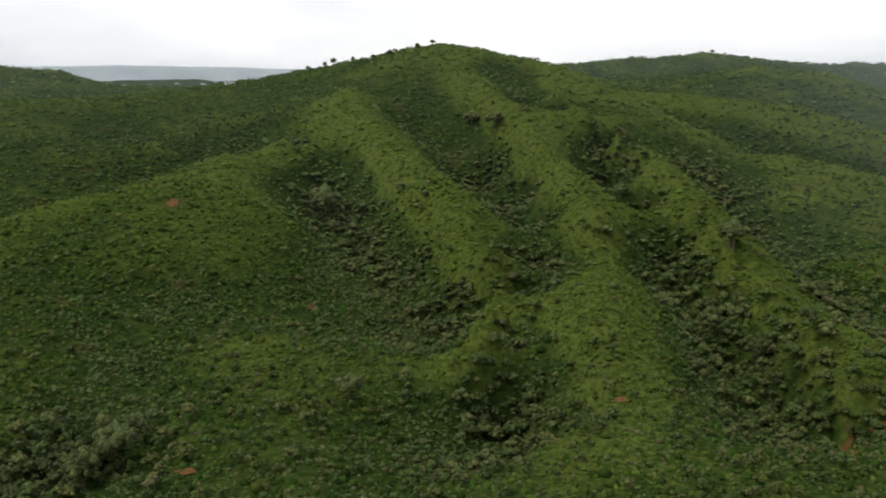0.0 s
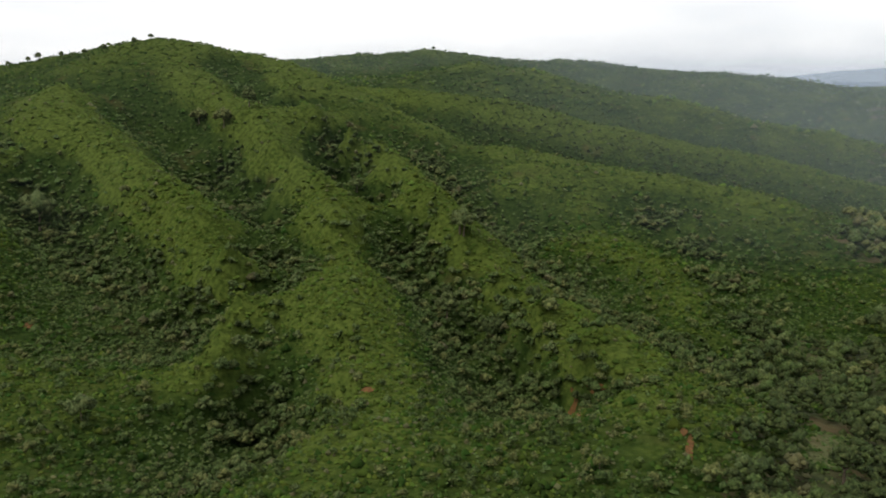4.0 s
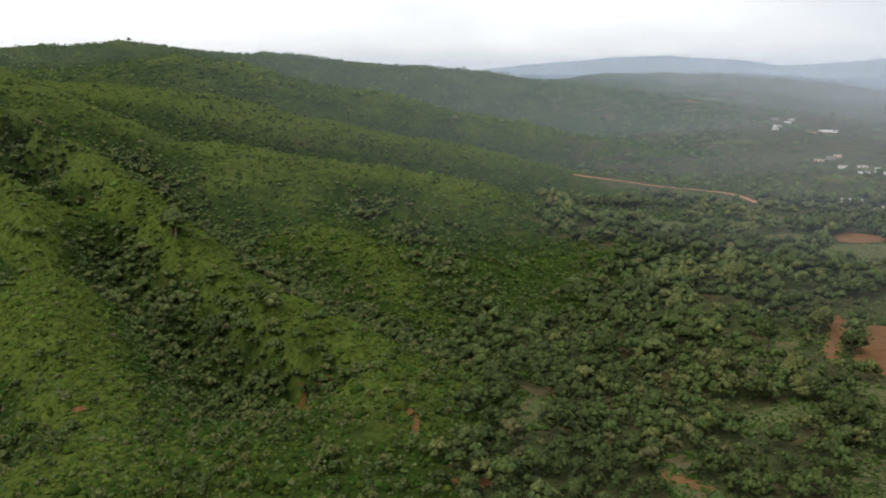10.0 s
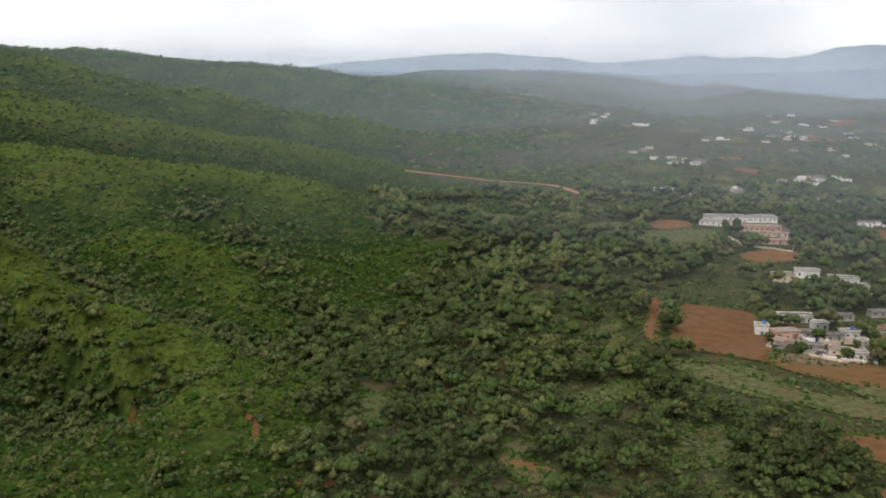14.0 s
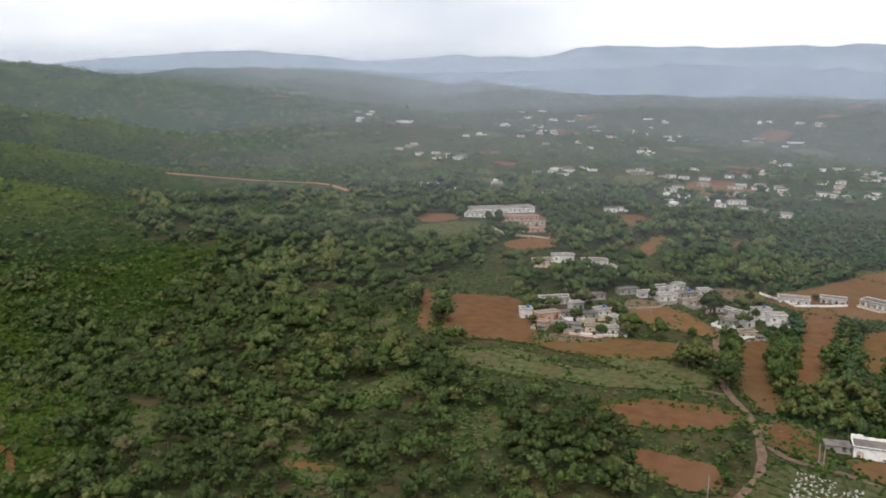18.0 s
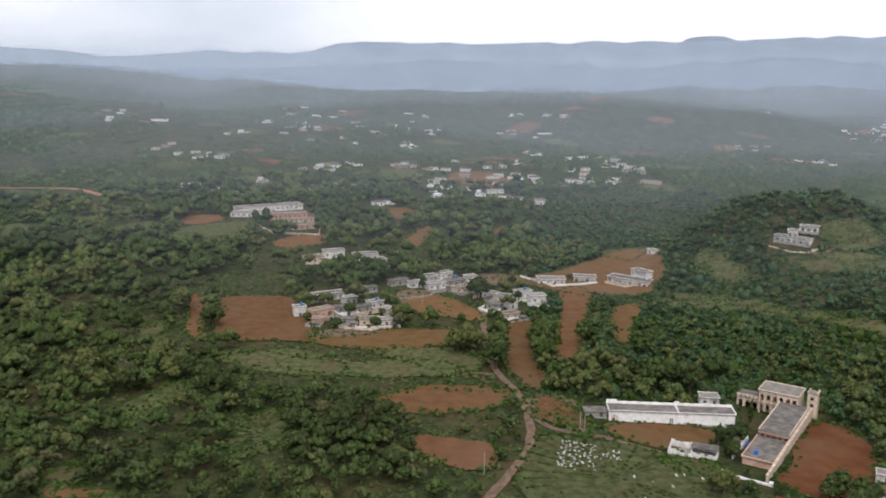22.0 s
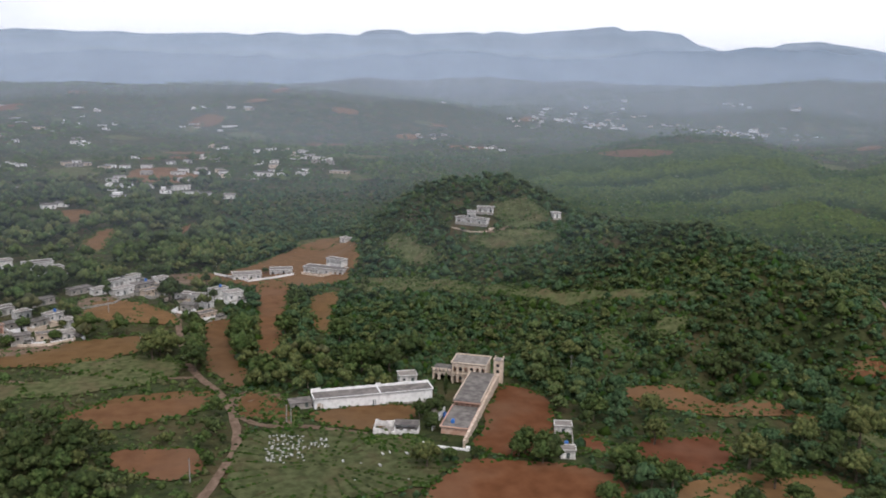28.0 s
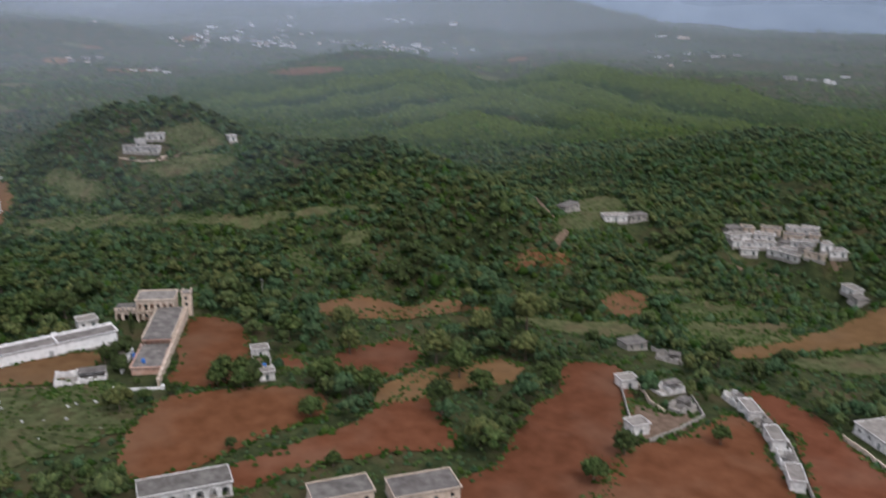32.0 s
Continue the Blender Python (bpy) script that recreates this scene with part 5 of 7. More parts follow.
house((609.3, 288.3), (644.4, 249.5), 12.5, 4.1, "white")
house((592.3, 256.6), (609.8, 232.7), 6.2, 3.9, "pink")
house((579.6, 246.5), (594.2, 221.6), 4.5, 2.8, "cream")
house((561, 224.6), (570.8, 211.1), 4.5, 2.8, "pink")
house((161.4, -191.2), (154.7, -189.1), 3.6, 2.8, "white_ruin")
house((153, -188.4), (145.5, -184.7), 3.6, 3.1, "white")
house((144.9, -185.1), (139.2, -181.9), 3.6, 2.8, "ruin")
house((137.6, -180.9), (130.9, -176.5), 3.6, 3.1, "white")
house((129.2, -175.7), (123.1, -170.7), 3.6, 2.8, "white_ruin")
house((121.5, -169.7), (115.4, -164.4), 3.6, 2.9, "white")
house((152.3, -147.8), (151.6, -152.9), 4.6, 3.1, "white")
house((169.5, -173.9), (168.4, -183), 4.8, 2.4, "white_ruin")
house((177.5, -166), (176.4, -171.4), 4.6, 2.9, "white")
house((156.5, -169.5), (157.5, -176.5), 4.6, 2.8, "ruin")
house((268.2, -308.6), (266.6, -315.7), 6.2, 2.5, "grey")
house((266, -316), (263.6, -319.9), 6.2, 2.4, "cream")
house((262.4, -322.7), (255.4, -328.3), 4.6, 2.8, "cream")
house((253.4, -331.9), (251, -335.7), 6.2, 2.4, "white")
house((250.6, -336), (244.7, -340.3), 5.2, 2.8, "white")
house((263.3, -304.4), (261.4, -315.6), 5.2, 2.4, "white")
house((260.4, -316.4), (253.5, -321.9), 5.2, 2.8, "white")
house((251.7, -325.5), (245, -330.8), 5.2, 2.8, "cream")
house((243.9, -333.3), (240.4, -335.9), 6.2, 2.8, "cream")
house((260.1, -302.7), (258.6, -307.6), 6.2, 2.5, "white")
house((258.3, -308), (255.8, -311.8), 5.2, 2.4, "white")
house((255.5, -312.1), (250.7, -319.9), 5.2, 2.5, "white")
house((250.3, -320.2), (246.1, -321.7), 6.2, 2.5, "grey")
house((246.1, -323.7), (242.1, -325.2), 6.2, 2.8, "white")
house((241.2, -325.9), (234.5, -330.8), 6.2, 2.4, "white")
house((255.8, -303.4), (251.2, -309.1), 5.2, 2.5, "white")
house((249.3, -312.8), (245, -314.3), 6.2, 2.5, "white")
house((245.3, -316.3), (238.3, -318.5), 5.2, 2.8, "white")
house((237.7, -318.8), (231.1, -323.5), 5.2, 2.8, "grey")
house((216.4, -304.8), (214.2, -308.1), 5.2, 2.8, "white")
house((243.7, -313.2), (233.9, -314.2), 6.2, 2.4, "white")
house((221.9, -301.4), (214.1, -303.9), 4.6, 2.5, "cream")
house((213.2, -306.3), (209.9, -312.3), 5.2, 2.4, "white")
house((356.9, 143.1), (359.9, 138.7), 4.5, 4.5, "white")
house((348.5, 132), (348.6, 127.7), 4.5, 2.8, "pink")
house((355.7, 133.7), (364.3, 127), 5.2, 3.9, "pink")
house((384.6, 143.6), (394.8, 132.2), 5.2, 3.2, "arcade")
house((383.9, 128.1), (388.5, 123.3), 4.6, 3.1, "white")
house((368.8, 127.4), (374.1, 120.8), 4.6, 2.8, "grey")
house((370.3, 118.3), (376.6, 112.8), 4.6, 2.8, "shed")
house((379.3, 113.7), (385.1, 109.1), 4.6, 3.2, "white")
house((352.5, 111), (355.2, 102.8), 4.6, 2.8, "cream")
house((353.9, 101.6), (356.9, 96.9), 4.6, 2.8, "white")
house((370.2, 103.3), (373.7, 101.1), 4.6, 3.2, "white")
house((403.8, 127.8), (412.2, 120), 4.6, 2.8, "grey")
house((351.5, 119.1), (353.5, 113.4), 4.6, 2.8, "grey")
house((425.3, 116.3), (433.2, 108.8), 4.6, 2.8, "grey")
house((424.9, 105.7), (429.1, 100.8), 4.6, 2.8, "white")
house((440.6, 102.2), (446.5, 95.9), 5.2, 2.8, "arcade")
house((450.8, 95.5), (456.4, 89.9), 4.6, 3.1, "white")
house((422.8, 95.5), (430.4, 87.9), 5.2, 3.2, "white")
house((434.7, 88.3), (442.1, 80.1), 5.2, 2.8, "grey")
house((421.5, 80.9), (426.9, 75.7), 4.6, 2.8, "cream")
house((447.9, 80.4), (451.8, 75.2), 4.6, 2.8, "white")
house((417.9, 67.1), (414.7, 59.8), 4.6, 2.8, "white")
house((413.3, 58.9), (412.6, 52.8), 4.6, 2.8, "arcade")
house((417.5, 49), (422.7, 42.3), 4.6, 3.9, "white")
house((380.7, 50.5), (385.8, 44), 4.6, 2.8, "cream")
house((398.2, 61.7), (396.1, 55.4), 4.6, 2.8, "grey")
house((399.7, 51), (403.1, 47), 4.6, 2.8, "white")
house((727.7, 398.6), (739.2, 386.3), 6.2, 3.2, "white")
house((700.1, 331.4), (715.5, 321.6), 6.2, 3.2, "grey")
house((693.7, 300.9), (707.4, 290.2), 6.2, 3.2, "cream")
house((801.1, 124.9), (808.8, 110.9), 6.2, 3.2, "white")
yard_wall(1.5, WHITE, (465.1, 53.2), (443.9, 33.9), (450.2, 24.1), (458.1, 11.1))
yard_wall(1.5, CREAM, (458.2, 6.9), (449.7, -3.2), (452.9, -16.5), (460.5, -16.8))
yard_wall(1.4, CREAM, (345, 115.6), (345.7, 103.9), (352.4, 96.2), (365, 100.1))
yard_wall(1.3, STONE, (398, 105.8), (408.7, 92.8), (418, 90.4))
yard_wall(1.3, WHITE, (408.7, 60.8), (380.8, 49.1), (386.1, 41.4))
yard_wall(1.6, STONE, (185.1, -171.1), (166.5, -157.9), (153.3, -149.1))
yard_wall(1.3, CREAM, (178.8, -173.5), (166, -166.7), (160, -166.3))
yard_wall(1.2, STONE, (148.1, -149.9), (149.4, -161.4), (152.9, -174.7), (169, -184.5))
yard_wall(1.3, CREAM, (126.7, -199.9), (118.6, -197.5), (107.7, -193.2), (97.2, -190.1))
yard_wall(1.2, STONE, (162.8, -195.7), (153.9, -195.4), (131.5, -183.7), (109.9, -166))
yard_wall(1.4, CREAM, (563.9, 250.5), (545, 233.1), (545.9, 200.2), (574.4, 209.3))
yard_wall(1.3, STONE, (231.4, -71.6), (246.8, -74.2))
yard_wall(1.3, STONE, (230.8, -75.6), (245.8, -79.6))
yard_wall(1.2, STONE, (200.6, -199.6), (193.0, -200.4), (186.2, -199.4))
yard_wall(0.5, CREAM, (446.9, -72.5), (439.5, -80.5), (434.8, -90.2), (437.4, -95.1))

# ---- walled yards and lean-tos before the village houses ----
def lean_to(x, y, heading, wide, deep, tall, mat):
    """A low open-fronted shelter with posts and a sloping slab."""
    root = tagged(new("lean_to"), "low lean-to shelter in a village yard", "shelter", group="lean-tos in the village yards")
    root.matrix_world = pose(x, y, height(x, y), 0, 0, heading)
    part("back_wall", boxes((0, wide, deep - 0.25, deep, -0.8, tall)), mat, root)
    part("side_wall", boxes((0, 0.25, 0.6, deep - 0.25, -0.8, tall * 0.9)), mat, root)
    for k in range(3):
        u = 0.1 + (wide - 0.35) * k / 2
        part("post", boxes((u, u + 0.15, 0.05, 0.2, -0.5, tall * 0.86)), WOOD, root)
    slab = boxes((-0.2, wide + 0.2, -0.25, deep + 0.15, tall, tall + 0.12))
    for v in slab.verts:
        v.co.z -= (deep - v.co.y) * 0.08
    part("roof", slab, CONCRETE, root)


_yard = random.Random(61)
for front, end, back_way in list(FRONTS):
    middle = (front + end) / 2
    way = (end - front).normalized()
    if middle.y < 20 or not 330 < middle.length < 500 or (end - front).length > 13 or _yard.random() < 0.25:
        continue
    out = -back_way * _yard.uniform(4.0, 6.5)
    a, b = front - way * _yard.uniform(0.3, 2.0), end + way * _yard.uniform(0.3, 2.0)
    gate = a + out + (b - a) * _yard.uniform(0.35, 0.6)
    mat = _yard.choice((WHITE, CREAM, STONE, STONE))
    yard_wall(_yard.uniform(1.0, 1.7), mat, tuple(a), tuple(a + out), tuple(gate))
    yard_wall(_yard.uniform(0.9, 1.5), mat, tuple(b), tuple(b + out), tuple(gate + way * 1.6))
    if _yard.random() < 0.6:
        spot = b + out * 0.8 - way * 3.4
        lean_to(spot.x, spot.y, math.degrees(math.atan2(way.y, way.x)), 3.0, 2.4, 2.1, mat)

# ---- the old mansion with its walled court ----
def mansion():
    root = tagged(new("mansion"), "cream and pink two-storey mansion with arcades and a tower", "mansion")
    base = height(266, -53) - 0.1
    root.matrix_world = pose(238, -43.4, base, 0, 0, math.degrees(math.atan2(-16, 40))) @ Matrix.Diagonal((1.4, 1.4, 0.98, 1))
    # along x: away from the gate; along y: into the court
    part("boundary_wall", boxes((0, 43, -0.4, 0, -1.2, 3.4)), CREAM, root, "long cream boundary wall")
    part("coping", boxes((-0.1, 43, -0.5, 0.1, 3.4, 3.55)), CREAM, root)
    for k in range(14):
        part("merlon", boxes((1 + k * 3, 2.2 + k * 3, -0.45, 0.0, 3.55, 3.85)), CREAM, root)
    part("front_room_wall", boxes((7, 20, 0, 0.35, -1.2, 2.7)), PINK, root)
    part("front_room_wall", boxes((7, 20, 6.2, 6.5, -1.2, 2.7)), PINK, root)
    part("front_room_wall", boxes((7, 7.35, 0.35, 6.2, -1.2, 2.7)), PINK, root)
    part("front_roof", boxes((6.7, 20, 0.1, 6.8, 2.7, 2.9)), CONCRETE, root)
    for b in ((6.7, 6.9, 0.1, 6.8), (6.9, 20, 6.6, 6.8), (6.9, 20, 0.1, 0.3)):
        part("roof_kerb", boxes((*b, 2.9, 3.3)), PINK, root)
    part("wing_wall", boxes((20, 40, 0, 0.35, -1.2, 4.6)), CREAM, root)
    part("wing_wall", boxes((20.4, 40, 6.0, 6.4, -1.2, 4.6)), CREAM, root)
    part("wing_wall", boxes((39.6, 40, 0.35, 6.0, -1.2, 4.6)), CREAM, root)
    part("inner_wall", boxes((21.8, 22, 0.35, 6.0, -1.2, 4.5)), PINK, root)
    for k in range(5):
        bm = arch_panel(0, 1.28, 0, 0.35, 4.6, 0.9, 3.6, 0.45)
        bmesh.ops.transform(bm, matrix=pose(20.35, k * 1.28, 0, 0, 0, 90), verts=bm.verts)
        part("arched_bay", bm, PINK, root, "pink arched bay over the terrace")
    part("eave", boxes((19.5, 20, -0.1, 6.6, 4.3, 4.45)), PINK, root)
    part("wing_roof", boxes((19.7, 40.2, -0.1, 6.7, 4.6, 4.8)), CONCRETE, root)
    part("wing_kerb", boxes((20, 40.2, 6.5, 6.7, 4.8, 5.2)), CREAM, root)
    part("wing_kerb", boxes((20, 40.2, -0.1, 0.1, 4.8, 5.4)), CREAM, root)
    for k in range(7):
        part("court_door", boxes((22 + k * 2.5, 23 + k * 2.5, 6.4, 6.46, 0.1, 2.2)), WOOD, root)
    # rear block with two storeys
    part("rear_wall", boxes((46.5, 47, 2.6, 11.6, -1.2, 7.4)), CREAM, root)
    part("rear_wall", boxes((40.4, 47, 11.2, 11.6, -1.2, 7.4)), CREAM, root)
    part("rear_wall", boxes((40.4, 46.5, 2.6, 3.0, -1.2, 7.4)), CREAM, root)
    for level, z in ((0, 0.0), (1, 3.7)):
        for k in range(6):
            bm = arch_panel(0, 1.5, 0, 0.35, 3.7, 0.95, 2.1, 0.45)
            bmesh.ops.transform(bm, matrix=pose(40.4, 2.6 + k * 1.5, z, 0, 0, 90), verts=bm.verts)
            part("arched_bay", bm, CREAM, root)
        part("gallery_wall", boxes((42, 42.2, 3.0, 11.2, z - (1.2 if not level else 0), z + 3.6)), PINK, root)
        for k in range(3):
            part("shutter", boxes((41.92, 42, 3.8 + k * 2.6, 4.8 + k * 2.6, z + 0.1, z + 2.2)), WOOD, root)
    part("gallery_floor", boxes((39.6, 42, 2.6, 11.6, 3.55, 3.7)), CREAM, root)
    part("rear_roof", boxes((39.8, 47.3, 2.3, 11.9, 7.4, 7.62)), PALE_ROOF, root)
    for b in ((39.8, 40.0, 2.3, 11.9), (47.1, 47.3, 2.3, 11.9), (40.0, 47.1, 2.3, 2.5), (40.0, 47.1, 11.7, 11.9)):
        part("roof_kerb", boxes((*b, 7.62, 7.95)), CREAM, root)
    for k in range(5):
        part("roof_rib", boxes((40.3, 46.9, 3.2 + k * 1.9, 3.4 + k * 1.9, 7.62, 7.72)), PALE_ROOF, root)
    part("side_wing_wall", boxes((41, 46, 16.6, 17, -1.2, 3.4)), CREAM, root)
    part("side_wing_wall", boxes((45.6, 46, 11.6, 16.6, -1.2, 3.4)), CREAM, root)
    for k in range(3):
        bm = arch_panel(0, 1.75, 0, 0.35, 3.4, 1.1, 2.0, 0.5)
        bmesh.ops.transform(bm, matrix=pose(41.2, 11.7 + k * 1.75, 0, 0, 0, 90), verts=bm.verts)
        part("arched_bay", bm, CREAM, root)
    part("side_roof", boxes((40.6, 46.2, 11.9, 17.2, 3.4, 3.6)), CONCRETE, root)
    for k in range(5):
        part("balustrade", boxes((40.6, 40.8, 12 + k * 1.05, 12.7 + k * 1.05, 3.6, 4.5)), CREAM, root)
    part("balustrade_rail", boxes((40.55, 40.85, 11.9, 17.2, 4.5, 4.62)), CREAM, root)
    # corner tower
    tower = part("tower", boxes((43.1, 45.4, -1.2, 1.1, -1.2, 8.4)), CREAM, root, "square cream corner tower")
    part("tower_cap", boxes((42.9, 45.6, -1.4, 1.3, 8.4, 8.6)), PALE_ROOF, tower)
    for x in (43.0, 45.1):
        for y in (-1.3, 0.8):
            part("pinnacle", boxes((x, x + 0.4, y, y + 0.4, 8.6, 9.2)), CREAM, tower)
    for z in (3.6, 6.0):
        part("tower_window", boxes((43.04, 43.09, -0.4, 0.4, z, z + 1.1)), GLASS, tower)
    # gate side
    part("gate_wall", boxes((-1, -0.6, -1, 8, -1.2, 1.5)), WHITE, root)
    part("gate_pier", boxes((-1.2, -0.4, -1.6, -0.9, -1.2, 2.2)), WHITE, root)
    part("gate_pier", boxes((-1.2, -0.4, 8, 8.7, -1.2, 2.0)), WHITE, root)
    part("court_wall", boxes((8, 20, 8.6, 8.9, -1.2, 1.8)), WHITE, root)
    part("lean_to", boxes((15, 19.5, 9.2, 12.2, -1.2, 2.6)), WHITE, root)
    part("lean_to_roof", boxes((14.8, 19.8, 9, 12.4, 2.6, 2.75)), PALE_ROOF, root)
    way, side = Vector((40, -16)).normalized(), Vector((16, 40)).normalized()
    o = Vector((238, -43.4))
    CLEAR.append(np.array([tuple(o + way * u * 1.4 + side * v * 1.4) for u, v in ((-2, -2.5), (49, -5), (49, 18), (30, 13), (8, 13), (-2, 10))]))
    for u, v in ((9.5, 4.4), (16.5, 7.8), (17.6, 8.1)):
        p = o + (way * u + side * v) * 1.4
        water_tank(p.x, p.y, base + (2.9 if u < 10 else 0.0))


mansion()



def hamlet(*spots):
    """Small far houses: place and length of the front."""
    rnd = random.Random(int(spots[0][0]))
    for x, y, wide in spots:
        turn = math.degrees(math.atan2(-x, y)) + rnd.uniform(-25, 25)
        deep, tall = rnd.uniform(6, 10), rnd.choice((2.9, 3.1, 3.4, 3.8))
        wall = rnd.choice((OLD_WHITE, OLD_WHITE, CREAM, WHITE, STONE))
        root = tagged(new("distant_house"), {WHITE: "small whitewashed flat-roofed house among trees", OLD_WHITE: "small weathered white flat-roofed house among trees", CREAM: "small cream flat-roofed house among trees", STONE: "small grey stone flat-roofed house among trees"}[wall], "house", group="houses of the far villages")
        root.matrix_world = pose(x, y, height(x, y), 0, 0, turn)
        part("walls", boxes((0, wide, 0, deep, -2, tall)), wall, root)
        part("roof", boxes((-0.4, wide + 0.4, -0.5, deep + 0.3, tall, tall + 0.25)), rnd.choice((PALE_ROOF, CONCRETE)), root)
        n = max(1, int(wide / 4))
        for k in range(n):
            c = wide * (k + 0.5) / n
            if k == n // 2:
                part("door", boxes((c - 0.6, c + 0.6, -0.06, 0, 0, 2.1)), WOOD, root)
            else:
                part("window", boxes((c - 0.6, c + 0.6, -0.05, 0, 1.0, 2.2)), GLASS, root)
        if rnd.random() < 0.15:
            part("upper_room", boxes((wide * 0.1, wide * 0.5, deep * 0.3, deep, tall + 0.25, tall + 2.2)), wall, root)
        CLEAR.append(np.array([(x - wide, y - wide), (x + wide, y - wide), (x + wide, y + wide), (x - wide, y + wide)]))


hamlet((1059.8, 609, 9.8), (988.4, 550.2, 9.8), (977.2, 501.2, 14), (989.8, 488.6, 9.8), (1274, 596.4, 18.2), (1433.6, 627.2, 18.2), (1376.2, 560, 19.6), (1363.6, 530.6, 11.2), (903, 336, 19.6), (924, 324.8, 9.8), (949.2, 303.8, 9.8), (1363.6, 411.6, 15.4), (946.4, 253.4, 16.8), (960.4, 243.6, 9.8), (1212.4, 302.4, 9.8), (931, 219.8, 11.2), (945, 214.2, 9.8), (861, 189, 11.2), (1572.2, 366.8, 14), (939.4, 200.2, 9.8), (778.4, 254.8, 9.8), (761.6, 338.8, 12.6), (747.6, 281.4, 9.8), (813.4, 154, 9.8))
hamlet((982.8, 159.6, 9.8), (893.2, 138.6, 12.6), (901.6, 119, 15.4), (900.2, 95.2, 9.8), (1643.6, 224, 19.6), (1633.8, 162.4, 26.6), (1290.8, 149.8, 14), (897.4, 64.4, 22.4), (901.6, 37.8, 9.8), (907.2, 18.2, 12.6), (922.6, -16.8, 19.6), (772.8, 117.6, 18.2), (771.4, 96.6, 9.8), (750.4, 169.4, 16.8), (1264.2, 67.2, 9.8), (1069.6, 18.2, 9.8), (1006.6, 1.4, 9.8), (995.4, 49, 9.8), (1034.6, 116.2, 9.8), (688.8, 204.4, 9.8), (785.4, 134.4, 9.8), (1383.2, -274.4, 14), (1649.2, -218.4, 12.6), (1314.6, 849.8, 9.8))
hamlet((1372, 896, 12.6), (1369.2, 803.6, 29.4), (1890, -435.4, 19.6), (1776.6, -452.2, 11.2), (1985.2, -558.6, 21), (1989.4, -586.6, 15.4), (2003.4, -632.8, 16.8), (2000.6, -660.8, 14), (2014.6, -707, 25.2), (2457, -947.8, 19.6), (2254, -926.8, 22.4), (2298.8, -994, 21), (2240, -1002.4, 18.2), (2164.4, -992.6, 22.4), (2010.4, -964.6, 16.8), (1940.4, -1003.8, 19.6), (1941.8, -1047.2, 19.6), (1961.4, -1117.2, 16.8), (1961.4, -1205.4, 19.6), (2277.8, -1495.2, 29.4), (2515.8, -1237.6, 28), (2506, -1342.6, 21), (2318.4, -1345.4, 25.2), (2777.6, -628.6, 18.2))
hamlet((-673.4, 1834, 9.8), (-1061.2, 3145.8, 15.4), (-936.6, 3057.6, 18.2), (-835.8, 3011.4, 19.6), (-817.6, 3131.8, 15.4), (-235.2, 945, 9.8), (-1178.8, 3074.4, 15.4), (-862.4, 2938.6, 16.8), (926.8, -1152.2, 18.2), (996.8, -1288, 16.8), (889, -1195.6, 16.8), (1008, -1400, 15.4), (1296.4, -1254.4, 12.6), (1360.8, -1365, 14), (1398.6, -1485.4, 28), (1867.6, -1754.2, 30.8), (1792, -1766.8, 35), (1033.2, 609, 9.8), (1083.6, 611.8, 9.8), (1013.6, 539, 9.8), (950.6, 502.6, 9.8), (961.8, 480.2, 9.8), (1006.6, 516.6, 9.8), (1248.8, 610.4, 9.8))
hamlet((1465.8, 637, 9.8), (1391.6, 536.2, 9.8), (1387.4, 513.8, 9.8), (1404.2, 520.8, 9.8), (889, 348.6, 9.8), (894.6, 313.6, 9.8), (935.2, 341.6, 9.8), (945, 331.8, 9.8), (967.4, 320.6, 9.8), (1346.8, 385, 9.8), (961.8, 261.8, 9.8), (985.6, 259, 9.8), (1213.8, 319.2, 9.8), (1199.8, 305.2, 9.8), (841.4, 190.4, 9.8), (1605.8, 348.6, 9.8), (1488.2, 379.4, 9.8), (942.2, 179.2, 9.8), (786.8, 270.2, 9.8), (775.6, 347.2, 9.8), (812, 170.8, 9.8), (914.2, 135.8, 9.8), (918.4, 100.8, 9.8), (882, 91, 9.8))
hamlet((1617, 210, 9.8), (1619.8, 235.2, 9.8), (1605.8, 169.4, 9.8), (1282.4, 128.8, 9.8), (1258.6, 133, 9.8), (915.6, 42, 9.8), (763, 78.4, 9.8), (1226.4, 43.4, 9.8), (1225, 60.2, 9.8), (1103.2, 28, 9.8), (1064, 1.4, 9.8), (995.4, -14, 9.8), (977.2, 65.8, 9.8), (1044.4, 133, 9.8), (1017.8, 117.6, 9.8), (702.8, 200.2, 9.8), (1397.2, -289.8, 9.8), (1362.2, -294, 9.8), (1652, -193.2, 9.8), (1629.6, -193.2, 9.8), (1335.6, 837.2, 9.8), (1274, 830.2, 9.8), (1374.8, 870.8, 9.8), (1401.4, 882, 9.8))
hamlet((1640.8, -243.6, 9.8), (1615.6, -218.4, 9.8), (1387.4, -250.6, 9.8), (1919.4, -432.6, 9.8), (1908.2, -478.8, 9.8), (1828.4, -474.6, 9.8), (1800.4, -422.8, 9.8), (1902.6, -502.6, 9.8), (1955.8, -561.4, 9.8), (2322.6, -739.2, 9.8), (1958.6, -592.2, 9.8), (2065, -695.8, 9.8), (1978.2, -641.2, 9.8), (1955.8, -653.8, 9.8), (2046.8, -700, 9.8), (2438.8, -917, 11.2), (2252.6, -957.6, 9.8), (2200.8, -879.2, 9.8), (2283.4, -1027.6, 9.8), (2277.8, -985.6, 9.8), (2185.4, -985.6, 9.8), (2147.6, -973, 9.8), (2213.4, -978.6, 9.8), (2030, -933.8, 9.8))
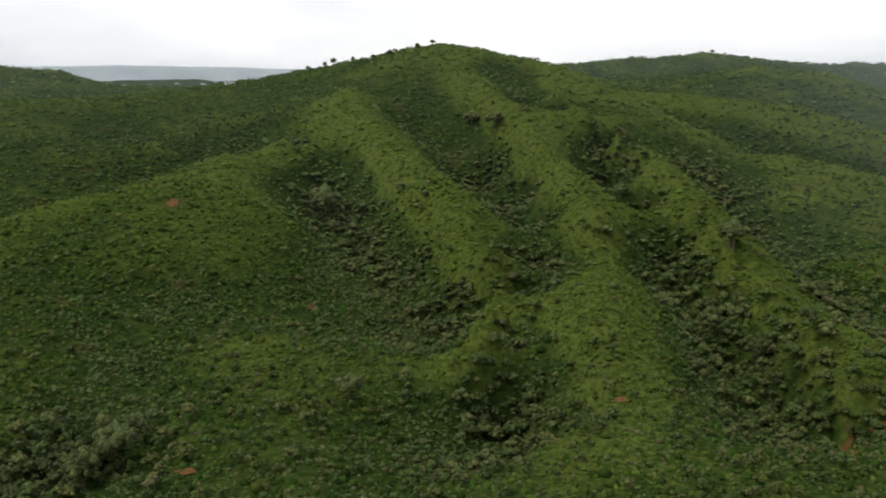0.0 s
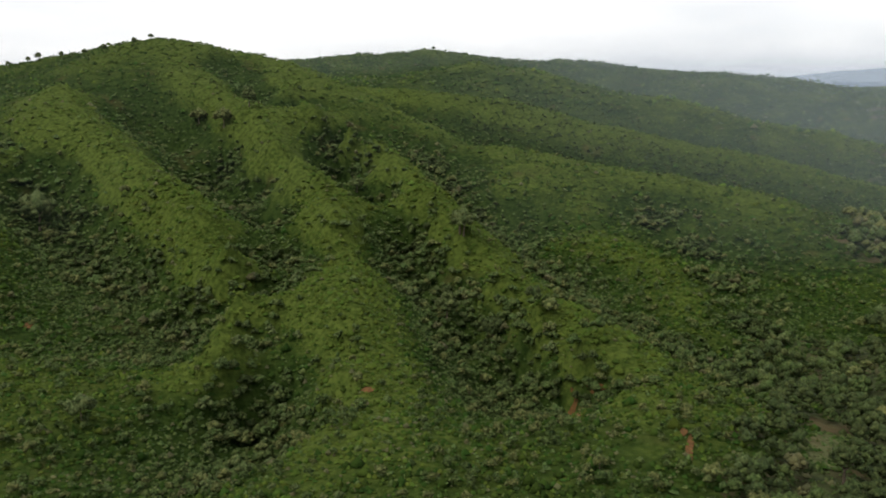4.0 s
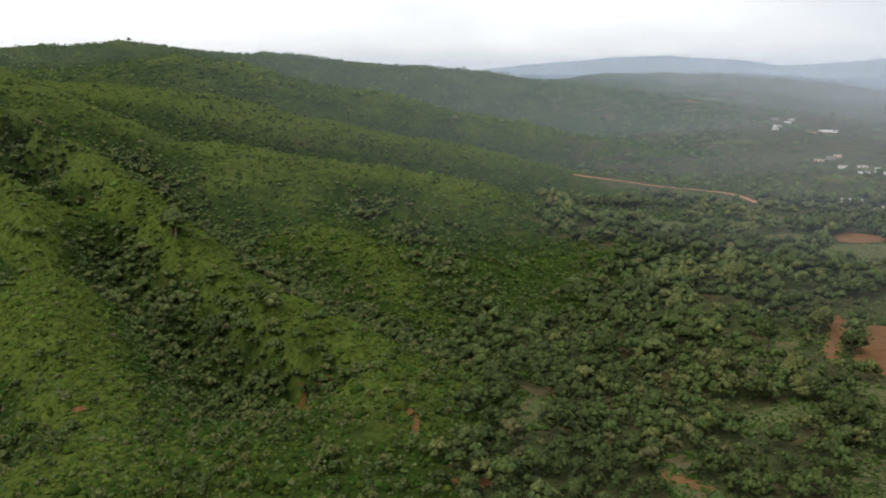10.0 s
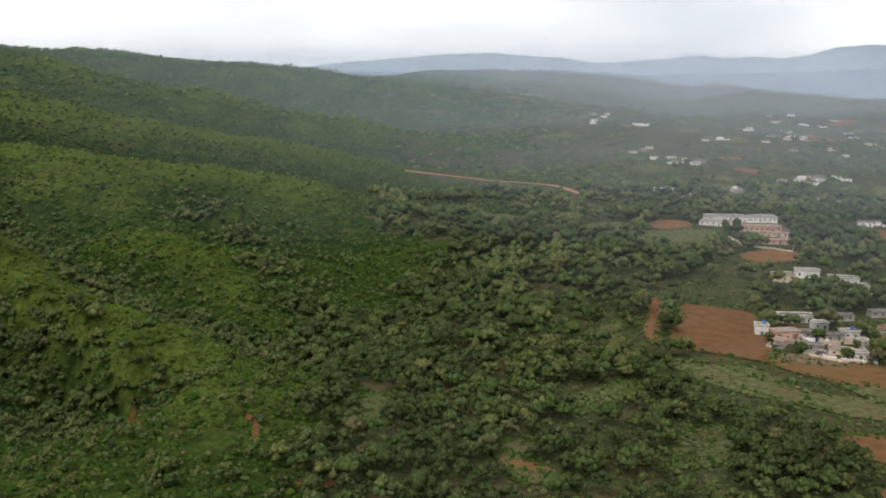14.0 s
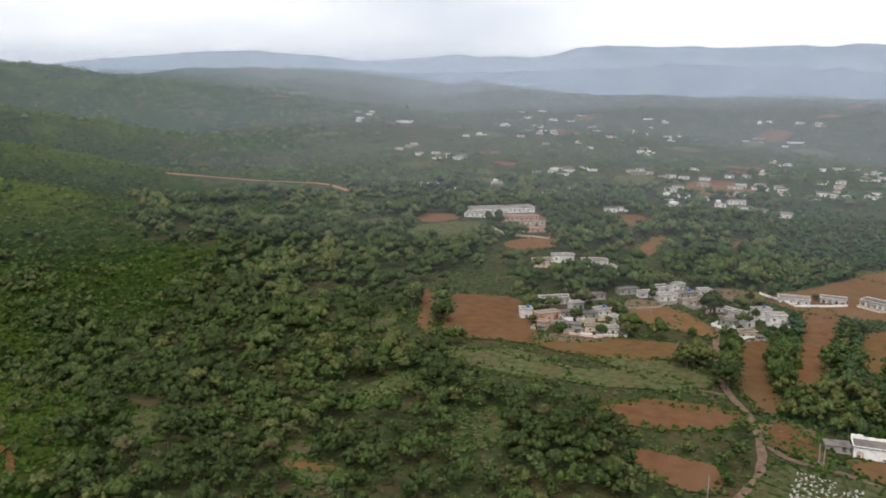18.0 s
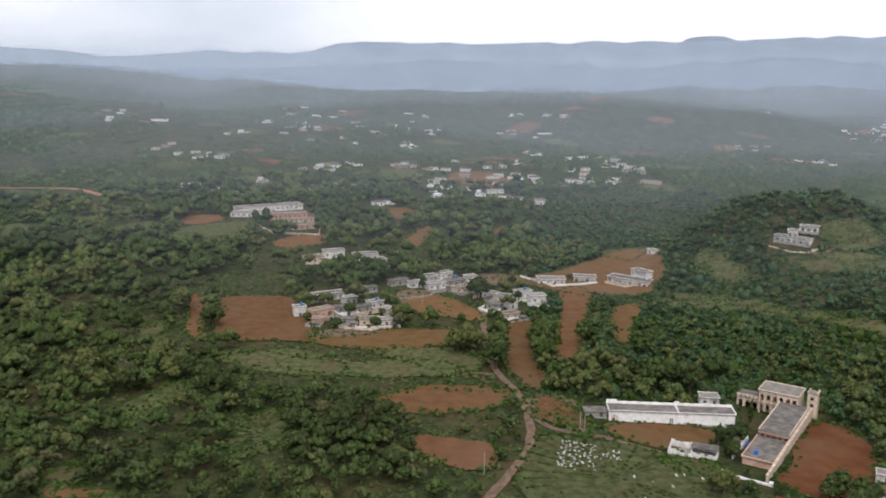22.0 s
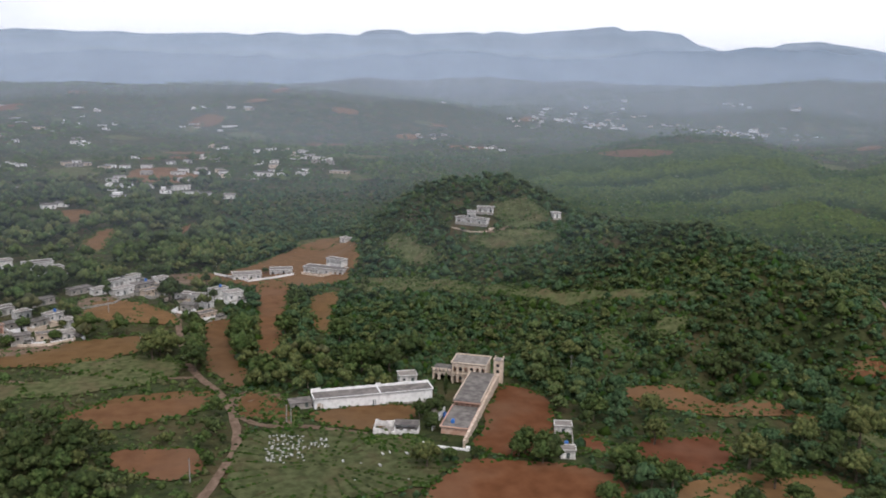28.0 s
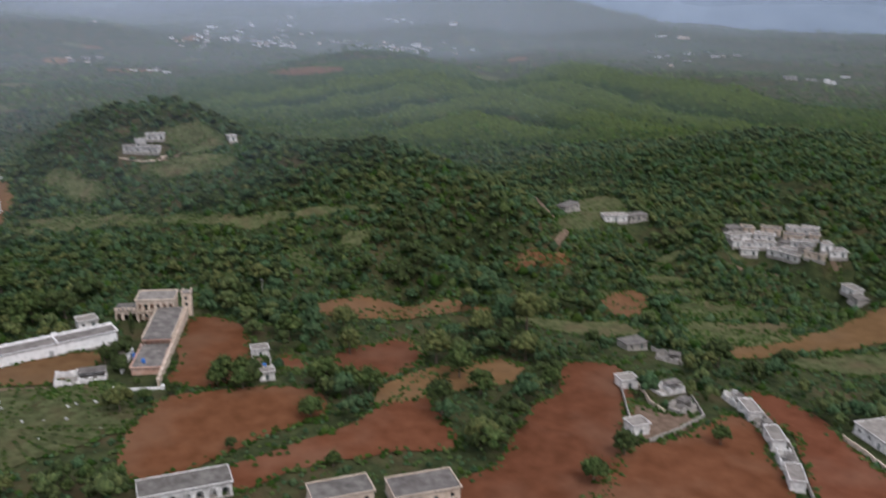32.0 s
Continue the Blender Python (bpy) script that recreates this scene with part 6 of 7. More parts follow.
hamlet((2035.6, -949.2, 9.8), (1985.2, -1064, 9.8), (1918, -947.8, 9.8), (1880.2, -996.8, 9.8), (1961.4, -1082.2, 9.8), (1869, -1017.8, 9.8), (1989.4, -1169, 9.8), (1824.2, -1075.2, 9.8), (2251.2, -1505, 11.2), (2479.4, -1246, 11.2), (2444.4, -1279.6, 9.8), (2535.4, -1299.2, 9.8), (2342.2, -1383.2, 9.8), (2751, -403.2, 11.2), (2811.2, -631.4, 11.2), (2818.2, -651, 9.8))

hamlet((1957, -517, 15), (1949, -494, 15), (2034, -734, 18), (1873, -491, 14), (1944, -497, 14), (2027, -734, 18), (2278, -783, 14), (1943, -619, 18), (2314, -821, 17), (1998, -650, 13), (2099, -624, 19), (2166, -764, 14), (2170, -780, 19), (2177, -763, 15), (1999, -1065, 13), (1928, -977, 12), (1972, -954, 14), (1986, -1047, 15), (2058, -1171, 15), (1957, -974, 14), (1940, -992, 14), (1916, -1014, 13), (2145, -1041, 18), (2052, -1097, 14))
hamlet((1985, -983, 12), (1930, -1046, 19), (1914, -1044, 12), (1906, -963, 18), (1394, -1547, 14), (1656, -1535, 13), (1559, -1633, 12), (1548, -1564, 19), (1559, -1465, 18), (1366, -1361, 16), (1550, -1491, 12), (1554, -1549, 19), (1388, -1499, 12), (1819, 748, 14), (1687, 699, 13), (1664, 718, 16), (1853, 628, 19), (1752, 652, 18), (1880, 728, 14), (1756, 616, 19), (1732, 699, 18), (1777, 168, 16), (1791, 168, 14), (1766, 135, 13))
hamlet((1768, 130, 17), (1762, 235, 13), (1791, 132, 12), (1791, 225, 16), (2493, -872, 14), (2054, -542, 12), (2801, -1017, 18), (2507, -887, 16), (2750, -999, 17), (2443, -737, 18), (2594, -823, 12), (2509, -670, 16), (2569, -931, 13), (2519, -769, 16), (2412, -639, 18), (2560, -698, 15), (1759, 449, 14), (1187, 383, 8), (1299, 537, 12), (1611, 512, 18), (1843, 476, 19), (1493, 588, 18), (1242, 420, 9), (1821, 431, 13))
hamlet((1649, 531, 16), (1465, 336, 12), (1373, 501, 10), (1642, 445, 13), (1195, 455, 10), (1261, 326, 11), (952, 47, 10), (1054, -10, 13), (852, 127, 12), (986, 65, 9), (1065, 28, 11), (1050, 210, 9), (1163, 20, 13), (925, 121, 10), (1164, 76, 10), (1420, -20, 11), (994, 143, 8), (797, 185, 12), (925, 16, 13), (893, 171, 10), (869, 65, 12), (1461, -32, 11), (923, 45, 11), (1106, 12, 13))

for x, y in ((367.2, 144.3), (437.4, 89.5), (382.3, 108.2), (422.2, 46.2)):
    spot, top, _ = min(HOUSES, key=lambda h: (h[0].x - x) ** 2 + (h[0].y - y) ** 2)
    water_tank(spot.x, spot.y, top)


water_tank(237.6, -75.4, height(237.6, -75.4))


def grave_plot():
    """Low white stones in rows on the burial ground."""
    rnd = random.Random(5)
    spots = [(234 + 1.9 * i, 4.2 + 1.25 * j) for i in range(10) for j in range(9)] + [(242.6 + 1.7 * i, -3.2 + 1.2 * j) for i in range(4) for j in range(5)]
    spots = [(u + rnd.gauss(0, 0.45), v + rnd.gauss(0, 0.3)) for u, v in spots if rnd.random() < 0.72]
    for x, y in spots + [(224 + rnd.uniform(-14, 20), -14 + rnd.uniform(-17, 22)) for _ in range(9)]:
        w, h = rnd.uniform(0.25, 0.42), rnd.uniform(0.25, 0.6)
        bm = boxes((-w, w, -0.12, 0.12, -0.2, h), (-w * 0.8, w * 0.8, -1.7, -0.12, -0.2, h * 0.3))
        bmesh.ops.bevel(bm, geom=[e for e in bm.edges if abs(e.verts[0].co.z - e.verts[1].co.z) < 1e-4 and e.verts[0].co.z > h * 0.9], offset=0.05, segments=1, affect="EDGES")
        root = tagged(new("gravestone"), "low whitewashed gravestone in the grass", "gravestone", group="gravestones on the burial ground")
        root.matrix_world = pose(x, y, height(x, y) + 0.25, 0, 0, 92 + rnd.uniform(-12, 12))
        part("stone", bm, GRAVE, root)


grave_plot()


def utility_pole(x, y, tall):
    root = tagged(new("utility_pole"), "grey concrete utility pole with a crossarm", "utility pole", group="utility poles")
    root.matrix_world = pose(x, y, height(x, y), 0, 0, 20)
    bm = bmesh.new()
    bmesh.ops.create_cone(bm, cap_ends=True, segments=8, radius1=0.17, radius2=0.11, depth=tall + 0.6, matrix=pose(0, 0, tall / 2 - 0.3))
    part("post", bm, POLE, root)
    part("crossarm", boxes((-0.8, 0.8, -0.06, 0.06, tall - 0.7, tall - 0.58)), POLE, root)
    for k in (-0.7, 0.0, 0.7):
        bm = bmesh.new()
        bmesh.ops.create_cone(bm, cap_ends=True, segments=6, radius1=0.06, radius2=0.04, depth=0.22, matrix=pose(k, 0, tall - 0.47))
        part("insulator", bm, GLASS, root)


for x, y, tall in ((262.2, 8.0, 6.5), (262.1, 9.4, 6.5), (339.5, 68.2, 7.0), (224.3, 34.2, 7.0), (394.1, 92.3, 7.0), (301.3, -95.9, 7.0)):
    utility_pole(x, y, tall)


# ---- trees and shrubs ----
rng = np.random.default_rng(11)


GEM = np.array([(0, 0, 1), (1, 0, 0.1), (0.2, 0.95, -0.05), (-0.9, 0.3, 0.12), (-0.3, -0.9, -0.08), (0.5, -0.7, 0.25)], float)
GEM_FACES = np.array([(0, 1, 2), (0, 2, 3), (0, 3, 4), (0, 4, 5), (0, 5, 1)])
OCT = np.array([(1, 0, 0.1), (0, 1, -0.1), (-1, 0, 0.1), (0, -1, -0.1), (0.1, 0, 1), (0, 0.1, -0.8)], float)
OCT_FACES = np.array([(0, 1, 4), (1, 2, 4), (2, 3, 4), (3, 0, 4), (1, 0, 5), (2, 1, 5), (3, 2, 5), (0, 3, 5)])
GEM_MESH, OCT_MESH = (GEM, GEM_FACES), (OCT, OCT_FACES)


def clumps(at, size, flat=0.8, rough=0.38, template=None):
    """Leafy lumps, each at a place with a radius: corner places and triangles."""
    n = len(at)
    shape, faces = template or OCT_MESH
    co = shape[None] * (1 + rng.uniform(-rough, rough, (n, len(shape), 1)))
    turn = rng.uniform(0, 6.283, n)
    c, s = np.cos(turn)[:, None], np.sin(turn)[:, None]
    x, y, z = co[..., 0] * c - co[..., 1] * s, co[..., 0] * s + co[..., 1] * c, co[..., 2] * flat
    co = np.stack([x, y, z], -1) * np.asarray(size).reshape(-1, 1, 1) + at[:, None]
    return co.reshape(-1, 3), (faces[None] + (np.arange(n) * len(shape))[:, None, None]).reshape(-1, 3)


def sprays(at, size):
    """Small bent leaf sprays as pairs of triangles, turned every way."""
    n = len(at)
    a, b = rng.normal(size=(n, 3)), rng.normal(size=(n, 3))
    a /= np.linalg.norm(a, axis=1)[:, None]
    b -= a * (a * b).sum(1)[:, None]
    b /= np.linalg.norm(b, axis=1)[:, None]
    size = np.asarray(size).reshape(-1, 1)
    fold = np.cross(a, b) * size * 0.35
    co = np.stack([at - a * size, at + b * size * 0.7 + fold, at + a * size, at - b * size * 0.7 + fold], 1).reshape(-1, 3)
    k = np.arange(n) * 4
    return co, np.concatenate([np.c_[k, k + 1, k + 2], np.c_[k, k + 2, k + 3]])


def joined(pieces):
    co, tri, slot, base = [], [], [], 0
    for c, t, m in pieces:
        co.append(c)
        tri.append(t + base)
        slot.append(np.broadcast_to(m, len(t)))
        base += len(c)
    return np.concatenate(co), np.concatenate(tri), np.concatenate(slot)


def leafy_mesh(name, co, tri, slot, mats, smooth=False):
    me = bpy.data.meshes.new(name)
    me.vertices.add(len(co))
    me.vertices.foreach_set("co", co.ravel())
    me.loops.add(len(tri) * 3)
    me.loops.foreach_set("vertex_index", tri.ravel().astype(np.int32))
    me.polygons.add(len(tri))
    me.polygons.foreach_set("loop_start", np.arange(0, len(tri) * 3, 3))
    me.polygons.foreach_set("use_smooth", np.full(len(tri), smooth))
    for m in mats:
        me.materials.append(m)
    me.polygons.foreach_set("material_index", np.asarray(slot, np.int32))
    me.update(calc_edges=True)
    return me


def crown_places(at, radius, tall, lumps):
    """Lumps of a crown spread over an upright uneven ball for many trees at once."""
    n = len(at)
    d = rng.normal(size=(n, lumps, 3))
    d /= np.linalg.norm(d, axis=2)[..., None]
    d[..., 2] = np.abs(d[..., 2]) * 1.1 - 0.35
    d *= rng.uniform(0.45, 0.85, (n, lumps, 1))
    d[:, 0] = (0, 0, 0.2)
    p = d * np.stack([radius, radius, tall * 0.42], -1)[:, None]
    p += at[:, None] + np.stack([0 * tall, 0 * tall, tall * 0.58], -1)[:, None]
    size = radius[:, None] * rng.uniform(0.2, 0.42, (n, lumps)) * np.interp(lumps, [3, 9, 18, 30], [1.8, 1.4, 1.1, 0.9])
    size[:, 0] = radius * 0.62
    return p.reshape(-1, 3), size.ravel()


# where things grow
def cleared(x, y):
    out = np.zeros(len(x), bool)
    for poly in CLEAR:
        lo, hi = poly.min(0) - 1, poly.max(0) + 1
        near = (x > lo[0]) & (x < hi[0]) & (y > lo[1]) & (y < hi[1])
        if near.any():
            idx = np.nonzero(near)[0]
            out[idx[inside(poly, x[idx], y[idx])]] = True
    return out


GULLIES = np.concatenate([line[np.hypot(line[:, 0], line[:, 1]) < (300 if name == "gully_left" else 700)] for name, line in zip(LAND_NAMES, LAND) if "gully" in name])
DIPS = []


def shady_foot(*line):
    """A line behind a crest where added dark scrub trees stand in for shade."""
    line = np.array(line, float)
    t = np.linspace(0, len(line) - 1, len(line) * 10)
    DIPS.append(np.c_[np.interp(t, np.arange(len(line)), line[:, 0]), np.interp(t, np.arange(len(line)), line[:, 1])])


# shady feet start
shady_foot((261.8, 838.6), (295.4, 813.4), (329, 788.2), (364, 767.2), (403.2, 749), (445.2, 730.8), (484.4, 705.6), (519.4, 674.8), (548.8, 635.6))
shady_foot((266, 847), (298.2, 821.8), (330.4, 793.8), (368.2, 775.6), (408.8, 757.4), (450.8, 740.6), (491.4, 716.8), (527.8, 686), (557.2, 645.4))
shady_foot((371, 1174.6), (323.4, 848.4), (373.8, 828.8), (539, 1017.8), (599.2, 970.2), (536.2, 749), (726.6, 875), (786.8, 820.4), (834.4, 753.2))
shady_foot((380.8, 1201.2), (432.6, 1135.4), (491.4, 1086.4), (547.4, 1033.2), (604.8, 978.6), (673.4, 939.4), (733.6, 884.8), (795.2, 828.8), (847, 765.8))
shady_foot((-275.8, 623), (-263.2, 639.8), (-250.6, 655.2), (-236.6, 673.4), (-221.2, 690.2), (-205.8, 709.8), (-189, 729.4), (-169.4, 743.4), (-148.4, 751.8))
shady_foot((-281.4, 635.6), (-268.8, 651), (-254.8, 667.8), (-240.8, 686), (-224, 701.4), (-210, 725.2), (-191.8, 742), (-172.2, 753.2), (-151.2, 764.4))
# shady feet end
DIPS = np.concatenate(DIPS)
SHADY = GULLIES[:, :2]


def polar_spots(count, near, far, start, end, power=1.0):
    """Random places over the ground in a sector, thinning outwards with the power."""
    u = rng.uniform(0, 1, count)
    k = 2 - power
    r = (near ** k + u * (far ** k - near ** k)) ** (1 / k)
    h = np.radians(rng.uniform(start, end, count))
    return r * np.sin(h), r * np.cos(h)


def gully_nearness(x, y):
    out = np.full(len(x), 1e9)
    for k in range(0, len(x), 20000):
        out[k:k + 20000] = np.sqrt((x[k:k + 20000, None] - SHADY[None, :, 0]) ** 2 + (y[k:k + 20000, None] - SHADY[None, :, 1]) ** 2).min(1)
    return out


# shrubs
def shrub_cover(name, count, near, far, start, end, power, low, high, template, label):
    x, y = polar_spots(count, near, far, start, end, power)
    hill = hillside(x, y)
    patch = value_noise(x, y, 13, 51) + 0.6 * value_noise(x, y, 40, 52)
    keep = ~cleared(x, y) & (rng.uniform(0, 1, len(x)) < np.where(hill > 0.25, np.interp(np.hypot(x, y), [210, 360], [0.85, 1.0]), np.where((x > 0) & (y < 0.1 * x) & (np.hypot(x, y) > 285), 0.95, 0.4))) & (patch > -1.0)
    x, y, hill = x[keep], y[keep], hill[keep]
    size = rng.uniform(low, high, len(x)) * np.where(rng.uniform(0, 1, len(x)) < 0.08, 1.6, 1) * np.interp(np.hypot(x, y), [240, 420], [1.0, 1.1])
    co, tri = clumps(np.c_[x, y, ground_height(x, y) + size * 0.2], size, 0.95, 0.36, template)
    # Lighter shrubs on crests, darker in hollows: plant choice that also paints light.
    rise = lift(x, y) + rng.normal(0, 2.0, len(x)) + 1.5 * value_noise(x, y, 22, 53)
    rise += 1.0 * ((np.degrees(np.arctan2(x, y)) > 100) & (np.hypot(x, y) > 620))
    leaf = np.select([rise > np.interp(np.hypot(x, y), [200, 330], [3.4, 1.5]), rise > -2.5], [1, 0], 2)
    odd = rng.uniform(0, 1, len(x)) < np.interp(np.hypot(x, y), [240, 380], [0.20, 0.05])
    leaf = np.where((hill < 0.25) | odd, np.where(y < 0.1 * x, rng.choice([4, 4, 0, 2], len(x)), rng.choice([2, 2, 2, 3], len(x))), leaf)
    tagged(new(name, leafy_mesh(name, co, tri, np.repeat(leaf, len(template[1])), [SHRUB, LIT_CREST_SHRUB, LEAF_MID, LEAF_DRY, LEAF_COOL], True)), label, "shrubs", kind="stuff")


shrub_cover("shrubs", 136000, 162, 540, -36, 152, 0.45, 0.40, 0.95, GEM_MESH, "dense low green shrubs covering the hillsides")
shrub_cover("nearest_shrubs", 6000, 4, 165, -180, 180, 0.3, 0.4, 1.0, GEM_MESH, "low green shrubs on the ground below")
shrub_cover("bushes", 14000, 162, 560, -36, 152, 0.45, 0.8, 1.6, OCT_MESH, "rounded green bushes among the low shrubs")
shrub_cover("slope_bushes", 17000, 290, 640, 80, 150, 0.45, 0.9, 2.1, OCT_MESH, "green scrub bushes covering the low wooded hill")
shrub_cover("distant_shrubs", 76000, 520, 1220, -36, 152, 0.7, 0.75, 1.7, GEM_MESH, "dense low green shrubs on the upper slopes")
shrub_cover("far_shrubs", 21000, 1200, 2400, -32, 55, 0.9, 1.6, 3.2, GEM_MESH, "green scrub on the far ridges")

edges = np.concatenate([np.repeat(poly, 6, 0) for poly in PLOTS if np.hypot(*poly.mean(0)) < 640])
edges = edges + rng.normal(0, 1.2, edges.shape)
size = rng.uniform(0.35, 1.0, len(edges))
co, tri = clumps(np.c_[edges, ground_height(edges[:, 0], edges[:, 1]) + 0.3 + size * 0.2], size, 0.8, 0.34, GEM_MESH)
tagged(new("field_border_shrubs", leafy_mesh("field_border_shrubs", co, tri, np.repeat(rng.integers(0, 2, len(edges)), 5), [LEAF_MID, SHRUB], True)), "low weeds and bushes along the field borders", "shrubs", kind="stuff")

# weeds in the meadows
spots = []
for poly in MEADOWS:
    if np.hypot(*poly.mean(0)) < 640:
        near_by = np.hypot(*poly.mean(0)) < 260
        n = int(np.clip(np.prod(np.ptp(poly, axis=0)) * (0.45 if near_by else 0.03), 30, 1500))
        spots.append(poly.mean(0) + (poly[rng.integers(0, len(poly), n)] - poly.mean(0)) * rng.uniform(0, 1, (n, 1)) ** 0.5)
weeds = np.concatenate([p[value_noise(p[:, 0], p[:, 1], 9, 55) > -0.1] for p in spots]) + rng.normal(0, 0.3, (1, 2))
size = rng.uniform(0.25, 0.8, len(weeds))
co, tri = clumps(np.c_[weeds, ground_height(weeds[:, 0], weeds[:, 1]) + 0.3 + size * 0.1], size, 0.6, 0.34, GEM_MESH)
tagged(new("meadow_weeds", leafy_mesh("meadow_weeds", co, tri, np.repeat(rng.integers(0, 2, len(weeds)), 5), [VALLEY_GRASS, SHRUB], True)), "low weeds scattered over the grazed meadows", "weeds", kind="stuff")

# trees
x, y = polar_spots(52000, 157, 900, -36, 152, 0.55)
more = polar_spots(9000, 330, 560, 82, 140)
x, y = np.r_[x, more[0]], np.r_[y, more[1]]
# rows along the borders of the plots
for poly in PLOTS:
    edge = poly + (poly - poly.mean(0)) / (np.linalg.norm(poly - poly.mean(0), axis=1)[:, None] + 1e-9) * 3.0
    pick = edge[rng.uniform(0, 1, len(edge)) < 0.3]
    x, y = np.r_[x, pick[:, 0] + rng.normal(0, 1.0, len(pick))], np.r_[y, pick[:, 1] + rng.normal(0, 1.0, len(pick))]
line = GULLIES[rng.integers(0, len(GULLIES), 9000)]
x, y = np.r_[x, line[:, 0] + rng.normal(0, 7.0, 9000)], np.r_[y, line[:, 1] + rng.normal(0, 7.0, 9000)]
scrub = len(x)
# Scrub trees added along the shady feet, to imitate shade behind crests.
line = DIPS[rng.integers(0, len(DIPS), 5000)]
x, y = np.r_[x, line[:, 0] + rng.normal(0, 20, 5000)], np.r_[y, line[:, 1] + rng.normal(0, 20, 5000)]
scrub = np.arange(len(x)) >= scrub
hill = hillside(x, y)
gap = gully_nearness(x, y)
rise = lift(x, y)
row = value_noise(x, y, 64, 61) + 0.7 * value_noise(x, y, 24, 62)
steep = np.where(gap < 10, 0.97, np.where(gap < 18, 0.5, np.where(gap < 36, 0.26, 0.08 + 0.34 * np.clip((24 - ground_height(x, y)) / 24, 0, 1))))
steep = np.maximum(steep * np.where(rise > 3, 0.4, 1.0), np.clip((-2.5 - rise) * 0.10, 0, 0.6))
chance = steep * np.clip(hill, 0, 1) + np.where(row > -0.35, 0.8, 0.14) * (1 - np.clip(hill, 0, 1))
chance = np.where((np.degrees(np.arctan2(x, y)) > 82) & (np.hypot(x, y) > 350) & (hill < 0.5), np.maximum(chance, np.where(value_noise(x, y, 34, 63) + 0.6 * value_noise(x, y, 13, 64) > -0.25, 0.68, 0.16)), chance)
chance = np.where(scrub, 0.42, chance)
away = np.hypot(x, y)
open_behind = np.zeros(len(x), bool)
for back, share in ((8, 0.9), (16, 0.75), (26, 0.5), (38, 0.25)):
    open_behind |= cleared(x + x / away * back, y + y / away * back) & (rng.uniform(0, 1, len(x)) < np.where(y < -0.25 * x, share * 1.5, share))
keep = (rng.uniform(0, 1, len(x)) < chance) & ~cleared(x, y) & ~open_behind & (np.hypot(x, y) < np.where((hill > 0.5) & ((gap < 20) | scrub | (rise < -4)), 1330, 850 + 84 * row))
x, y, gap, hill, scrub = x[keep], y[keep], gap[keep], hill[keep], scrub[keep]
order = np.argsort(np.hypot(x, y))
taken, cells = [], {}
for i in order:
    cell = 3.2 if hill[i] > 0.5 else 4.0 if x[i] > 0 and y[i] < 0.11 * x[i] and np.hypot(x[i], y[i]) > 330 else 4.0 if np.hypot(x[i], y[i]) < 340 else 5.4
    c = (int(x[i] // cell), int(y[i] // cell), cell)
    if c not in cells:
        cells[c] = 1
        taken.append(i)
x, y, gap, hill, scrub = x[taken], y[taken], gap[taken], hill[taken], scrub[taken]
z = ground_height(x, y)
count = len(x)
reach = np.hypot(x, y)
slope_wood = (np.degrees(np.arctan2(x, y)) > 84) & (reach > 330)
tall = np.where(hill > 0.5, rng.uniform(4.4, 7.6, count), rng.uniform(5.2, 9.4, count)) * np.where(rng.uniform(0, 1, count) < 0.10, 1.3, 1) * np.where(slope_wood, 0.6, 1.0) * np.where(hill > 0.5, np.where(gap < 20, 0.95, np.where(gap < 40, 0.8, 0.56)), 1.0)
radius = tall * rng.uniform(0.36, 0.52, count)
grown = np.where((np.degrees(np.arctan2(x, y)) < 90) & (hill < 0.5), np.interp(reach, [250, 480], [0.82, 1.25]), 0.92)
tall, radius = tall * grown, radius * grown
mood = value_noise(x, y, 42, 71) + rng.normal(0, 0.5, count) + 0.14 * slope_wood
kind = np.select([mood < -0.25, mood < 0.32, mood < 0.60], [0, 1, 3], 2)
on_hill, chance = hill > 0.5, rng.uniform(0, 1, count)
kind = np.where(on_hill & (gap < 11), np.where(chance < 0.60, 0, 1), kind)
kind = np.where(on_hill & (gap >= 11), np.where(chance < 0.14, 3, np.where(chance < 0.72, 1, 2)), kind)
kind = np.where(scrub, np.where(chance < 0.5, 0, 1), kind)
kind = np.where(rng.uniform(0, 1, count) < 0.02, 4, kind)

cool = slope_wood | ((y < -0.2 * x) & (reach > 200))
kind = np.where(cool & ((kind == 1) | (kind == 4) | (kind == 3) & (rng.uniform(0, 1, count) < 0.6)), 5, kind)
kind = np.where(cool & (kind == 2) & (rng.uniform(0, 1, count) < 0.7), 3, kind)

NEAR = 190
near = np.arange(count) < NEAR
far = ~near


def trunk_bm(tall, thick, seed):
    rnd = random.Random(seed)
    bm = bmesh.new()

    def limb(a, b, r0, r1, sides=7):
        d = (b - a)
        q = d.to_track_quat("Z", "Y").to_matrix().to_4x4()
        bmesh.ops.create_cone(bm, cap_ends=True, segments=sides, radius1=r0, radius2=r1, depth=d.length, matrix=Matrix.Translation((a + b) / 2) @ q)

    fork = Vector((rnd.uniform(-0.2, 0.2), rnd.uniform(-0.2, 0.2), tall * 0.36))
    limb(Vector((0, 0, -0.5)), fork, thick, thick * 0.7)
    for k in range(5):
        a = k * 1.257 + rnd.uniform(-0.4, 0.4)
        limb(fork, fork + Vector((math.cos(a) * tall * 0.22, math.sin(a) * tall * 0.22, tall * rnd.uniform(0.22, 0.42))), thick * 0.5, thick * 0.15, 5)
    return bm


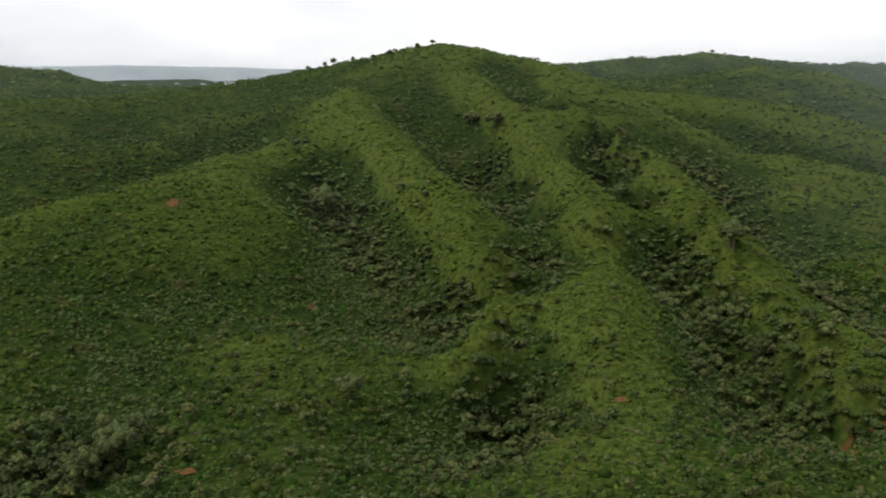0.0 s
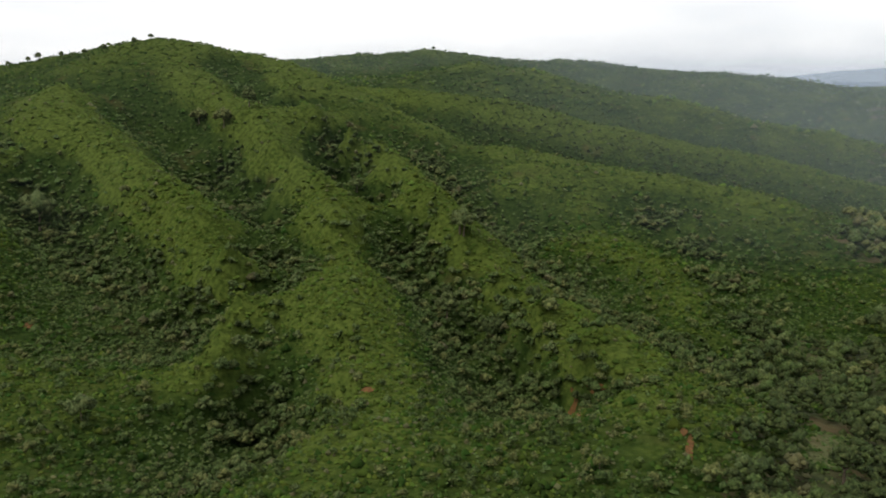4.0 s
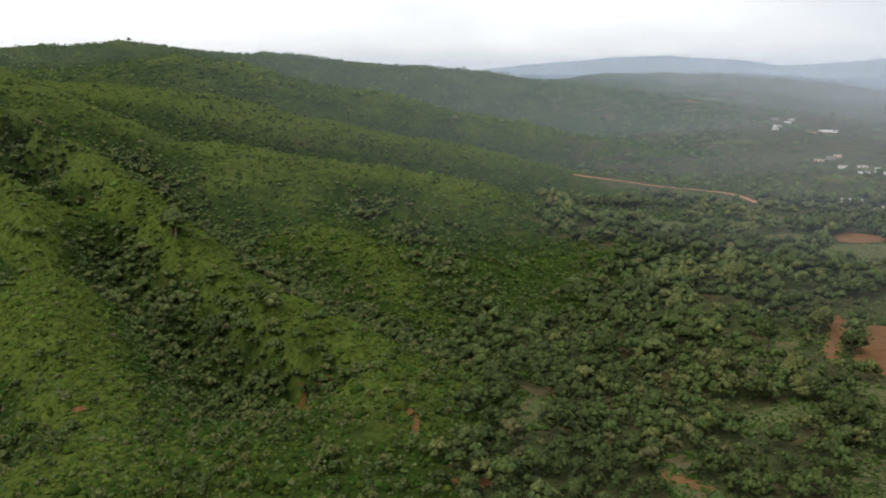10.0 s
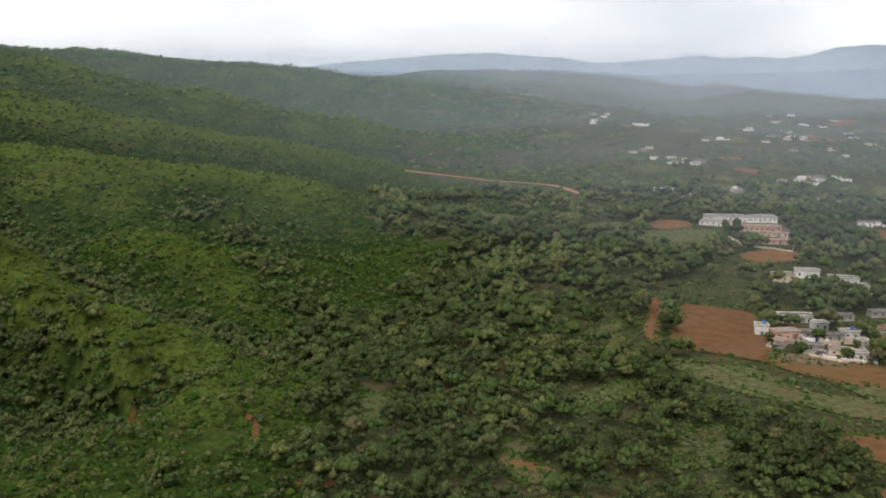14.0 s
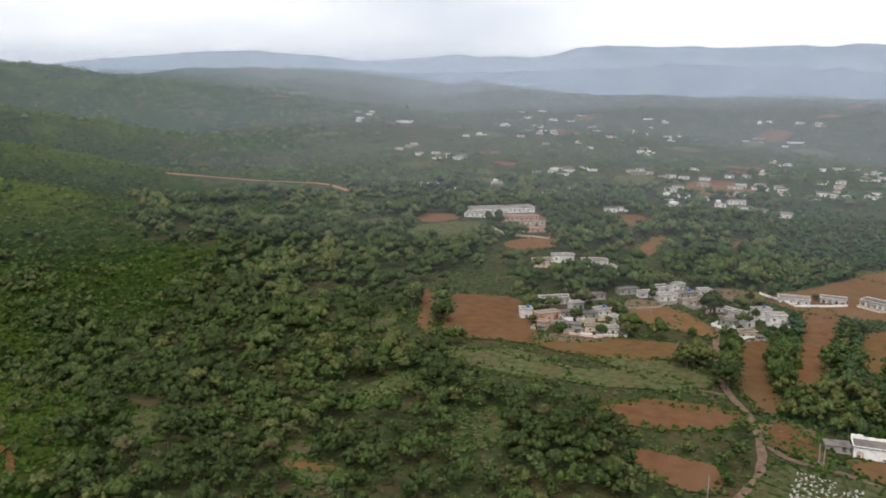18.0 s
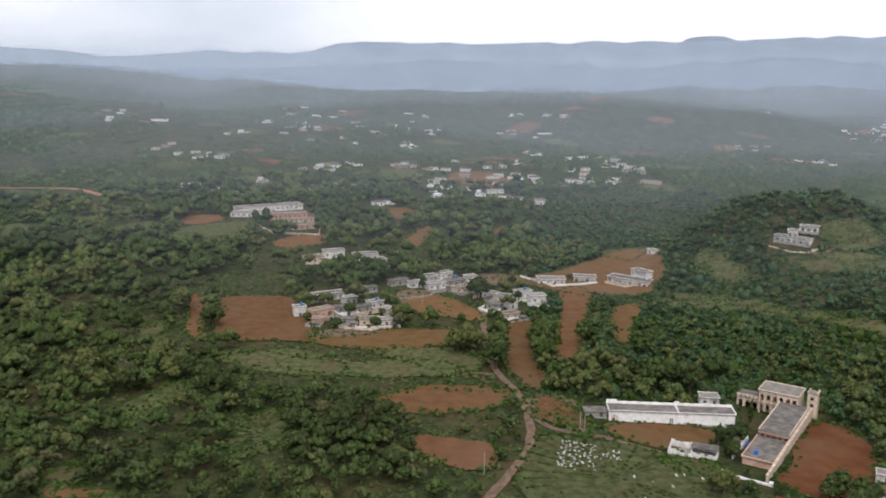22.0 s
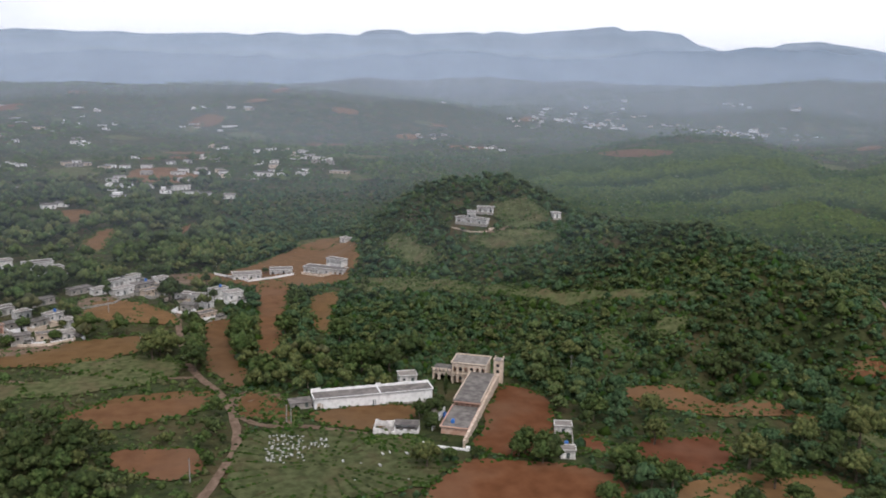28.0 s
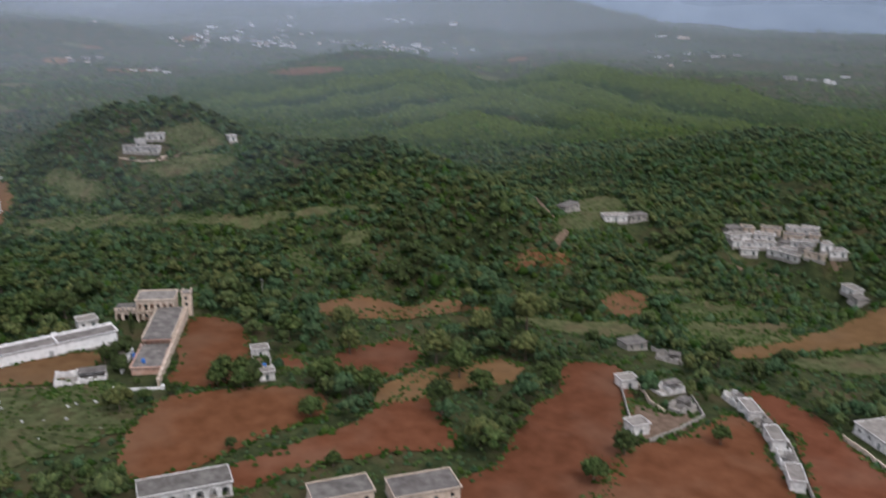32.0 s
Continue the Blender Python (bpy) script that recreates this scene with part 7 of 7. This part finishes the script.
def tree_models():
    out = []
    for k in range(12):
        mat = LEAVES[(0, 1, 3, 2)[k % 4]]
        one, high = np.zeros((1, 3)), np.array([5.0])
        wide = np.array([(2.1, 2.5, 1.9)[k // 4]])
        p, s = crown_places(one, wide, high, 56)
        pieces = [(*clumps(p, s, 0.9, 0.34, OCT_MESH), 0)]
        q = np.repeat(p, 7, 0) + rng.normal(size=(len(p) * 7, 3)) * np.repeat(s, 7)[:, None] * 0.62
        pieces.append((*sprays(q, rng.uniform(0.12, 0.26, len(q))), 0))
        co, tri, slot = joined(pieces)
        crown = leafy_mesh("crown", co, tri, slot, [mat], True)
        bm = trunk_bm(5.0, 0.17, k)
        me = bpy.data.meshes.new("trunk")
        bm.to_mesh(me)
        bm.free()
        me.materials.append(BARK)
        out.append((crown, me))
    return out


MODELS = tree_models()
TREE_WORDS = {0: "dark green leafy tree", 1: "mid-green leafy tree", 3: "grey-green leafy tree", 2: "yellow-green leafy tree", 4: "mid-green leafy tree"}
for i in np.nonzero(near)[0]:
    shade = int(kind[i]) if kind[i] < 4 else 1
    crown, stem = MODELS[(0, 1, 3, 2).index(shade) + 4 * int(rng.integers(0, 3))]
    root = tagged(new("tree"), TREE_WORDS[shade] + (" on the shrubby hillside" if hill[i] > 0.5 else " beside the valley fields"), "tree", group="trees")
    k = tall[i] / 5.0
    root.matrix_world = Matrix.LocRotScale((x[i], y[i], z[i]), Euler((0, 0, rng.uniform(0, 6.28))), (k * rng.uniform(0.9, 1.15), k * rng.uniform(0.9, 1.15), k))
    for name, me in (("crown", crown), ("trunk", stem)):
        ob = new(name, me)
        ob.parent = root


def lone_tree(x, y, wide, shade):
    """A tree that stands out by its size or colour, with a crown that wide."""
    crown, stem = MODELS[(0, 1, 3, 2).index(shade) + 4 * int(rng.integers(0, 3))]
    root = tagged(new("tree"), {0: "large dark green", 1: "large mid-green", 3: "rounded grey-green", 2: "large yellow-green"}[shade] + " tree standing out from the rest", "tree", group="trees")
    k = wide / 4.3
    root.matrix_world = Matrix.LocRotScale((x, y, height(x, y)), Euler((0, 0, rng.uniform(0, 6.28))), (k, k * rng.uniform(0.9, 1.1), k * rng.uniform(0.85, 1.1)))
    for name, me in (("crown", crown), ("trunk", stem)):
        ob = new(name, me)
        ob.parent = root


def lone_trees(*many):
    for tree in many:
        lone_tree(*tree)


# lone trees start
lone_trees((235.9, -103, 8.1, 2), (217, -124.2, 11.8, 2), (226.4, -146.6, 10.1, 2), (227.1, -166, 14, 2), (213.6, -85.3, 10.4, 1), (254.8, -109.1, 9.5, 2), (288, -86.7, 7.4, 1), (231.6, -61.2, 8.4, 1), (227.2, -65.1, 8.3, 1), (327, 61.7, 11.1, 2), (311.9, 44.1, 11.5, 0), (324.1, 27.7, 9.9, 1), (353.5, 30, 10.6, 1), (351.5, 12.5, 9.5, 1), (395.5, 8.5, 10.6, 1), (342.7, -9.5, 10.4, 1), (309.7, -17.1, 11.3, 1), (308.8, -27.6, 11.3, 0), (291.1, 2.8, 7.1, 2), (298.1, 17.8, 11.1, 1))
lone_trees((263.1, -33.3, 6, 0), (265.3, -38.4, 6.7, 0), (226.4, -30.9, 7.3, 2), (407.5, 67.9, 12.3, 0), (395.1, 126.8, 8.7, 0), (454.4, 99.1, 8.3, 2), (438.8, 54.6, 6.6, 0), (257.2, -90.4, 10.2, 1), (205.7, -96, 8.7, 1), (203.8, -124.9, 9.1, 1), (185.4, -107.9, 9.7, 0), (191.4, -124.5, 8.4, 1), (163.5, -107, 8.5, 2), (145.5, -139, 6.6, 0), (139, -166.3, 6.3, 1), (173.2, -71, 4.6, 1), (207.5, -151.8, 9.2, 2), (186.6, -146.4, 6.2, 1), (244.6, -106, 6.2, 1), (218.3, -86.4, 7.3, 1))
lone_trees((208, -90.9, 8.4, 1), (199.4, -75.5, 6.2, 1), (172.5, -233.2, 5.2, 0), (181.6, -211, 8.5, 0), (166.5, -210, 6.9, 0), (138.5, -123.1, 6.2, 1), (224.4, -64.5, 6.2, 1), (230.4, -58.8, 5.6, 1), (193.1, -51.8, 3.1, 0), (167.3, 172.3, 12, 0), (144.2, 422.4, 13, 3), (104.3, 191, 3.5, 2), (237.6, 219.2, 11.8, 0), (258.7, 181.6, 11.5, 2), (196.4, 161.4, 9.5, 1), (389.2, 267.8, 12.6, 2), (404, 256.2, 11.3, 2), (358.7, 199.9, 9.8, 2), (386.3, 271.9, 12.6, 2), (346.8, 194.7, 10.6, 2))
lone_trees((332.9, 171.1, 9, 0), (299.7, 188.9, 12.7, 0), (214.5, 174.7, 7.7, 1), (219.2, 153.6, 7.6, 1), (239.7, 66.9, 12.6, 0), (254, 130.5, 10.6, 0), (331.9, 59.6, 11.2, 2), (340.2, 30.2, 12.5, 1), (323.7, 46.1, 9.9, 1), (238.3, 81.1, 11.1, 0), (-81.3, 586.6, 20.7, 3), (-72.2, 559.7, 9.9, 2), (59.5, 691.3, 14, 3), (118.9, 370.3, 14, 3), (116.6, 562.4, 9.9, 3), (142.8, 424.3, 13, 3), (22.8, 723.7, 12.5, 2), (39.8, 690.5, 14, 2), (-32.3, 290.4, 9, 3), (-98.3, 245.3, 13.3, 3))
lone_trees((-104.6, 235.2, 11.5, 3), (129.9, 339.9, 10.9, 0), (-97.4, 257.9, 10.4, 3), (-13, 899.6, 6.3, 3), (-28, 885.5, 5.9, 3), (-40.9, 882.3, 4.6, 3), (-55.3, 888.6, 5.9, 3), (-74.3, 913.9, 5.2, 3), (-96.5, 928.8, 6.6, 3), (-118, 934.8, 7.6, 3), (-127.3, 936.3, 6.2, 3), (-148.5, 957.3, 5.9, 3), (-86.9, 922.6, 4.3, 3))
lone_trees((253.3, -36.4, 4.6, 0), (259, -37, 4.2, 0), (267.8, -37.6, 4.4, 0), (275.2, -41.6, 4.0, 0), (234.5, -30.7, 3.4, 1), (231, -38.3, 4.0, 1), (230.2, -45.5, 3.6, 0), (242.6, -38.6, 2.4, 1), (233.5, -60.8, 6.0, 0), (229.3, -28.4, 4.2, 2))
_village = random.Random(71)
for front, end, back_way in FRONTS:
    if front.y > 20 and 330 < front.length < 500 and _village.random() < 0.45:
        spot = front - (end - front).normalized() * _village.uniform(2.0, 4.0) - back_way * _village.uniform(-4, 6)
        if not any(abs((spot - f).dot((e - f).normalized()) - (e - f).length / 2) < (e - f).length / 2 + 1 and -1 < (spot - f).dot(w) < 7 for f, e, w in FRONTS):
            lone_tree(spot.x, spot.y, _village.uniform(3.5, 6.0), _village.choice((0, 0, 1, 2)))
# lone trees end


def cypress(x, y, tall):
    """A slim dark evergreen, pointed at the top."""
    root = tagged(new("cypress"), "slim dark green cypress beside the mansion court", "tree", group="cypresses")
    root.matrix_world = pose(x, y, height(x, y))
    at = rng.uniform(0.02, 1.0, 60)
    wide = 0.62 * np.sin(np.pi * np.clip(at * 0.9 + 0.1, 0, 1)) ** 0.7
    turn = rng.uniform(0, 6.28, 60)
    co, tri = clumps(np.c_[np.cos(turn) * wide * 0.7, np.sin(turn) * wide * 0.7, 0.4 + at * (tall - 0.8)], wide * 0.7 + 0.18, 1.3, 0.3, OCT_MESH)
    ob = new("crown", leafy_mesh("crown", co, tri, np.zeros(len(tri), int), [LEAF_DARK], True))
    ob.parent = root
    bm = bmesh.new()
    bmesh.ops.create_cone(bm, cap_ends=True, segments=7, radius1=0.16, radius2=0.06, depth=tall * 0.8, matrix=pose(0, 0, tall * 0.4 - 0.2))
    part("trunk", bm, BARK, root)


for x_at, y_at, high in ((284.5, -45.2, 9.0), (256.2, -34.6, 6.5), (262.0, -36.2, 7.0)):
    cypress(x_at, y_at, high)


def wood(name, pick, lumps, leaves, label, template=None):
    at, n = np.c_[x, y, z][pick], int(pick.sum())
    p, s = crown_places(at, radius[pick], tall[pick], lumps)
    shade = np.repeat(kind[pick], lumps)
    pieces = [(*clumps(p, s, 0.95, 0.30, template), np.repeat(shade, len((template or OCT_MESH)[1])))]
    if leaves:
        m = rng.integers(0, len(p), n * leaves)
        q = p[m] + rng.normal(size=(len(m), 3)) * s[m][:, None] * 0.7
        pieces.append((*sprays(q, rng.uniform(0.25, 0.55, len(m))), np.tile(shade[m], 2)))
    co, tri, slot = joined(pieces)
    tagged(new(name, leafy_mesh(name, co, tri, slot, LEAVES, True)), label, "trees", kind="stuff")


wood("woodland", far & (reach < 340), 16, 26, "mixed green woodland and orchards in the valley", OCT_MESH)
wood("middle_woodland", far & (reach >= 340) & (reach < 480), 10, 8, "mixed green woodland on the valley slopes", OCT_MESH)
wood("distant_woodland", far & (reach >= 480), 5, 0, "green woodland farther up the valley", OCT_MESH)

# far woods
x, y = polar_spots(36000, 840, 3500, -30, 150, 1.0)
head = np.degrees(np.arctan2(x, y))
open_hill = (head < 42) & (np.hypot(x, y) < 2100) | (hillside(x, y) > 0.5)
keep = (value_noise(x, y, 126, 81) + 0.6 * value_noise(x, y, 50, 82) > np.where(open_hill, 9.0, -0.5)) & ~cleared(x, y)
x, y = x[keep], y[keep]
z = ground_height(x, y)
count = len(x)
tall = rng.uniform(5.0, 11.0, count)
radius = tall * rng.uniform(0.45, 0.7, count)
kind = rng.choice([0, 0, 0, 1, 1, 3], count)
wood("far_woods", np.ones(count, bool), 3, 0, "hazy woods and tree lines across the far valley", GEM_MESH)
